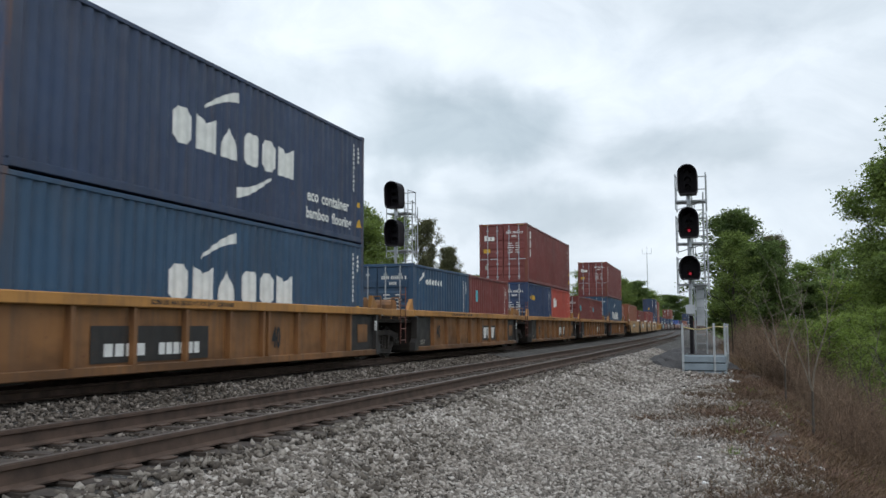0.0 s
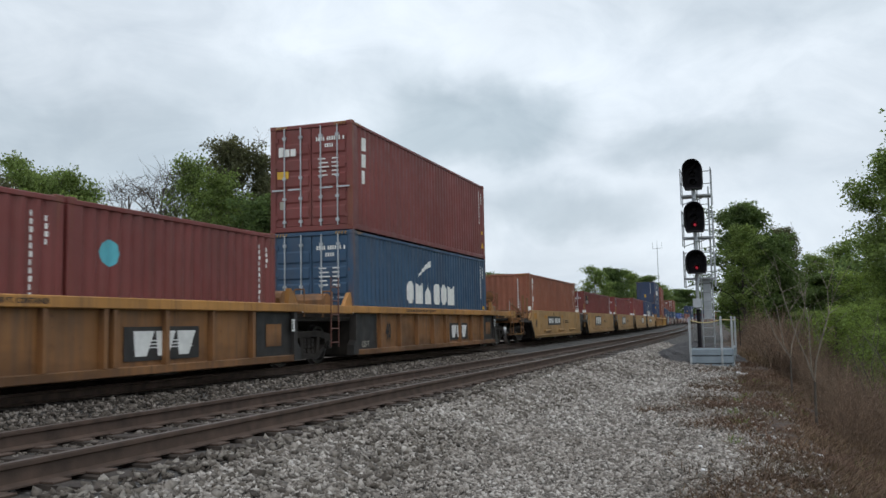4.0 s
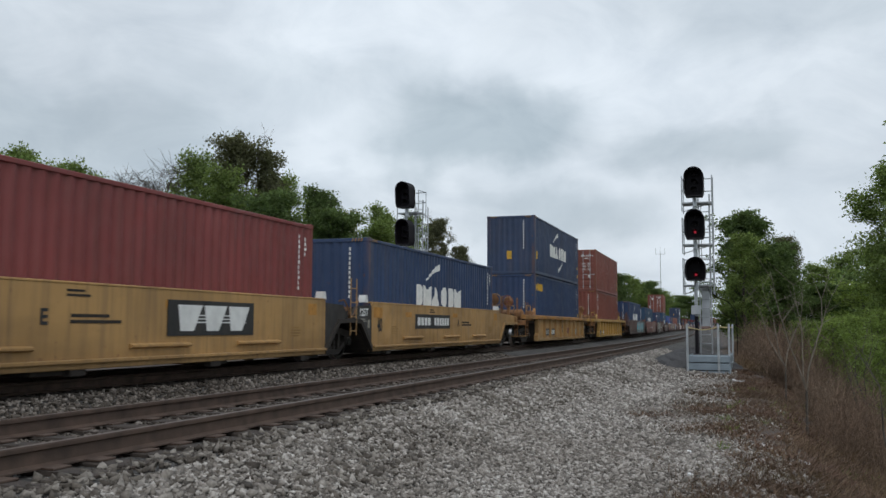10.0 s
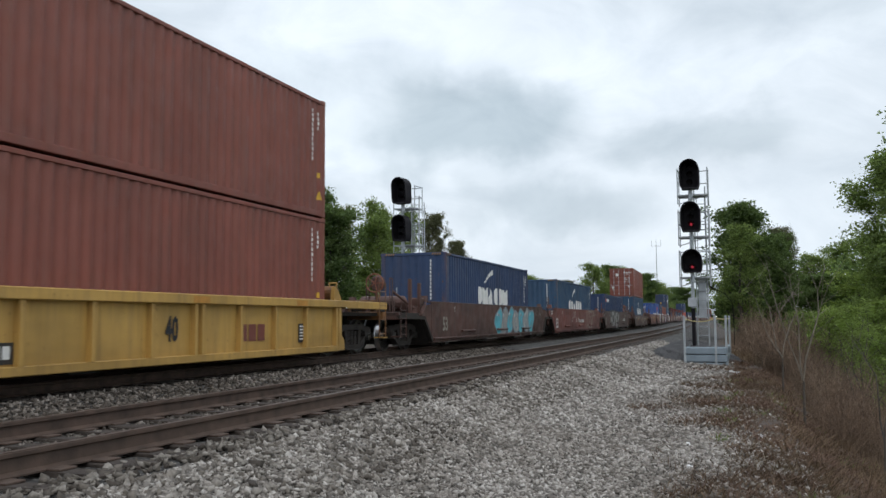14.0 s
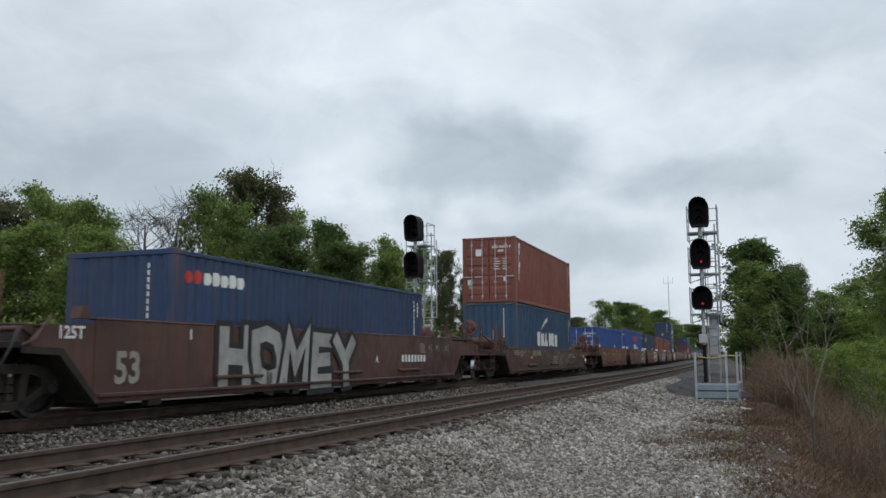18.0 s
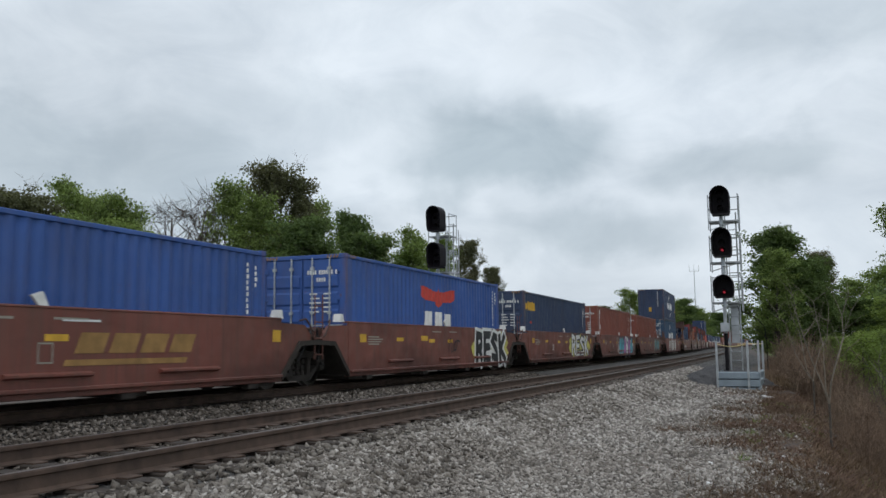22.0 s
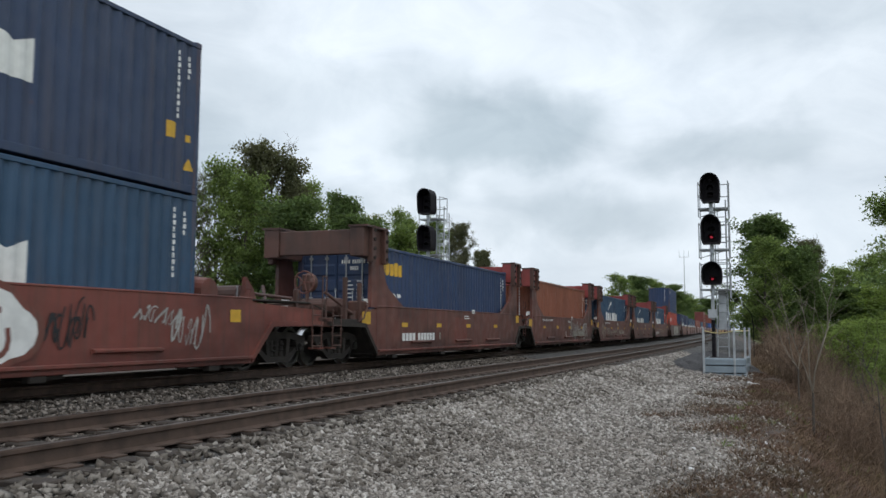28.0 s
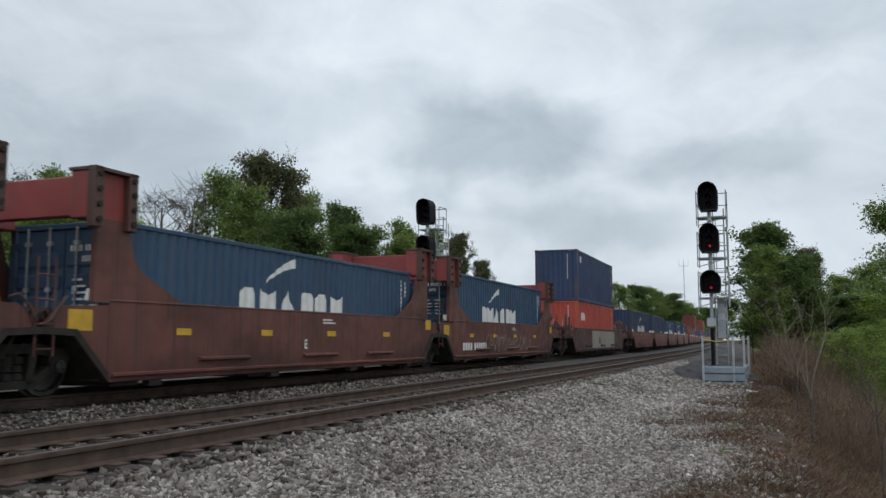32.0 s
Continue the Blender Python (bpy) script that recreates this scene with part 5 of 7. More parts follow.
def bars(y, z, n, w, h, gap, mat, x=1.455):
    def f(car):
        mb = MB()
        for k in range(n):
            a = y + k * gap
            q = MB() if n <= 4 else mb
            q.add([(x, a, z), (x, a + w, z), (x, a + w, z + h), (x, a, z + h)], [(0, 1, 2, 3)])
            if n <= 4:
                part("marking", q, mat, car, mat.name.replace("_", " "))
        if n > 4:
            tagged(part("marking", mb, mat, car, mat.name.replace("_", " ")), kind="stuff")
    return f


def lines_of(y, z, n, w, mat, x=1.455, h=0.035, gap=0.07):
    def f(car):
        mb = MB()
        for k in range(n):
            ww = w * (0.75 + 0.25 * ((k * 5) % 3) / 2)
            mb.add([(x, y, z - k * gap), (x, y + ww, z - k * gap), (x, y + ww, z - k * gap + h), (x, y, z - k * gap + h)], [(0, 1, 2, 3)])
        tagged(part("marking", mb, mat, car, mat.name.replace("_", " ")), kind="stuff")
    return f


def ribbon(pts, r, x):
    """A flat stroke of half width r along a line of (y, z), mitred, as one strip."""
    mb, left, right = MB(), [], []
    for k, (a, b) in enumerate(pts):
        p, q = pts[max(0, k - 1)], pts[min(len(pts) - 1, k + 1)]
        d1 = Vector((a - p[0], b - p[1]))
        d2 = Vector((q[0] - a, q[1] - b))
        d1 = d1.normalized() if d1.length > 1e-6 else d2.normalized()
        d2 = d2.normalized() if d2.length > 1e-6 else d1
        nv = Vector((-d1.y - d2.y, d1.x + d2.x))
        nv = nv.normalized() if nv.length > 0.2 else Vector((-d2.y, d2.x))
        w = r / max(0.55, abs(nv.dot(Vector((-d2.y, d2.x)))))
        end = (r * 0.8 if k == len(pts) - 1 else -r * 0.8 if k == 0 else 0.0)
        left.append((x, a + nv.x * w + d2.x * end, b + nv.y * w + d2.y * end))
        right.append((x, a - nv.x * w + d2.x * end, b - nv.y * w + d2.y * end))
    n = len(pts)
    return mb.add(left + right, [(k, n + k, n + k + 1, k + 1) for k in range(n - 1)])


# strokes of capital letters in a unit square
STROKES = {"H": [[(0.1, 0), (0.1, 1)], [(0.1, 0.5), (0.9, 0.5)], [(0.9, 0), (0.9, 1)]], "O": [[(0.5, 0), (0.9, 0.12), (0.95, 0.5), (0.85, 0.9), (0.5, 1), (0.1, 0.88), (0.05, 0.5), (0.12, 0.1), (0.5, 0)]],
           "M": [[(0.05, 0), (0.12, 1), (0.5, 0.3), (0.88, 1), (0.95, 0)]], "E": [[(0.9, 0), (0.1, 0), (0.1, 1), (0.9, 1)], [(0.1, 0.5), (0.75, 0.5)]], "Y": [[(0.05, 1), (0.5, 0.5), (0.95, 1)], [(0.5, 0.5), (0.5, 0)]],
           "R": [[(0.1, 0), (0.1, 1), (0.75, 0.95), (0.85, 0.7), (0.6, 0.5), (0.15, 0.48)], [(0.45, 0.5), (0.95, 0)]], "S": [[(0.9, 0.9), (0.4, 1), (0.1, 0.75), (0.85, 0.35), (0.75, 0.05), (0.05, 0.1)]],
           "A": [[(0.0, 0), (0.45, 1), (0.6, 1), (0.95, 0)], [(0.25, 0.35), (0.75, 0.35)]], "Z": [[(0.05, 0.95), (0.95, 0.95), (0.1, 0.05), (0.95, 0.05)]], "K": [[(0.1, 0), (0.1, 1)], [(0.9, 1), (0.25, 0.5), (0.95, 0)]]}


def spray(y, z, w, h, fills, line=BMARK, seed=1, n=5, x=1.452, back=None, text="", fat=0.115):
    """A sprayed tag: fat angular strokes with an outline, drips and a cloud behind."""
    def f(car):
        rng = random.Random(seed)
        if back:
            for q in range(3):
                cy, cz = y + w * (0.12 + 0.38 * q), z + h * rng.uniform(0.42, 0.58)
                pts = [(cy + w * 0.24 * rng.uniform(0.65, 1.15) * math.cos(a), cz + h * 0.5 * rng.uniform(0.75, 1.08) * math.sin(a)) for a in np.linspace(0, 2 * math.pi, 20)[:-1]]
                part("graffiti", MB().add([(x + 0.0012 * q, a, b) for a, b in pts], [tuple(range(len(pts)))]), back, car, "sprayed background cloud")
        m = len(text) or n
        lift = 0.004
        for k in range(m if not text else 0):
            # a fat rounded shape with an outline, inner strokes and a shine
            cw, cy, cz = w / m, y + w * (k + 0.5) / m, z + h * (0.5 + rng.uniform(-.04, .04))
            lobe, ph = rng.choice((2, 3)), rng.uniform(0, 6.3)
            rim = [(1 + 0.16 * math.sin(lobe * t + ph) + rng.uniform(-.05, .05), t) for t in np.linspace(0, 2 * math.pi, 23)[:-1]]
            for grow, mat in ((1.0, line), (0.84, fills[k % len(fills)])):
                pts = [(cy + cw * 0.66 * grow * q * math.cos(t) + 0.10 * h * math.sin(t), cz + h * 0.53 * grow * q * math.sin(t)) for q, t in rim]
                part("graffiti", MB().add([(x + lift, a, b) for a, b in pts], [tuple(range(len(pts)))]), mat, car, "sprayed " + mat.name.replace("_", " "))
                lift += 0.0012
            for q in range(2):
                t0 = rng.uniform(0, 6.3)
                run = [(cy + cw * 0.30 * math.cos(t0 + t) * (1 - 0.18 * t), cz + h * 0.26 * math.sin(t0 + t)) for t in np.linspace(0, rng.uniform(1.6, 3.2), 7)]
                part("graffiti", ribbon(run, h * 0.035, x + lift), line, car, "sprayed outline")
                lift += 0.0008
            part("graffiti", ribbon([(cy - cw * 0.30, cz + h * 0.22), (cy - cw * 0.18, cz + h * 0.32)], h * 0.03, x + lift), WHITE, car, "white sprayed shine")
            lift += 0.0008
        for k in range(m if text else 0):
            cw = w / m
            strokes = STROKES[text[k]]
            lean, sx, drop = rng.uniform(-0.10, 0.14), rng.uniform(0.78, 0.92), rng.uniform(-0.05, 0.05)
            placed = []
            for st in strokes:
                placed.append([(y + cw * (k + 0.5 + (a - 0.5) * sx + lean * (b - 0.5) + rng.uniform(-.02, .02)), z + h * (0.5 + drop + (b - 0.5) * 0.74 + rng.uniform(-.03, .03))) for a, b in st])
            for grow, mat in ((1.85, line), (1.0, fills[k % len(fills)])):
                for st in placed:
                    part("graffiti", ribbon(st, h * fat * grow, x + lift), mat, car, "sprayed " + mat.name.replace("_", " "))
                    lift += 0.0009
                lift += 0.001
        for k in range(m):
            a, b = y + w * rng.uniform(0.05, 0.95), z + h * rng.uniform(0.05, 0.2)
            part("graffiti", ribbon([(a, b), (a + 0.01, b - h * 0.1)], 0.012, x + lift), line, car, "paint drip")
    return f


def scrawl(y, z, w, h, mat, seed=3, n=7, r=0.016, x=1.456):
    """Thin sprayed loops, each one stroke."""
    def f(car):
        rng = random.Random(seed)
        for k in range(n):
            cx, cz = y + w * (k + 0.5) / n, z + h * rng.uniform(0.35, 0.65)
            ax, az = w / n * rng.uniform(0.35, 0.8), h * rng.uniform(0.25, 0.5)
            ph = rng.uniform(0, 6)
            pts = [(cx + ax * math.cos(ph + t) + 0.25 * ax * math.cos(2.3 * t), cz + az * math.sin(ph + 1.4 * t)) for t in np.linspace(0, rng.uniform(3.5, 6.5), 14)]
            part("graffiti", ribbon(pts, r * rng.uniform(0.6, 1.5), x + 0.0012 * k), mat, car, "thin sprayed scrawl")
    return f


def logo_panel(y, z, w, h, x, mat=BLACKP):
    """Dark panel with three leaning white trapezoids and thin lines between them."""
    def f(car):
        part("logo_panel", MB().box(x, x + 0.008, y, y + w, z, z + h), mat, car, "dark panel")
        for q in (0.38, 0.48, 0.58):
            part("marking", MB().box(x + 0.008, x + 0.010, y + w * 0.12, y + w * 0.90, z + h * q - 0.010, z + h * q + 0.010), WHITE, car, "thin white line")
        for k in range(3):
            a, b, lean = y + w * (0.075 + 0.285 * k), w * 0.265, h * 0.14
            shape = [(0.20, 0.13), (0.74, 0.13), (1.0, 0.87), (0.0, 0.87)]
            part("marking", MB().add([(x + 0.012, a + b * u + lean * v, z + h * v) for u, v in shape], [(0, 1, 2, 3)]), WHITE, car, "white logo block")
    return f


def slanted(y, z, n, w, h, gap, mat, x=1.455):
    """Blocks that lean forward, each a marking of its own."""
    def f(car):
        for k in range(n):
            a = y + k * gap
            part("marking", MB().add([(x, a, z), (x, a + w, z), (x, a + w + h * 0.45, z + h), (x, a + h * 0.45, z + h)], [(0, 1, 2, 3)]), mat, car, "faded gold block")
    return f


def dashes(H, z=1.22, mat=YMARK, x=1.453):
    """Yellow reflector patches along a side."""
    return [patch(y * H / 6.4, z, 0.42, 0.12, mat, x) for y in (-4.9, -2.2, 0.6, 3.7)]


def couple_train():
    XR, XS = 1.374, 1.447
    inner, outer = (1.78, False), (2.85, True)
    # ribbed ochre cars
    for k, (u, num) in enumerate(((9.9, 0), (25.95, 1), (42.05, 1), (57.85, 1), (73.9, 1))):
        mk = [words("40", 0.60, -4.2, 0.72, BMARK, XR + 0.003, 0.6), words("125-T", 0.20, -5.75, 0.42, GREYC, XR + 0.003)] if num else [words("40", 0.60, 1.2, 0.66, BMARK, XR + 0.003, 0.6)]
        mk += [logo_panel(1.05, 0.38, 2.0, 0.56, XR)] if num else [patch(-4.4, 0.34, 3.1, 0.58, BLACKP, XR), bars(-4.1, 0.44, 4, 0.2, 0.2, 0.26, WHITE, XR + 0.004), bars(-2.75, 0.44, 6, 0.16, 0.2, 0.2, WHITE, XR + 0.004)]
        mk += [words("52,000 LBS. MAX. GROSS WT. FOR 20 FT. CONTAINER", 0.105, -1.9, 1.31, BMARK, 1.504)]
        mk += [patch(5.35, 0.50, 0.62, 0.46, OCHRE, XR + 0.012), patch(6.25, 0.80, 0.14, 0.26, WHITE, 1.474), patch(6.27, 0.83, 0.05, 0.2, BMARK, 1.476)]
        well_car("rib_dark", u, 6.42, outer if k == 0 else inner, outer if k == 4 else inner, OCHRE, "ribbed ochre-yellow well car with black end panels, carrying containers", mk, OCHRE_TOP)
    # smooth sand cars
    for k, (u, let) in enumerate(((93.54, "B"), (109.25, "C"), (124.9, "D"), (140.5, "E"), (155.9, "A"))):
        mk = [words("40", 0.50, -5.82, 0.86, BMARK, XS, 0.65), words(let, 0.32, 1.0 if let in "AB" else -2.32 if let == "E" else 2.7, 0.96, BMARK, XS), lines_of(1.4 if let in "AB" else -1.8 if let == "E" else 1.0, 0.97, 2, 1.1, DARK, XS, 0.05, 0.09), lines_of(-1.9, 1.35, 2, 0.5, DARK, XS)]
        mk += [patch(-3.15, 0.78, 3.25, 0.44, BLACKP, XS), bars(-2.95, 0.88, 4, 0.24, 0.24, 0.3, WHITE, XS + 0.004), bars(-1.45, 0.88, 6, 0.19, 0.24, 0.245, WHITE, XS + 0.004)] if let in "AB" else [logo_panel(0.45 if let == "E" else -3.2, 0.67, 2.75, 0.63, XS)]
        mk += [patch(-6.25, 1.08, 0.6, 0.28, FADED, XS), patch(5.5, 1.10, 0.4, 0.26, FADED, XS), patch(-3.95, 1.12, 0.5, 0.14, FADED, XS), patch(0.4, 1.16, 0.5, 0.13, FADED, XS), lines_of(-5.0, 0.82, 4, 0.5, GOLDM, XS, 0.03, 0.06), lines_of(4.7, 0.80, 4, 0.5, GOLDM, XS, 0.03, 0.06)]
        if k:
            mk += [words("125T", 0.27, -6.85, 1.20, WHITE, 1.434), lines_of(-7.05, 1.02, 2, 0.4, GREYC, 1.434, 0.025, 0.05), patch(-6.60, 0.80, 0.14, 0.22, GREYC, 1.434)]
        well_car("smooth", u, 6.35, outer if k == 0 else (1.6, False), outer if k == 4 else (1.6, False), SAND, "smooth sand-yellow well car carrying a container", mk)
    mk = [words("40", 0.6, -0.15, 0.75, BMARK, XR + 0.003, 0.6), patch(-4.80, 0.42, 1.25, 0.34, BLACKP, XR), patch(-3.42, 0.42, 1.28, 0.34, BLACKP, XR), bars(-4.68, 0.48, 4, 0.2, 0.22, 0.27, SILVER, XR + 0.004), bars(-3.25, 0.48, 5, 0.16, 0.22, 0.21, WHITE, XR + 0.004), bars(0.95, 0.5, 3, 0.26, 0.30, 0.33, CARRED, XR), patch(3.84, 0.40, 0.44, 0.34, BMARK, XR), lines_of(3.88, 0.66, 4, 0.34, WHITE, XR + 0.004), patch(7.84, 1.215, 0.36, 0.16, YMARK, 1.494), lines_of(-2.3, 1.31, 1, 2.4, BMARK, 1.504)]
    mk += [patch(y, 1.24, 0.5, 0.12, FADED, 1.504) for y in (-5.4, -3.4, -0.4, 5.2)]
    well_car("rib", 175.75, 6.42, (2.9, True), (2.9, True), SAND, "ribbed yellow well car carrying two stacked containers", mk, OCHRE_TOP)
    mk = [words("40", 0.6, -0.05, 0.75, BMARK, XR + 0.003, 0.6), patch(-5.53, 0.33, 2.1, 0.30, BLACKP, XR), bars(-5.4, 0.40, 4, 0.18, 0.18, 0.23, SILVER, XR + 0.004), bars(-4.4, 0.40, 5, 0.13, 0.18, 0.17, WHITE, XR + 0.004), bars(2.1, 0.5, 3, 0.28, 0.34, 0.34, CARRED, XR), patch(4.5, 0.42, 0.42, 0.42, BMARK, XR), lines_of(4.55, 0.76, 5, 0.3, WHITE, XR + 0.004)]
    mk += [patch(y, 1.24, 0.5, 0.12, FADED, 1.504) for y in (-5.4, 0.4, 4.2)]
    well_car("rib", 195.44, 6.42, (2.9, True), (2.9, True), YELLOW, "ribbed bright yellow well car carrying two stacked containers", mk)
    # three long brown wells
    H = 8.25
    longs = ((216.8, CARGRIME, [spray(-0.6, 0.30, 6.6, 1.05, [CYANM, SILVER], BLUEGREY, 5, 7), words("53", 0.62, -6.9, 0.75, GREYC, XS, 0.9)]),
             (236.2, CARRED, [words("53", 0.72, -7.4, 0.67, WHITE, XS, 0.9), words("125T", 0.26, -8.75, 1.25, WHITE, 1.437), words("C", 0.30, -2.65, 0.85, WHITE, XS), bars(-1.45, 0.72, 3, 0.06, 0.25, 0.16, WHITE, XS), words("Transportation", 0.38, 0.50, 0.83, WHITE, XS, 0.95), scrawl(-2.3, 0.9, 0.7, 0.5, SILVER, 61, 5), spray(2.45, 0.26, 2.75, 1.16, [CARRED], GREYC, 8, text="MAZO", fat=0.10), scrawl(5.6, 1.05, 0.6, 0.3, GREYC, 62, 3)]),
             (255.95, CARGRIME, [words("53", 0.70, -7.5, 0.70, GREYC, XS, 0.9), words("125T", 0.26, -8.75, 1.25, WHITE, 1.437), spray(-5.05, 0.22, 5.9, 1.26, [SILVER], BMARK, 11, text="HOMEY", fat=0.125), words("A", 0.26, 2.2, 0.82, WHITE, XS), bars(3.9, 0.74, 8, 0.16, 0.2, 0.24, WHITE, XS)]))
    for k, (u, body, mk) in enumerate(longs):
        mk = mk + [bars(-5.9, 1.2, 1, 0.05, 0.18, 1, WHITE, XS), lines_of(5.3, 1.25, 5, 0.45, GREYC, XS, 0.03, 0.06), words("45", 0.20, 6.10, 1.16, GREYC, XS, 0.9), words("48", 0.20, 6.75, 1.16, GREYC, XS, 0.9), words("53", 0.20, 7.65, 1.14, GREYC, XS, 0.9)] + [bars(q, 1.02, 1, 0.03, 0.26, 1, GREYC, XS) for q in (6.27, 6.92, 7.82)]
        well_car("brown", u, H, (2.85, True) if k == 0 else (1.35, False), (2.85, True) if k == 2 else (1.35, False), body, "long brown well car with sprayed graffiti, carrying a container", mk)
    mk = [bars(-4.13, 0.92, 3, 0.15, 0.24, 0.2, GREYC, XS), bars(-3.4, 0.92, 5, 0.14, 0.24, 0.185, GREYC, XS), patch(-4.62, 0.80, 0.5, 0.09, YMARK, XS), patch(0.37, 0.80, 0.5, 0.09, YMARK, XS), patch(5.4, 0.80, 0.45, 0.09, YMARK, XS), scrawl(0.2, 0.5, 1.2, 0.5, SILVER, 6, 4), scrawl(0.7, 0.33, 3.4, 0.75, SILVER, 4, 8), scrawl(3.8, 0.8, 1.6, 0.25, SILVER, 8, 6), lines_of(-7.5, 1.1, 3, 1.2, GREYC, XS), words("40", 0.17, -5.45, 1.08, GREYC, XS), words("20", 0.17, -5.45, 0.90, GREYC, XS), lines_of(-6.4, 1.1, 4, 0.7, GREYC, XS), lines_of(-5.2, 1.08, 1, 0.9, GREYC, XS, 0.02), lines_of(-1.9, 1.12, 1, 0.5, GREYC, XS), words("48", 0.20, 6.3, 0.98, GREYC, XS, 0.9), words("53", 0.20, 7.4, 0.98, GREYC, XS, 0.9), bars(6.48, 0.86, 1, 0.03, 0.22, 1, GREYC, XS), bars(7.58, 0.86, 1, 0.03, 0.22, 1, GREYC, XS), patch(8.35, 0.82, 0.55, 0.16, YMARK, 1.437), lines_of(7.8, 1.08, 5, 0.4, GREYC, XS, 0.025, 0.05)]
    well_car("brown", 279.5, H, (2.85, True), (2.85, True), CARGRIME, "dark brown well car with scrawls, carrying two stacked containers", mk, tall=1.22)
    # five brown cars
    tags = {0: [slanted(0.75, 0.82, 4, 0.58, 0.31, 0.70, GOLDM, XS), slanted(0.55, 0.64, 1, 2.75, 0.09, 1, GOLDM, XS), patch(0.08, 0.68, 0.28, 0.30, GREYC, XS), patch(0.105, 0.705, 0.23, 0.25, CARBROWN, XS + 0.003), lines_of(0.52, 1.29, 1, 1.0, WHITE, XS)],
            1: [spray(2.75, 0.26, 3.3, 1.18, [BMARK], WHITE, 21, text="RESK", back=LIMEM), scrawl(0.2, 0.65, 0.9, 0.55, BMARK, 7, 3), patch(-1.9, 1.05, 0.5, 0.14, YMARK, XS)],
            2: [spray(1.45, 0.26, 3.9, 1.16, [WHITE], BMARK, 24, text="RESK", back=LIMEM, fat=0.085), words("D", 0.32, -2.18, 0.8, WHITE, XS)],
            3: [spray(-0.15, 0.24, 5.3, 1.14, [CYANM, CYANM, PINKM, WHITE, PINKM, CYANM], NAVY2, 31, 6, back=WHITE), scrawl(-1.2, 0.6, 1.1, 0.8, SILVER, 5, 4), words("E", 0.30, -2.5, 0.82, WHITE, XS)],
            4: [spray(2.4, 0.32, 3.6, 1.06, [GREYC, CYANM], BMARK, 37, 5), words("B", 0.3, 0.0, 0.8, WHITE, XS)]}
    for k, u in enumerate((301.6, 317.25, 332.9, 348.55, 364.2)):
        mk = tags[k] + [patch(-5.75, 1.0, 0.34, 0.2, YMARK, XS), patch(6.02, 1.0, 0.30, 0.24, YMARK, XS), patch(-3.59, 1.03, 0.45, 0.1, YMARK, XS), patch(-1.31, 1.0, 0.44, 0.1, YMARK, XS), patch(0.2, 1.0, 0.44, 0.1, YMARK, XS - 0.002), lines_of(-5.3, 1.12, 4, 0.85, GREYC, XS, 0.03, 0.06), lines_of(-1.06, 1.30, 1, 0.95, GREYC, XS), lines_of(0.35, 1.31, 1, 0.9, GREYC, XS)]
        well_car("brown", u, 6.35, (2.85, True) if k == 0 else (1.6, False), (2.85, True) if k == 4 else (1.6, False), CARBROWN, "brown well car with sprayed graffiti and yellow patches, carrying a container", mk)
    mk = [spray(-4.7, 0.22, 6.8, 1.22, [WHITE, GREYC, WHITE], CARBROWN, 41, 6), scrawl(4.2, 0.95, 1.2, 0.3, SILVER, 9, 6), scrawl(5.2, 0.55, 1.0, 0.7, SILVER, 19, 6), scrawl(2.4, 0.55, 0.9, 0.75, BMARK, 71, 6), patch(6.9, 1.0, 0.35, 0.24, YMARK, XS), bars(0.6, 0.85, 4, 0.12, 0.25, 0.2, CARRED, XS + 0.03)]
    well_car("brown", 383.9, H - 0.6, (2.6, True), (2.85, True), CARRED, "faded red well car with large white graffiti, carrying two stacked containers", mk)
    # cars with bulkheads
    bulk = {0: [bars(-4.86, 0.55, 4, 0.2, 0.22, 0.25, WHITE, XS), bars(-3.7, 0.55, 6, 0.18, 0.22, 0.23, WHITE, XS), words("B", 0.28, -1.9, 0.66, GREYC, XS), patch(-0.6, 0.42, 1.3, 0.85, CARRED, XS - 0.003)],
            1: [bars(1.4, 0.55, 4, 0.20, 0.28, 0.27, GREYC, XS + 0.06), bars(2.7, 0.55, 1, 0.30, 0.40, 1, GREYC, XS + 0.06), bars(3.1, 0.55, 5, 0.20, 0.28, 0.27, GREYC, XS + 0.06), scrawl(0.9, 0.35, 4.6, 0.95, SILVER, 52, 13, 0.03), words("C", 0.30, -0.1, 0.67, WHITE, XS), words("DO NOT LOAD 20 FT CONTAINER", 0.13, -4.0, 1.32, WHITE, XS)],
            2: [scrawl(-6.1, 0.4, 1.9, 0.95, GREYC, 14, 5, 0.02), scrawl(-3.9, 0.6, 1.3, 0.4, GREYC, 15, 7), scrawl(-2.3, 0.55, 1.5, 0.35, GREYC, 16, 7), scrawl(-0.4, 0.6, 0.9, 0.5, GREYC, 18, 5), words("DO NOT LOAD 20 FT CONTAINER", 0.13, -3.6, 1.32, WHITE, XS), bars(1.2, 0.6, 1, 0.20, 0.36, 1, GREYC, XS), bars(1.46, 0.6, 4, 0.15, 0.24, 0.2, GREYC, XS), bars(2.45, 0.6, 1, 0.24, 0.36, 1, GREYC, XS), bars(2.75, 0.6, 5, 0.15, 0.24, 0.2, GREYC, XS)],
            3: [words("E", 0.28, -0.38, 0.75, WHITE, XS)],
            4: [bars(-5.6, 0.5, 4, 0.2, 0.25, 0.26, WHITE, XS), bars(-4.4, 0.5, 6, 0.18, 0.25, 0.24, WHITE, XS), scrawl(-3.0, 0.45, 6.0, 0.6, GREYC, 17, 12)]}
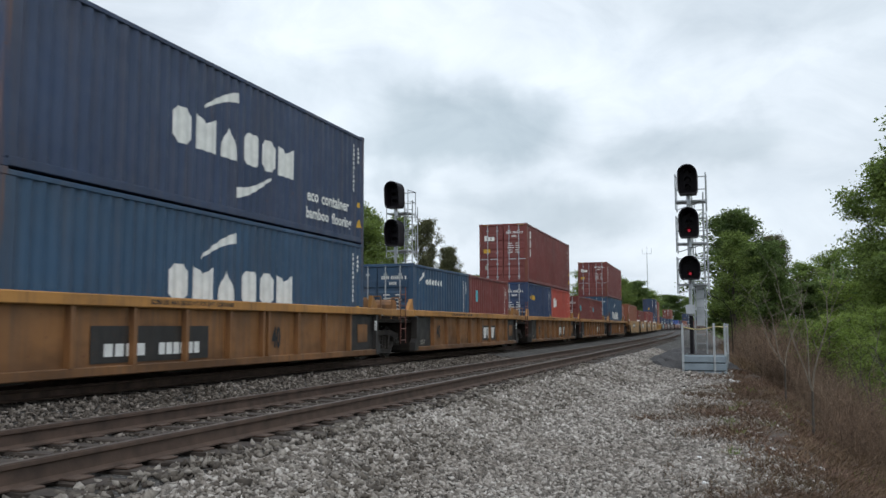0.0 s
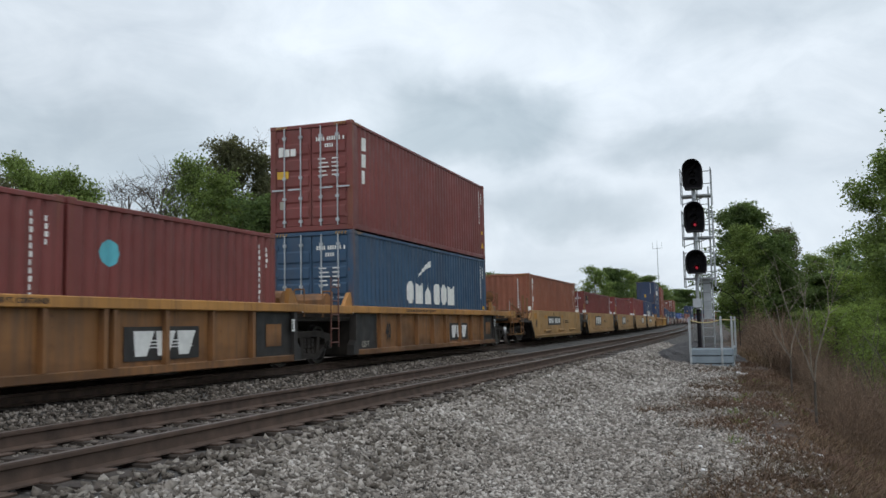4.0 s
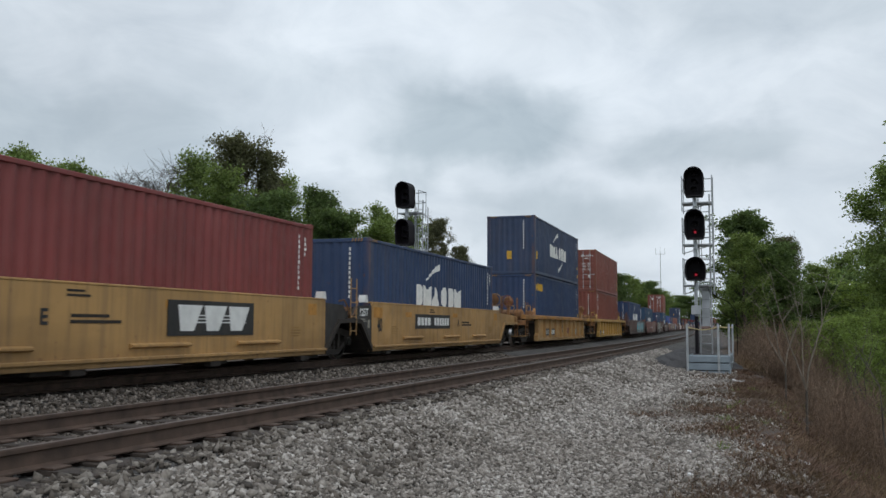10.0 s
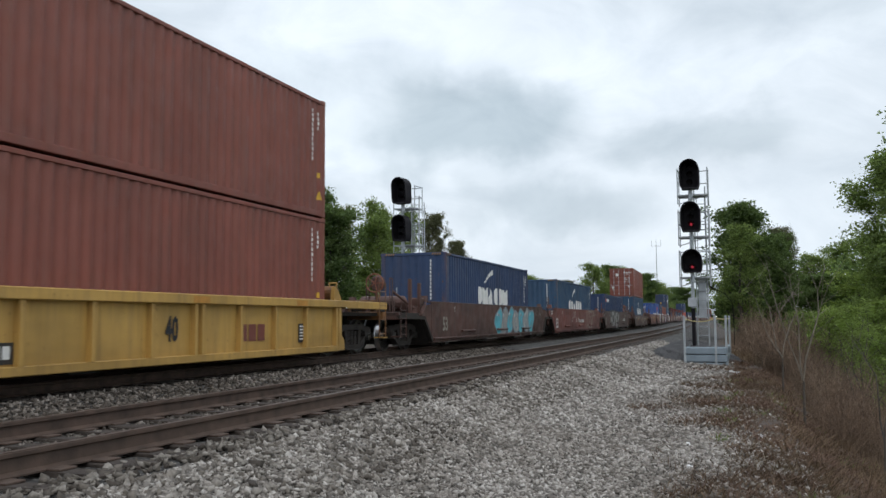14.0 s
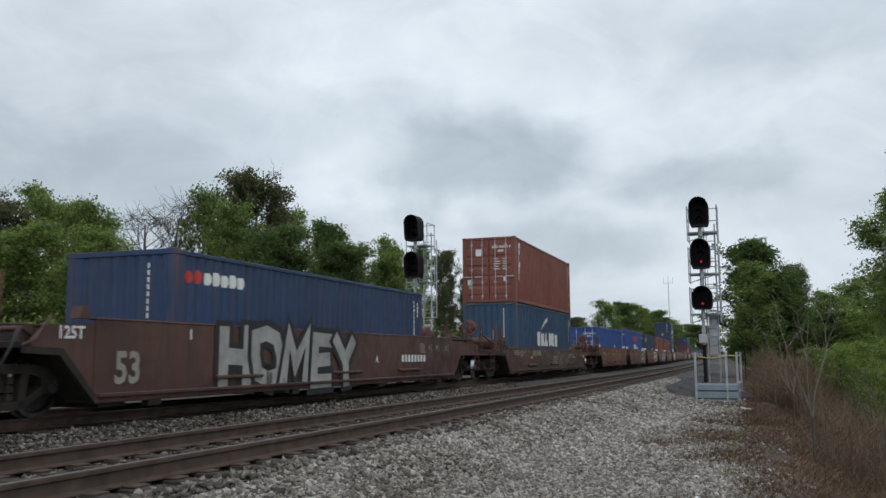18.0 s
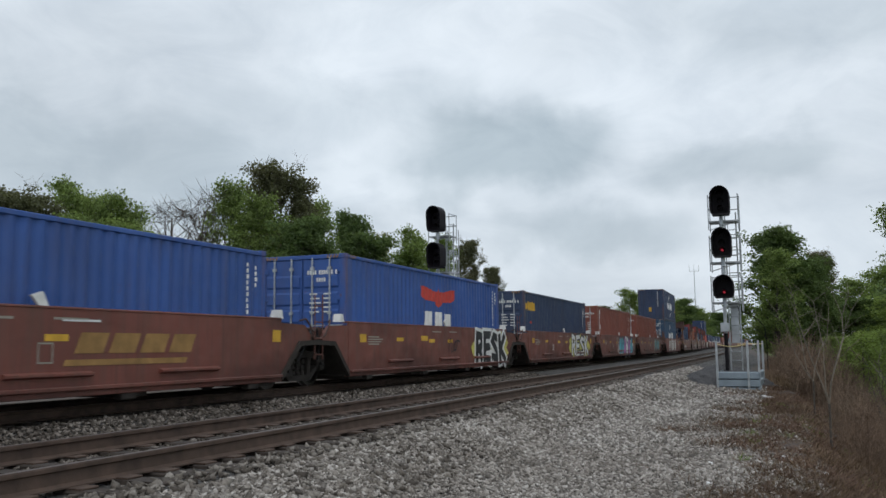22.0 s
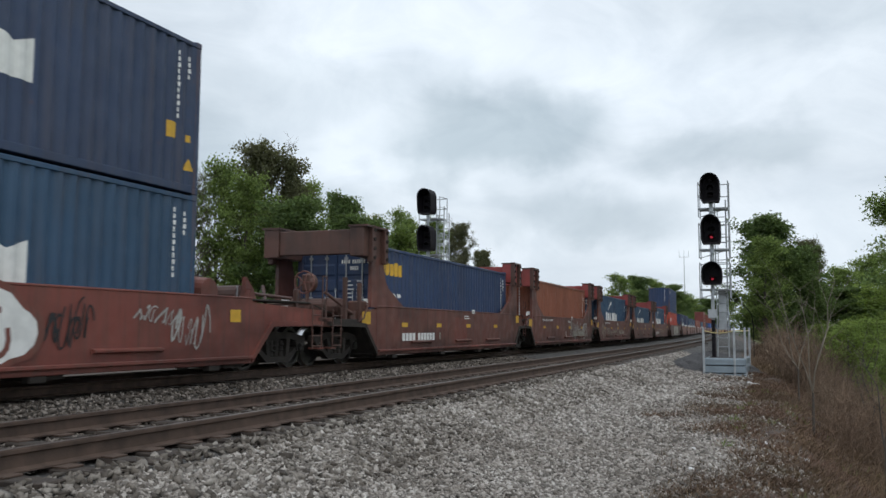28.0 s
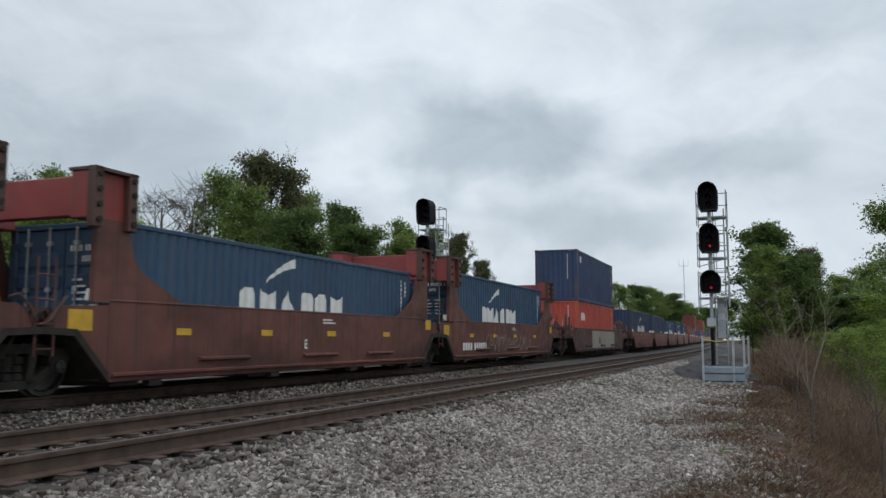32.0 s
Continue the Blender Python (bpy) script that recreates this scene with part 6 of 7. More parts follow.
    for k, u in enumerate((403.9, 420.1, 436.2, 452.0, 467.7)):
        mk = bulk[k] + dashes(6.4, 0.94) + [patch(-7.4, 1.0, 0.5, 0.32, YMARK, 1.437), patch(6.75, 1.15, 0.42, 0.30, YMARK, 1.437), lines_of(0.4, 1.3, 2, 0.6, WHITE, XS)]
        if k < 2:
            mk.append(patch(1.2, 1.42, 0.3, 0.14, WHITE, XS))
        well_car("bulk", u, 6.55, (2.6, True) if k == 0 else (1.5, False), (2.6, True) if k == 4 else (1.5, False), BULKB, "dark brown well car with tall bulkheads, carrying a container", mk)
    well_car("brown", 488.4, H, (2.85, True), (2.85, True), CARGRIME, "grimy well car with a primer-grey side, carrying stacked containers", [patch(-3.2, 0.36, 8.2, 1.0, GREYC, XS), patch(-1.0, 0.6, 0.6, 0.4, CARBROWN, XS + 0.003)])
    for k in range(5):
        well_car("brown", 510.2 + 15.6 * k, 6.35, (2.85, True) if k == 0 else (1.6, False), (2.85, True) if k == 4 else (1.6, False), CARBROWN, "brown well car far down the train", dashes(6.3))
    for u0, n, body in ((592.5, 5, CARBROWN), (674.0, 5, SAND), (758.0, 3, CARBROWN)):
        for k in range(n):
            well_car("brown", u0 + 15.6 * k, 6.35, (2.6, True) if k == 0 else (1.6, False), (2.6, True) if k == n - 1 else (1.6, False), body, "well car far down the train", [])


couple_train()

# ---------------------------------------------------------------- signals beside the line


def hood_outline(w, h):
    """Round-topped outline of a signal head, as (x, z) with the foot at 0."""
    r = w / 2
    pts = [(-r * 0.82, 0.0), (r * 0.82, 0.0), (r * 0.95, 0.10), (r, 0.22)]
    pts += [(r * math.cos(a), h - r + r * math.sin(a)) for a in np.linspace(0, math.pi, 11)]
    return pts + [(-r, 0.22), (-r * 0.95, 0.10)]


def signal_head(parent, z, w, h, lit, lamps=3, dx=0.0):
    """Black hooded head: cowl open to the front, back plate, lenses with visors, and its bracket."""
    o = hood_outline(w, h)
    inner = [(x * 0.88, h * 0.04 + q * 0.92) for x, q in o]
    n = len(o)
    mb = MB()
    y0, y1 = -0.62, -0.12
    vs = [(x, y0 - 0.10 * q / h, z + q) for x, q in o] + [(x, y1, z + q) for x, q in o] + [(x, y0 + 0.02 - 0.10 * q / h, z + q) for x, q in inner] + [(x, y1 - 0.05, z + q) for x, q in inner]
    fs = []
    for i in range(n):
        j = (i + 1) % n
        fs += [(i, n + i, n + j, j), (2 * n + i, 2 * n + j, 3 * n + j, 3 * n + i), (i, j, 2 * n + j, 2 * n + i)]
    fs += [tuple(range(n, 2 * n)), tuple(range(3 * n, 4 * n))[::-1]]
    head = part("signal_head", mb.add(vs, fs), HEADM, parent, "black hooded signal head", at=pose(dx, 0, 0))
    for k in range(lamps):
        zz = z + h * (0.26 + 0.52 * k / max(1, lamps - 1)) if lamps > 1 else z + h * 0.3
        on = k == 0 and lit
        lens = MB().tube((0, -0.20, zz), (0, -0.26, zz), 0.045, n=14)
        part("lens", lens, REDLAMP if on else DARKLENS, head, "red lit lens" if on else "dark lens")
        vis = MB()
        arc = [(0.10 * math.cos(a), 0.10 * math.sin(a)) for a in np.linspace(-0.3, math.pi + 0.3, 9)]
        for (a, b), (c, d) in zip(arc, arc[1:]):
            vis.add([(a, -0.18, zz + b), (c, -0.18, zz + d), (c, -0.44, zz + d), (a, -0.44, zz + b)], [(0, 1, 2, 3)])
        part("visor", vis, HEADM, head)
    part("bracket", MB().tube((0, -0.15, z + h * 0.4), (0, 0.08, z + h * 0.4), 0.05, n=8), STEEL, head, "galvanised bracket")
    part("cable_gland", MB().tube((0.02, -0.25, z - 0.32), (0.02, -0.22, z + 0.02), 0.07, 0.05, n=8), STEEL, head, "galvanised cable gland")


def signal_mast(x, y, base, heads, top, label, cage=True, turn=0, dx=0.0, lx=0.30):
    """Tall mast with a caged ladder behind, a railed stand at each head, and its heads: (z, width, height, lit, lamps)."""
    s = thing("railway_signal", label, "railway signal", pose(x, y, 0, 0, 0, turn), "signals beside the line")
    part("mast", MB().tube((0, 0.1, base), (0, 0.1, 1.9), 0.062, n=12).tube((0, 0.1, 1.9), (0, 0.1, top - 0.3), 0.06, n=12), STEEL if cage else STEEL, s, "slim steel mast")
    part("mast_sleeve", MB().tube((0, 0.1, base), (0, 0.1, 1.25), 0.068, n=12), HEADM, s, "black lower sleeve")
    for side in (-0.19, 0.19):
        part("ladder_rail", MB().tube((lx + side, 0.45, base), (lx + side, 0.45, top - 0.45), 0.026, n=6), STEEL, s)
    rung = MB().tube((lx - 0.19, 0.45, 0), (lx + 0.19, 0.45, 0), 0.014, n=6).mesh("rung", STEEL)
    for k in range(int((top - 0.6 - base) / 0.31)):
        part("rung", rung, STEEL, s, at=pose(0, 0, base + 0.35 + 0.31 * k))
    part("cable_tray", MB().box(lx - 0.14, lx + 0.14, 0.50, 0.58, base + 0.95, 2.3, 0.01), STEEL, s, "grey cable tray")
    part("junction_box", MB().box(-0.16, 0.14, -0.12, 0.08, 1.3, 1.62, 0.02), STEEL, s, "grey junction box")
    for z, w, h, lit, lamps in heads:
        signal_head(s, z, w, h, lit, lamps, dx)
        st = part("stand", MB().box(-0.42, 0.60, 0.05, 0.75, z - 0.17, z - 0.12), STEEL, s, "grated stand")
        for (a, b) in ((-0.42, 0.05), (0.60, 0.05), (-0.42, 0.75), (0.60, 0.75)):
            part("stand_post", MB().tube((a, b, z - 0.45), (a, b, z + 0.82), 0.02, n=6), STEEL, st)
        for zz in (z + 0.35, z + 0.80):
            part("stand_rail", MB().path([(-0.42, 0.05, zz), (-0.42, 0.75, zz), (0.60, 0.75, zz), (0.60, 0.05, zz)], 0.018), STEEL, st)
        part("stay", MB().tube((-0.4, 0.1, z - 0.45), (0.58, 0.1, z - 0.17), 0.016, n=6), STEEL, st)
    part("cable", MB().path([(lx + 0.1, 0.5, 2.2), (lx + 0.35, 0.5, 1.95), (lx + 0.75, 0.5, 1.75), (lx + 0.98, 0.5, 1.45), (lx + 1.02, 0.5, 1.0), (lx + 1.02, 0.5, base)], 0.012), HEADM, s, "thin black cable")
    if cage:
        for z in np.arange(2.6, top - 0.6, 0.75):
            hoop = MB().path([(lx - 0.19, 0.45, z), (lx - 0.27, 0.75, z), (lx - 0.14, 1.05, z), (lx + 0.14, 1.05, z), (lx + 0.27, 0.75, z), (lx + 0.19, 0.45, z)], 0.014)
            part("cage_hoop", hoop, STEEL, s)
        for a, b in ((-0.27, 0.75), (-0.14, 1.05), (0.14, 1.05), (0.27, 0.75)):
            part("cage_bar", MB().tube((lx + a, b, 2.6), (lx + a, b, top - 0.7), 0.014, n=6), STEEL, s)
    return s


signal_mast(-1.73, 31.9, -0.05, [(5.38, 0.66, 1.02, False, 3), (3.90, 0.66, 1.02, True, 3), (2.47, 0.68, 0.80, True, 2)], 6.02,
            "three-headed railway signal showing red, with caged steel ladder", dx=0.03)
signal_mast(-13.8, 34.6, -1.0, [(5.83, 0.68, 1.10, False, 3), (4.24, 0.68, 1.10, False, 3)], 6.7,
            "two-headed dark railway signal with caged steel ladder", turn=-6, dx=0.19, lx=0.42)


def signal_base():
    """Sheet steel box filled with cinders, with rail posts and a yellow chain."""
    b = thing("signal_platform", "blue-grey sheet steel platform filled with dark cinders", "platform", pose(-1.25, 31.5, -0.04))
    x0, x1, y0, y1 = -0.62, 0.62, -1.75, 1.6
    for k in range(3):
        z = -0.72 + 0.25 * k
        part("steel_plank", MB().prism([(y0, z), (y0 - 0.05, z + 0.02), (y0 - 0.05, z + 0.20), (y0, z + 0.235)], x0, x1), BLUEGREY, b)
        part("steel_plank", MB().prism([(x1, z), (x1 + 0.05, z + 0.02), (x1 + 0.05, z + 0.20), (x1, z + 0.235)], y0, y1, "y"), BLUEGREY, b)
        part("steel_plank", MB().prism([(x0, z), (x0 - 0.05, z + 0.02), (x0 - 0.05, z + 0.20), (x0, z + 0.235)], y0 + 0.6, y1, "y"), BLUEGREY, b)
    part("cinder_fill", MB().box(x0 + 0.01, x1 - 0.01, y0 + 0.01, y1, -0.8, -0.03), CINDER, b, "dark cinder fill")
    for x, y in ((x0 - 0.02, y0 - 0.06), (x1 - 0.30, y0 - 0.06), (x1 + 0.02, y0 + 0.2), (x1 + 0.05, y1 - 0.1)):
        part("rail_post", MB().box(x - 0.035, x + 0.035, y - 0.035, y + 0.035, -0.75, 1.02, 0.008), STEEL, b, "galvanised post")
    pts = [(x0 - 0.02 + (x1 - 0.28 - x0) * t, y0 - 0.06, 0.92 - 0.09 * math.sin(math.pi * t)) for t in np.linspace(0, 1, 9)]
    part("chain", MB().path(pts, 0.016), CHAIN, b, "sagging yellow chain")
    part("chain", MB().path([(x1 - 0.28, y0 - 0.06, 0.92), (x1 + 0.02, y0 + 0.2, 0.90), (x1 + 0.05, y1 - 0.1, 0.92)], 0.016), CHAIN, b, "yellow chain")


signal_base()
# mound of cinders that leads from the track to the platform
def cinder_mound():
    rng = np.random.RandomState(14)
    n, m = 12, 26
    V, F = [(-2.05, 33.2, 0.12)], []
    for i in range(1, n + 1):
        f = i / n
        for k in range(m):
            a = 2 * math.pi * k / m
            w = 1 + 0.12 * math.sin(3 * a + 1) + 0.06 * rng.uniform(-1, 1)
            V.append((-2.05 + 1.9 * f * w * math.cos(a), 33.2 + 2.9 * f * w * math.sin(a), 0.12 - 0.85 * f ** 1.8 + 0.03 * rng.uniform(-1, 1)))
    for k in range(m):
        F.append((0, 1 + k, 1 + (k + 1) % m))
        for i in range(n - 1):
            a, b = 1 + i * m + k, 1 + i * m + (k + 1) % m
            F.append((a, a + m, b + m, b))
    tagged(new("cinder_mound", MB().add(V, F).mesh("cinder_mound", CINDER)), "dark cinder mound beside the signal platform", "mound", kind="structure")


cinder_mound()

# ---------------------------------------------------------------- antenna mast, distant engine, house


def antenna():
    a = thing("antenna_mast", "thin grey radio mast with a forked top", "mast", pose(-36.0, 359.0, -2.4))
    part("pole", MB().tube((0, 0, 0), (0, 0, 33.2), 0.22, 0.12, n=8), STEEL, a)
    for x in (-1.8, 1.8):
        part("antenna", MB().path([(0, 0, 32.6), (x, 0, 32.6), (x, 0, 35.0)], 0.07), STEEL, a)
    part("antenna", MB().tube((0, 0, 33.0), (0, 0, 35.4), 0.07, n=6), STEEL, a)


antenna()


def engine():
    """Front of a waiting locomotive far up the near track, its headlamps lit."""
    e = thing("locomotive", "distant black locomotive with lit headlamps on the near track", "locomotive", on_line(NEAR_X, 492))
    part("body", MB().box(-1.5, 1.5, 0.6, 20, 1.3, 4.1, 0.1), LOCOM, e)
    part("nose", MB().prism([(0.0, 1.3), (0.0, 3.3), (0.3, 3.5), (1.6, 3.6), (1.6, 1.3)], -0.85, 0.85), LOCOM, e)
    part("cab", MB().prism([(1.4, 1.3), (1.6, 4.4), (2.0, 4.65), (4.2, 4.65), (4.2, 1.3)], -1.5, 1.5), LOCOM, e)
    part("pilot", MB().prism([(-0.2, 0.25), (-0.1, 1.3), (0.5, 1.3), (0.5, 0.25)], -1.4, 1.4), LOCOM, e)
    for x, z in ((-0.2, 4.25), (0.2, 4.25), (-0.75, 1.75), (0.75, 1.75)):
        part("headlamp", MB().tube((x, 1.42 if z > 3 else -0.05, z), (x, 1.25 if z > 3 else -0.25, z), 0.22, n=12), HEADLAMP, e, "lit white headlamp")
    for y in (3.0, 17.0):
        part("bogie", MB().box(-1.2, 1.2, y - 2.0, y + 2.0, 0.0, 1.2, 0.1), DARK, e)


engine()


def house():
    h = thing("house", "small white two-storey house among the trees", "house", pose(4.9, 100.0, -2.4, 0, 0, 12))
    part("wall", MB().box(-2.4, 2.4, -2.6, 2.6, 0, 4.8), HOUSEW, h)
    part("roof", MB().prism([(-2.8, 4.75), (2.8, 4.75), (0, 6.1)], -3.0, 3.0, "y"), ROOFM, h)
    for x in (-1.4, 1.3):
        for z in (1.0, 3.2):
            w = part("window", MB().box(x - 0.45, x + 0.45, -2.64, -2.58, z, z + 1.2), DARKLENS, h)
            part("window_frame", MB().box(x - 0.52, x + 0.52, -2.66, -2.62, z - 0.07, z).box(x - 0.52, x + 0.52, -2.66, -2.62, z + 1.2, z + 1.27), HOUSEW, w)
    part("door", MB().box(-0.45, 0.45, -2.65, -2.58, 0, 2.05), ROOFM, h)


house()

# ---------------------------------------------------------------- trees


def leaf_cloud(lobes, n, size, rng, flat=0.6):
    """Small leaves of four corners, thickest near the skin of a few uneven lobes (x, y, z, rx, rz)."""
    w = np.array([l[3] ** 1.7 for l in lobes])
    pick = rng.choice(len(lobes), n, p=w / w.sum())
    lb = np.array(lobes)[pick]
    d = rng.normal(size=(n, 3))
    d /= np.linalg.norm(d, axis=1)[:, None]
    r = np.minimum(1.12, rng.uniform(0.25, 1.0, n) ** 0.45) * (1 + 0.17 * np.sin(d[:, 0] * 7 + pick) * np.cos(d[:, 2] * 6 + pick * 2) + 0.045 * rng.normal(size=n))
    c = lb[:, :3] + d * np.stack([lb[:, 3], lb[:, 3], lb[:, 4]], 1) * r[:, None]
    a, b = rng.normal(size=(n, 3)), rng.normal(size=(n, 3))
    a /= np.linalg.norm(a, axis=1)[:, None]
    b -= (a * b).sum(1)[:, None] * a
    b /= np.linalg.norm(b, axis=1)[:, None]
    s = size * rng.uniform(0.6, 1.35, n)[:, None]
    V = np.stack([c - a * s, c - b * s * flat + a * s * 0.2, c + a * s, c + b * s * flat], 1)
    return V.reshape(-1, 3), np.arange(4 * n).reshape(n, 4)


def branch(mb, rng, p, way, length, r, sides, bow=0.12, steps=3):
    """A limb that bends upwards as it thins; gives the points along it."""
    pts = [Vector(p)]
    way = Vector(way).normalized()
    for k in range(steps):
        way = (way + Vector((rng.uniform(-.25, .25), rng.uniform(-.25, .25), bow + rng.uniform(-.1, .15)))).normalized()
        pts.append(pts[-1] + way * length / steps)
    for k in range(steps):
        mb.tube(pts[k], pts[k + 1], r * (1 - 0.8 * k / steps), r * (1 - 0.8 * (k + 1) / steps), n=sides, caps=False)
    return pts


def crown_width(kind, f):
    """Half width of the crown at the share f of its height."""
    if kind == "P":
        return 2.1 * (0.55 + 0.45 * math.sin(math.pi * min(1.0, 0.1 + f))) if f < 0.6 else 2.1 * math.sqrt(max(0.06, 1 - ((f - 0.6) / 0.46) ** 2))
    return 2.2 * math.sin(math.pi * (0.16 + 0.78 * f)) ** 0.7


def limbs(rng, kind, low):
    """Trunk, limbs, boughs and twigs of a tree ten metres tall, as one mesh builder; also gives the places of its leaf clusters."""
    mb, spots = MB(), []
    bare = kind == "B"
    r0 = 0.20 if bare else 0.15
    pts, p = [Vector((0, 0, 0))], Vector((0, 0, 0))
    for k in range(8):
        p = p + Vector((rng.uniform(-.16, .16), rng.uniform(-.16, .16), 8.9 / 8))
        pts.append(p)
        mb.tube(pts[-2], p, r0 * (1 - k / 9), r0 * (1 - (k + 1) / 9), n=7, caps=False)
    n = 32 if kind in "DPR" else 25
    for i in range(n):
        f = low + (0.97 - low) * (i + rng.uniform(0.1, 0.9)) / n
        g = (f - low) / (1 - low)
        k = min(7, int(f * 8))
        start = pts[k].lerp(pts[k + 1], min(1.0, f * 8 - k))
        start.z -= 0.6 * (1 - g)
        a = 2.4 * i + rng.uniform(-.5, .5)
        reach = max(0.5, crown_width(kind, g) * rng.uniform(0.62, 1.08)) * (1.2 if bare else 1.0)
        way = (math.cos(a), math.sin(a), rng.uniform(0.25, 0.7) + 0.9 * g)
        bough = branch(mb, rng, start, way, reach * 1.15, r0 * 0.42 * (1.15 - f), 5, 0.16, 4)
        for j in range(6 if bare else 5):
            t = rng.uniform(0.3, 1.0)
            q = min(3, int(t * 4))
            at = bough[q].lerp(bough[q + 1], t * 4 - q)
            a2 = a + rng.choice((-1, 1)) * rng.uniform(0.5, 1.3)
            sub = branch(mb, rng, at, (math.cos(a2), math.sin(a2), rng.uniform(-0.05, 1.0)), reach * rng.uniform(0.28, 0.5), r0 * 0.13 * (1.15 - f) + 0.004, 4, 0.2, 3)
            spots.append(sub[1])
            for _ in range(4):
                a3 = rng.uniform(0, 6.283)
                tip = branch(mb, rng, sub[rng.randrange(1, 4)], (math.cos(a3), math.sin(a3), rng.uniform(-.2, 1.2)), rng.uniform(0.3, 0.6) * (1.5 if bare else 1.0), 0.012 if bare else 0.007, 3, 0.2, 2)
                spots.append(tip[-1])
        spots.append(bough[-1])
    return mb, [c for c in spots if c.z < 9.75]


KINDS = {"R": (LEAF, "tall broadleaf tree with fresh fine leaves", 62, 0.052, 0.10, 0.36), "L": (LEAF, "broadleaf tree with fresh green leaves", 27, 0.068, 0.14, 0.33),
         "D": (LEAF2, "dense dark green leafy tree", 42, 0.074, 0.08, 0.36), "P": (PINE, "round-crowned tree with dull brown-green leaves", 60, 0.056, 0.18, 0.32),
         "N": (LEAF3, "bright green leafy tree", 19, 0.072, 0.05, 0.38), "W": (PALE, "slender pale budding tree in spring", 12, 0.075, 0.2, 0.36), "B": (None, "bare tree with dark branching limbs", 0, 0, 0.3, 0)}


def tree_proto(kind, seed):
    """A tree ten metres tall with a crown about four metres wide: clusters of small leaves on the twigs, with gaps between the boughs."""
    mat, label, n, size, low, spread = KINDS[kind]
    rng, prng = np.random.RandomState(seed), random.Random(seed)
    t = thing("tree", label, "tree", group="trees along the line")
    mb, spots = limbs(prng, kind, low)
    part("trunk", mb, BARK, t, "tapered trunk with limbs")
    if n:
        C = np.array([tuple(c) for c in spots])
        R = spread * rng.uniform(0.55, 1.25, len(C))
        count = np.maximum(6, (n * (R / spread) ** 2).astype(int))
        c, r = np.repeat(C, count, 0), np.repeat(R, count)
        m = len(c)
        c = c + rng.normal(size=(m, 3)) * (r * 0.52)[:, None] * np.array([1, 1, 0.72])
        a, b = rng.normal(size=(m, 3)), rng.normal(size=(m, 3))
        a /= np.linalg.norm(a, axis=1)[:, None]
        b -= (a * b).sum(1)[:, None] * a
        b /= np.linalg.norm(b, axis=1)[:, None]
        s = size * rng.uniform(0.6, 1.35, m)[:, None]
        V = np.stack([c - a * s, c + a * s * 0.5 - b * s * 0.9, c + a * s * 0.5 + b * s * 0.9], 1).reshape(-1, 3)
        part("crown", big_mesh("crown", V, np.arange(3 * m).reshape(m, 3), mat), mat, t, "airy crown of small leaves")
    return t


# kind, x, y, height and width
TREE_SPOTS = [('P', -38.4, 34.2, 11.6, 6.6), ('L', -39.2, 38.7, 13.3, 5.2), ('L', -34.4, 36.5, 11.4, 4.4), ('L', -32.1, 36.1, 11.2, 4.2), ('B', -36.9, 45.6, 12.6, 8.4), ('B', -37.2, 48.8, 13.6, 6.4),
              ('L', -35.0, 48.8, 14.4, 5.2), ('P', -33.5, 52.3, 15.8, 7.2), ('L', -31.9, 47.5, 12.9, 5.6), ('L', -33.1, 57.3, 14.2, 5.0), ('D', -32.8, 62.1, 13.8, 5.2), ('W', -34.2, 70.4, 13.2, 4.2),
              ('L', -30.2, 69.0, 13.0, 4.8), ('L', -29.6, 74.6, 12.5, 3.9), ('P', -29.2, 80.2, 12.4, 3.6), ('P', -30.2, 90.3, 10.7, 3.8), ('D', -28.1, 46.4, 10.4, 6.2),
              ('D', -28.1, 55.6, 10.2, 6.4), ('L', -26.8, 62.8, 9.9, 6.8), ('L', -33.2, 31.9, 9.4, 6.4), ('L', -29.0, 31.9, 8.4, 5.4), ('L', -43.5, 31.0, 12.0, 7.0), ('D', -50.4, 173.1, 13.6, 11), ('L', -46.1, 184.7, 12.8, 10.5),
              ('P', -46.5, 225.6, 13.0, 10.6), ('L', -28.6, 167.8, 12.6, 8.0), ('D', -27.6, 183.3, 13.0, 8.8), ('L', -26.9, 198.8, 13.6, 10.0), ('D', -26.8, 225, 13.6, 11.0),
              ('L', -31, 262, 14.2, 13), ('D', -33, 300, 14.6, 14), ('L', -34, 340, 15.5, 15), ('D', -36, 390, 16, 16), ('D', -34, 450, 17.5, 20), ('L', -30, 530, 19, 24), ('D', -0.6, 72.4, 10.8, 7.0), ('L', -0.6, 69.0, 8.8, 5.0), ('D', 1.2, 76.4, 9.7, 5.6),
              ('P', 3.3, 100.4, 12.7, 4.6), ('L', 6.7, 110.2, 10.6, 7.4), ('L', 10.7, 125.0, 13.4, 8.4), ('L', 11.5, 92.8, 11.2, 8.2), ('R', 9.5, 45.6, 13.9, 9.0), ('R', 8.1, 53.0, 12.1, 6.6),
              ('R', 13.4, 49.0, 15.2, 10.0), ('D', 5.4, 84.3, 7.0, 6.8), ('N', 8.2, 78.1, 6.9, 7.1), ('L', 15.5, 70.0, 13.0, 10.0), ('L', 14.0, 60.0, 9.0, 8.0), ('D', -6, 330.1, 12, 13.5), ('L', -5, 250, 11, 12.0), ('L', -3, 180, 10, 9.0), ('L', -2.0, 130, 9, 7.0)]
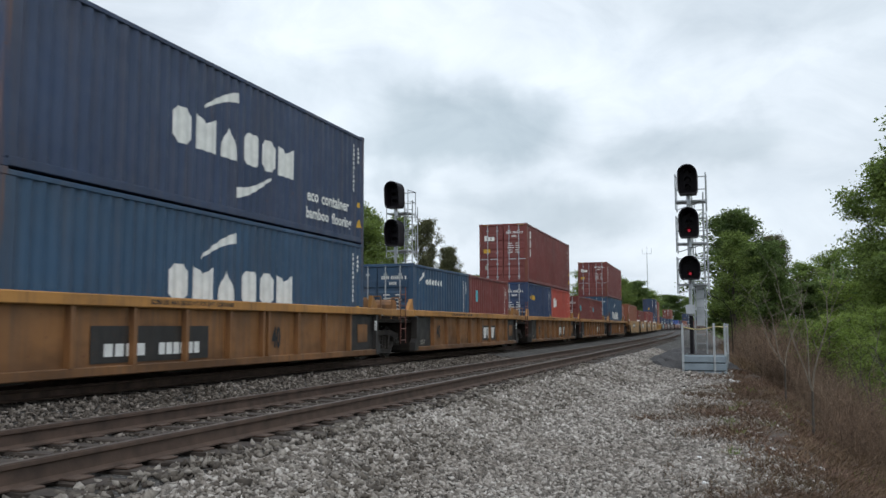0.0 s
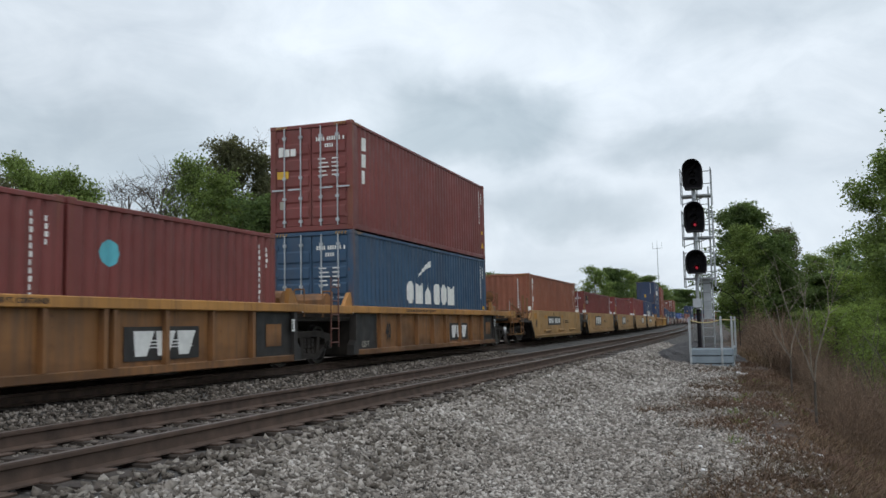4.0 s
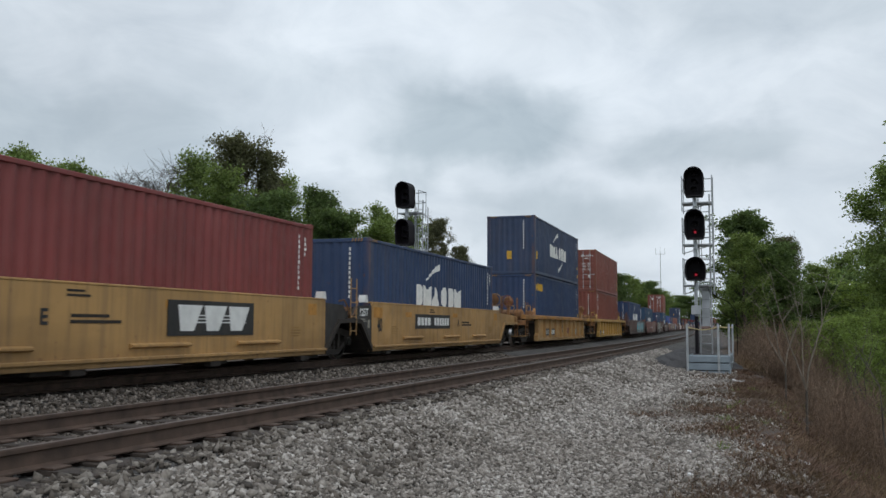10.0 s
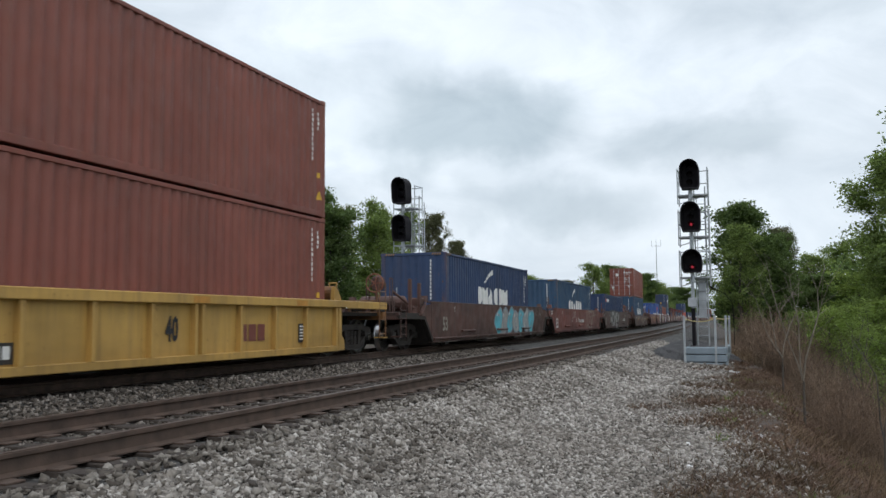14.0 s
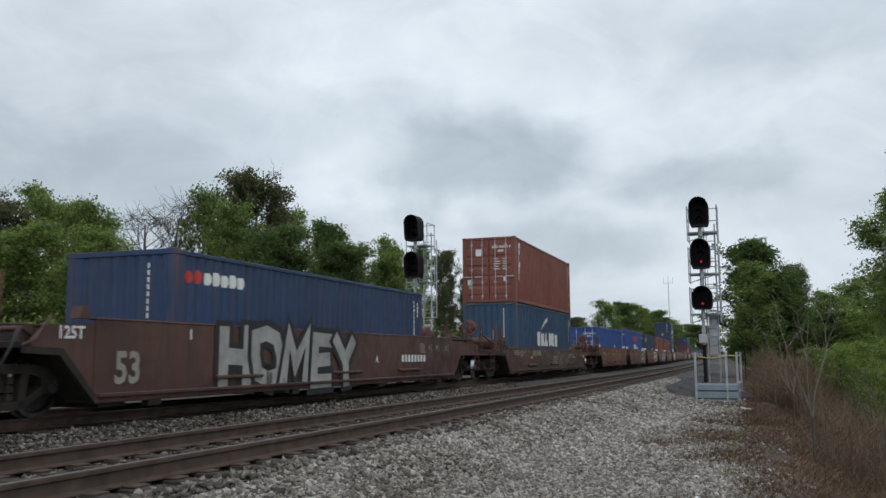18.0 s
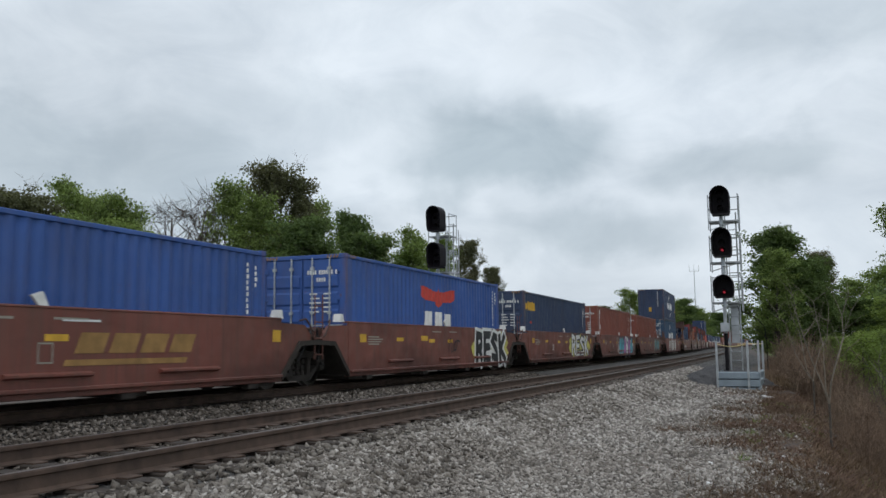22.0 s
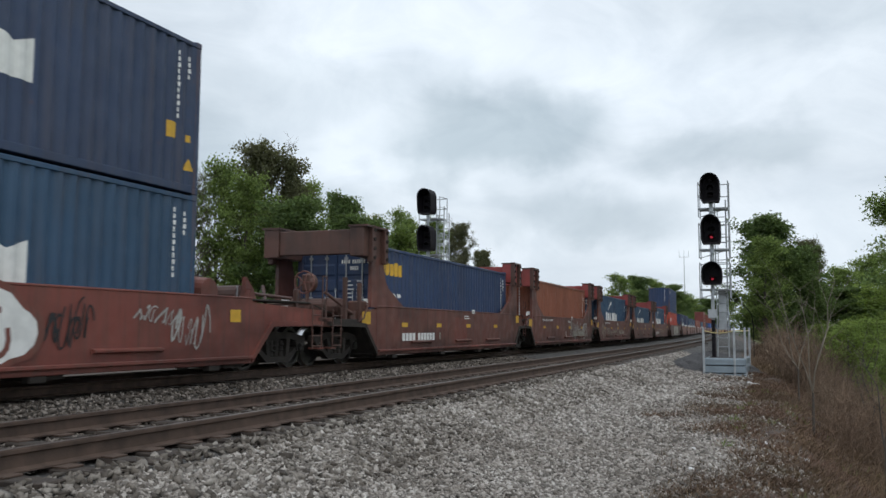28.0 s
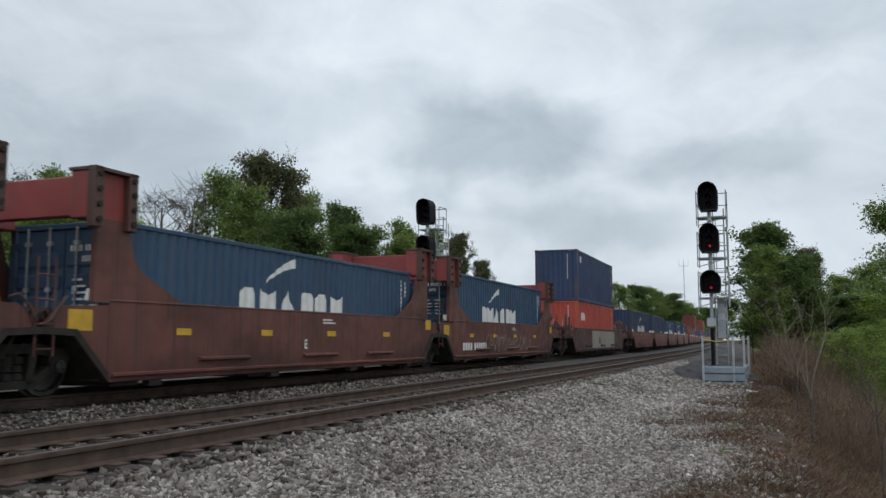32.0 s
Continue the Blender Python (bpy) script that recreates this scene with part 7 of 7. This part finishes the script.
# small leafy trees that stand in the ditch behind the brush
BUSH_SPOTS = [('N', 2.6, 31.0, 3.3, 2.3), ('N', 3.3, 36.0, 3.8, 2.8), ('R', 2.3, 42.0, 3.2, 2.6), ('N', 4.0, 29.5, 3.2, 2.4), ('N', 5.2, 40.0, 3.9, 3.4), ('R', 2.6, 50.0, 3.3, 3.0), ('N', 3.5, 22.5, 2.5, 1.9)]


def plant_trees():
    rng = random.Random(11)
    used = {}
    for kind, x, y, h, w in TREE_SPOTS + BUSH_SPOTS:
        v = rng.randrange(2)
        key = (kind, v)
        z = float(ground_z(np.array([x]), np.array([y]))[0]) - 0.1
        m = pose(x, y, z, 0, 0, rng.uniform(0, 360)) @ Matrix.Diagonal((w / 4.3, w / 4.3, h / 9.7, 1))
        if key not in used:
            used[key] = tree_proto(kind, 20 + 7 * v + ord(kind))
            used[key].matrix_basis = m
        else:
            t = copy_thing(used[key], pose(0, 0, 0))
            t.matrix_basis = m


plant_trees()


def woods(name, spots, n, size, mat, label, seed):
    """A far belt of trees that nobody could count, as one mass of leaves."""
    rng = np.random.RandomState(seed)
    lobes = []
    for x, y, h, r in spots:
        lobes += [(x, y, h * 0.35 - 2, r, h * 0.5), (x + r * 0.5, y, h * 0.65 - 2, r * 0.7, h * 0.34), (x - r * 0.4, y, h * 0.75 - 2, r * 0.5, h * 0.26)]
    V, F = leaf_cloud(lobes, n, size, rng)
    tagged(new(name, big_mesh(name, V, F, mat)), label, "trees", kind="stuff")


rr = random.Random(5)
woods("undergrowth", [(-28.5 - rr.uniform(0, 8), y, rr.uniform(3.5, 6.0), rr.uniform(1.6, 2.6)) for y in range(22, 92, 3)], 42000, 0.12, LEAF, "green undergrowth below the trees", 3)
woods("woodland", [(-46 - rr.uniform(0, 12), y, rr.uniform(7, 11), rr.uniform(3, 4.5)) for y in range(30, 130, 6)], 34000, 0.20, LEAF2, "dark woodland behind the first trees", 4)
woods("woodland", [(-24 - 0.02 * y - rr.uniform(0, 8), y, rr.uniform(5, 7) + 3.0 * min(1, max(0, (y - 150) / 60)), rr.uniform(4, 6)) for y in range(120, 420, 12)], 52000, 0.27, LEAF2, "dark woodland along the far line", 6)
woods("woodland", [(3 + rr.uniform(0, 16), y, rr.uniform(6, 10), rr.uniform(3, 5)) for y in range(88, 190, 6)], 30000, 0.24, LEAF2, "dark woodland beyond the bank", 8)
woods("woodland", [(18 + rr.uniform(0, 10), y, rr.uniform(7, 12), rr.uniform(3, 5)) for y in range(30, 100, 6)], 24000, 0.2, LEAF2, "dark woodland beyond the field", 9)
woods("shrubbery", [(3.6 + 0.06 * y + rr.uniform(0, 6), y, rr.uniform(1.0, 2.0), rr.uniform(0.6, 1.2)) for y in np.arange(34, 72, 2.0)], 13000, 0.09, LEAF3, "green shrubs on the bank", 10)
woods("shrubbery", [(1.6 + rr.uniform(0, 5), y, rr.uniform(2.5, 5.0), rr.uniform(1.2, 2.2)) for y in np.arange(77, 104, 2.2)], 14000, 0.13, LEAF, "green shrubs under the trees", 13)
woods("shrubbery", [(4.8 + rr.uniform(0, 4.5), y, rr.uniform(1.0, 2.2), rr.uniform(0.5, 1.0)) for y in np.arange(22, 44, 1.7)], 11000, 0.075, LEAF3, "bright green shrubs below the bank", 12)

# ---------------------------------------------------------------- bank: brush, weeds, grass, ditch water


def blades(name, n, region, height, width, mat, label, seed, lean=0.35, clump=0.0, dens=None):
    """Many thin standing blades or stems, each a bent sliver of two triangles and a tip, in a stretch of the bank (distance from the line, y)."""
    rng = np.random.RandomState(seed)
    d0, d1, y0, y1 = region
    m = n * 3 if dens else n
    d, y = rng.uniform(d0, d1, m), y0 + (y1 - y0) * rng.uniform(0, 1, m) ** 1.25
    if clump:
        k = max(8, n // 28)
        cd, cy = rng.uniform(d0, d1, k), y0 + (y1 - y0) * rng.uniform(0, 1, k) ** 1.25
        i = rng.randint(0, k, m)
        d, y = cd[i] + rng.normal(size=m) * clump, cy[i] + rng.normal(size=m) * clump
    if dens:
        keep = rng.uniform(0, 1, m) < np.array([dens(a, b) for a, b in zip(d, y)])
        d, y = d[keep][:n], y[keep][:n]
    n = len(d)
    x = d + np.array([bend(v)[0] for v in y])
    z = np.interp(d, CX, CZ) + swell(d, y) - 0.02
    h = height * rng.uniform(0.35, 1.0, n) ** 1.2
    a = rng.uniform(0, 2 * math.pi, n)
    l = rng.normal(size=(n, 2)) * lean
    wv = np.stack([np.cos(a), np.sin(a), 0 * a], 1) * (width * rng.uniform(0.6, 1.3, n))[:, None]
    p0 = np.stack([x, y, z], 1)
    p1 = p0 + np.stack([l[:, 0] * h * 0.35, l[:, 1] * h * 0.35, h * 0.55], 1)
    p2 = p0 + np.stack([l[:, 0] * h, l[:, 1] * h, h], 1)
    V = np.stack([p0 - wv, p0 + wv, p1 + wv * 0.8, p1 - wv * 0.8, p2 + wv * 0.25, p2 - wv * 0.25], 1).reshape(-1, 3)
    b = np.arange(n)[:, None] * 6
    F = np.concatenate([b + np.array([0, 1, 2, 3]), b + np.array([3, 2, 4, 5])], 0)
    return tagged(new(name, big_mesh(name, V, F, mat)), label, name.replace("_", " "), kind="stuff")


def patchy(a, b):
    a = a + float(bank_edge(b))
    return max(0.0, min(1.0, 0.42 + 1.2 * noise.noise((a * 0.9, b * 0.55, 4.0)) + 0.8 * (a - 0.40)))


def thicket(name, n, region, height, label, seed, r=0.006, mat=THICKET):
    """Tangled woody brush: arching stems with side twigs, each a thin three-sided rod, in a stretch of the bank."""
    rng = np.random.RandomState(seed)
    d0, d1, y0, y1 = region
    k = max(6, n // 14)
    cd, cy = rng.uniform(d0, d1, k), y0 + (y1 - y0) * rng.uniform(0, 1, k) ** 1.2
    i = rng.randint(0, k, n)
    d, y = cd[i] + 0.16 * rng.normal(size=n), cy[i] + 0.22 * rng.normal(size=n)
    big = (0.45 + 0.75 * rng.uniform(0, 1, k))[i]
    p = np.stack([d + np.array([bend(v)[0] for v in y]), y, np.interp(d, CX, CZ) + swell(d, y) - 0.03], 1)
    h = height * big * rng.uniform(0.5, 1.0, n)
    a = rng.uniform(0, 2 * math.pi, n)
    out = np.stack([np.cos(a), np.sin(a), 0 * a], 1)
    lean = (rng.uniform(0.05, 0.75, n) ** 1.3)[:, None]
    runs = []
    steps = [p]
    for q in range(1, 6):
        f = q / 5
        steps.append(p + out * lean * (h * f ** 1.7)[:, None] + np.stack([0 * h, 0 * h, h * (f - 0.25 * lean[:, 0] * f ** 2.5)], 1) + 0.03 * h[:, None] * rng.normal(size=(n, 3)))
    for q in range(5):
        runs.append((steps[q], steps[q + 1], r * (1 - 0.15 * q)))
    for q in range(1, 5):
        for _ in range(2):
            e = steps[q] + rng.normal(size=(n, 3)) * (0.14 * h)[:, None] + np.stack([0 * h, 0 * h, 0.12 * h], 1)
            runs.append((steps[q], e, r * 0.5))
    V, F, o = [], [], 0
    for s0, s1, w in runs:
        u = np.cross(s1 - s0, rng.normal(size=(n, 3)))
        u /= np.linalg.norm(u, axis=1)[:, None] + 1e-9
        v = np.cross(s1 - s0, u)
        v /= np.linalg.norm(v, axis=1)[:, None] + 1e-9
        ring = [u, -0.5 * u + 0.87 * v, -0.5 * u - 0.87 * v]
        V.append(np.stack([s0 + q * w for q in ring] + [s1 + q * w * 0.75 for q in ring], 1).reshape(-1, 3))
        b = o + np.arange(n)[:, None] * 6
        F += [b + np.array(q) for q in ((0, 1, 4, 3), (1, 2, 5, 4), (2, 0, 3, 5))]
        o += n * 6
    return tagged(new(name, big_mesh(name, np.concatenate(V), np.concatenate(F), mat)), label, name.replace("_", " "), kind="stuff")


blades("dry_weeds", 42000, (-2.4, 2.8, 5.0, 36), 0.13, 0.006, DRYGRASS, "short brown weeds at the edge of the gravel", 1, 0.9, 0.0, lambda a, b: patchy(a, b) if a < -0.3 else max(0.35, patchy(a, b)))
blades("russet_weeds", 44000, (-2.2, 2.6, 5.0, 34), 0.15, 0.007, REDWEED, "russet weeds on the gravel edge", 2, 1.2, 0.12, lambda a, b: patchy(a - 0.1, b))
blades("dry_brush", 12000, (1.7, 4.8, 9.0, 46), 0.40, 0.006, DRYGRASS, "brown dry brush on the bank", 3, 0.7, 0.18)
blades("dry_brush", 9000, (-0.3, 3.4, 33.0, 80), 0.6, 0.014, DRYGRASS, "brown dry brush beyond the signal", 8, 0.6, 0.3)
blades("dry_grass", 9000, (0.6, 2.8, 7.0, 26), 0.24, 0.005, DRYGRASS, "dry tufted grass on the slope", 5, 0.8, 0.12)
thicket("woody_brush", 240, (2.3, 3.7, 9.5, 20), 1.15, "tangled brown brush on the slope", 41, 0.0045)
thicket("woody_brush", 1500, (1.6, 3.1, 17, 32), 1.7, "tall tangled brown brush along the ditch", 42)
thicket("woody_brush", 1900, (0.7, 2.4, 30, 66), 2.3, "tall woody thicket beyond the signal", 43, 0.011)
thicket("woody_brush", 500, (-0.4, 1.4, 36, 70), 1.3, "low woody brush beside the line", 44, 0.010)
blades("grass", 34000, (4.8, 15.0, 18.0, 75), 0.45, 0.014, GRASSM, "bright green meadow grass", 6, 0.35, 0.3)
blades("grass", 1300, (-0.4, 3.4, 7.0, 26), 0.16, 0.006, GRASSM, "thin green grass among the brush", 7, 0.6, 0.08)

tagged(new("ditch_water", MB().add([(2.7, 12, -2.3), (5.0, 12, -2.3), (5.0, 32, -2.3), (2.5, 32, -2.3)], [(0, 1, 2, 3)]).mesh("ditch_water", WATERM)), "still ditch water reflecting the sky", "water", kind="structure")


def sapling(x, y, h, seed, label, mat=TWIG, forks=4):
    rng = random.Random(seed)
    z = float(ground_z(np.array([x]), np.array([y]))[0])
    s = thing("sapling", label, "sapling", pose(x, y, z - 0.03), "saplings on the bank")
    mb = MB().tube((0, 0, 0), (0.01, 0, h * 0.30), 0.026, 0.021, n=7, caps=False)
    part("stem", mb, BARK, s, "dark lower stem")
    for k in range(forks):
        a = rng.uniform(0, 6.28)
        pts, p = [], Vector((0.01, 0, h * 0.30 - 0.02))
        out = rng.uniform(0.10, 0.34) * (1 if k % 2 else -1)
        for i in range(6):
            pts.append(p.copy())
            p = p + Vector((out * h * 0.12 + rng.uniform(-.03, .03) * h, rng.uniform(-.05, .05) * h, h * 0.14 * rng.uniform(0.7, 1.1)))
        br = MB()
        for i, (q0, q1) in enumerate(zip(pts, pts[1:])):
            br.tube(q0, q1, 0.014 * (1 - i / 6.5), 0.014 * (1 - (i + 1) / 6.5), n=5, caps=False)
        for q in pts[2:]:
            for _ in range(2):
                e = q + Vector((rng.uniform(-1, 1), rng.uniform(-1, 1), rng.uniform(0.3, 1.2))) * h * 0.16
                br.tube(q, e, 0.005, 0.002, n=4, caps=False)
        tagged(part("branch", br, mat, s, "pale bare branch"), kind="stuff")


sapling(1.05, 17.5, 2.9, 3, "bare forked sapling with pale branches on the bank", TWIG, 4)
sapling(1.9, 14.0, 2.3, 5, "thin dark sapling beside the ditch", BARK, 2)
sapling(0.9, 24.5, 3.2, 8, "leaning bare sapling in the brush", TWIG, 3)
sapling(2.2, 19.5, 2.6, 9, "bare forked sapling in the brush", BARK, 3)


def scrap(x, y, w, l, h, turn):
    z = float(ground_z(np.array([x]), np.array([y]))[0])
    mb = MB()
    mb.prism([(-l / 2, 0), (l / 2, 0), (l * 0.42, h), (l * 0.1, h * 0.7), (-l * 0.3, h)], -w / 2, w / 2)
    ob = new("litter", mb.mesh("litter", LITTER))
    ob.matrix_basis = pose(x, y, z + 0.02, 8, 5, turn)
    tagged(ob, "scrap of white litter lying among the weeds", "litter", "litter on the bank")


def stick():
    z = float(ground_z(np.array([-3.7]), np.array([20.8]))[0])
    ob = new("fallen_stick", MB().tube((-0.45, 0, 0.03), (0.0, 0.05, 0.05), 0.018, 0.015, n=6).tube((0.0, 0.05, 0.05), (0.42, -0.04, 0.02), 0.015, 0.007, n=6).tube((0.1, 0.04, 0.045), (0.3, 0.16, 0.08), 0.008, 0.004, n=5).mesh("fallen_stick", BARK))
    ob.matrix_basis = pose(-3.7, 20.8, z + 0.03, 0, 0, -8)
    tagged(ob, "dark fallen stick lying on the gravel", "stick")


stick()
scrap(0.80, 13.1, 0.05, 0.15, 0.03, 60)
scrap(0.28, 13.9, 0.05, 0.09, 0.03, 20)
scrap(-0.62, 12.4, 0.05, 0.07, 0.03, 10)
scrap(-0.48, 10.6, 0.04, 0.07, 0.03, 40)
scrap(-0.3, 27.5, 0.12, 0.4, 0.06, 70)

# ---------------------------------------------------------------- ballast stones and ties


def stones(name, n, region, size, mat, label, seed, sink=0.3, keep=None):
    """Broken stones lying on the ground in a stretch (distance from the line, y)."""
    rng = np.random.RandomState(seed)
    d0, d1, y0, y1 = region
    base = np.array([(1, 0, 0), (-1, 0, 0), (0, 1, 0), (0, -1, 0), (0, 0, 1), (0, 0, -1)], float) * 1.12
    side = np.array([(0, 2, 4), (2, 1, 4), (1, 3, 4), (3, 0, 4), (2, 0, 5), (1, 2, 5), (3, 1, 5), (0, 3, 5)])
    d, y = rng.uniform(d0, d1, n), y0 + (y1 - y0) * rng.uniform(0, 1, n) ** 1.3
    if keep:
        ok = rng.uniform(0, 1, n) < np.array([keep(a, b) for a, b in zip(d, y)])
        d, y = d[ok], y[ok]
        n = len(d)
    s = size * rng.uniform(0.5, 1.3, n) ** 1.2
    sh = rng.uniform(0.5, 1.25, (n, 1, 3))
    q = rng.normal(size=(n, 4))
    q /= np.linalg.norm(q, axis=1)[:, None]
    w, a, b, c = q.T
    R = np.stack([np.stack([1 - 2 * (b * b + c * c), 2 * (a * b - c * w), 2 * (a * c + b * w)], 1), np.stack([2 * (a * b + c * w), 1 - 2 * (a * a + c * c), 2 * (b * c - a * w)], 1),
                  np.stack([2 * (a * c - b * w), 2 * (b * c + a * w), 1 - 2 * (a * a + b * b)], 1)], 1)
    P = (base[None] + 0.34 * rng.normal(size=(n, 6, 3))) * sh
    P = np.einsum("nij,nkj->nki", R, P) * (s / 2)[:, None, None]
    P[:, :, 2] *= 0.8
    pos = np.stack([d + np.array([bend(v)[0] for v in y]), y, np.interp(d, CX, CZ) + swell(d, y) + s * (0.42 - sink) + s * rng.uniform(0, 0.35, n)], 1)
    V = (P + pos[:, None]).reshape(-1, 3)
    F = (np.arange(n)[:, None, None] * 6 + side[None]).reshape(-1, 3)
    tagged(new(name, big_mesh(name, V, F, mat)), label, "gravel", kind="stuff")


def thinning(a, b):
    return 1.0 if a + float(bank_edge(b)) < -1.0 else max(0.16, 0.95 - 0.95 * patchy(a, b))


stones("gravel", 86000, (-3.9, 1.0, 4.4, 12.5), 0.048, STONEM, "pale grey crushed stone beside the track", 1, keep=thinning)
stones("gravel", 56000, (-3.9, 0.8, 11, 22), 0.057, STONEM, "pale grey crushed stone further along", 7, keep=thinning)
stones("gravel", 30000, (-3.9, -0.2, 20, 46), 0.08, STONEM, "pale grey crushed stone up to the signal", 2, keep=lambda a, b: 1.0 if a < -1.9 else max(0.15, 0.9 - 0.9 * patchy(a, b)))
stones("gravel", 9000, (-4.35, -2.9, 3.5, 26), 0.068, STONED, "darker ballast on the shoulder of the track", 3)
stones("gravel", 26000, (-9.45, -6.7, 2.0, 34), 0.066, STONEB, "grey ballast between the two tracks", 4)
stones("gravel", 12000, (-6.1, -4.7, 2.0, 30), 0.052, STONEB, "dark ballast between the rails", 5, 0.42)
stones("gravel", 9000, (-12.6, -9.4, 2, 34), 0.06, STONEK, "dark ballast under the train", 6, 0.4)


def ties():
    rng = random.Random(2)
    shapes = []
    for k in range(4):
        mb = MB().box(-1.3, 1.3, -0.115, 0.115, -0.38, -0.178, 0.012)
        mb.v = [(x + rng.uniform(-.015, .015), y + rng.uniform(-.008, .008), z + rng.uniform(-.006, .006)) for x, y, z in mb.v]
        shapes.append(mb.mesh("tie", TIEM))
    plate = MB().box(-0.18, 0.18, -0.09, 0.09, -0.178, -0.160, 0.004).mesh("tie_plate", RAILSIDE)
    spike = MB().box(0.075, 0.105, 0.03, 0.06, -0.165, -0.140).box(-0.105, -0.075, -0.06, -0.03, -0.165, -0.140).mesh("spikes", RAILSIDE)
    for track, x0, n in ((near_track, NEAR_X, 150), (far_track, FAR_X, 110)):
        for k in range(n):
            y = 1.0 + 0.5 * k + rng.uniform(-.03, .03)
            tie = part("tie", shapes[k % 4], TIEM, track, at=on_line(x0, y) @ pose(rng.uniform(-.05, .05), 0, rng.uniform(-.006, .006), 0, 0, rng.uniform(-1, 1)))
            if k < 70 and x0 == NEAR_X:
                for s in (-1, 1):
                    part("tie_plate", plate, RAILSIDE, tie, at=pose(s * GAUGE / 2, 0, 0))


ties()

# ---------------------------------------------------------------- movement
# seconds and metres that the train has gone
RUN = [(0, 0.0), (0.5, 6.63), (1.25, 16.6), (2, 26.56), (3, 39.75), (4.2, 55.7), (5.5, 73.1), (6, 79.8), (7.5, 100.2), (9, 120.6), (10.5, 140.85), (12, 161.1), (13, 174.7),
       (14.5, 195.1), (15.5, 208.7), (16.5, 222.35), (18, 243.1), (19, 257.0), (20, 270.9), (21, 284.8), (22, 298.8), (23, 312.8), (24.5, 333.9), (25, 340.95), (26.2, 357.75),
       (27.5, 376.0), (28, 383.05), (29, 397.4), (30, 411.95), (31, 426.45), (32, 440.98)]


def motions():
    def ride(y0, z):
        return [(t, Matrix.Translation((0, 0, z)) @ on_line(FAR_X, y0 - s)) for t, s in RUN]
    for car, y0 in CARS:
        walk(car, ride(y0, 0.0))
    for box, y0, z in RIDERS:
        walk(box, ride(y0, z))
    # wheels turn as they roll; wheelsets at the same place in their truck turn alike
    ts, ss = np.array([r[0] for r in RUN]), np.array([r[1] for r in RUN])
    turns = [(k / FPS, np.interp(k / FPS, ts, ss) / WHEEL_R) for k in range(32 * FPS + 1)]
    first = {}
    for wheel, k in WHEELS:
        if k not in first:
            walk(wheel, [(t, pose(0, 0.89 * (2 * k - 1), WHEEL_R, math.degrees(a) % 360)) for t, a in turns])
            first[k] = wheel.animation_data
        else:
            wheel.rotation_mode = "QUATERNION"
            keys = wheel.animation_data_create()
            keys.action = first[k].action
            keys.action_slot = first[k].action_slot


motions()
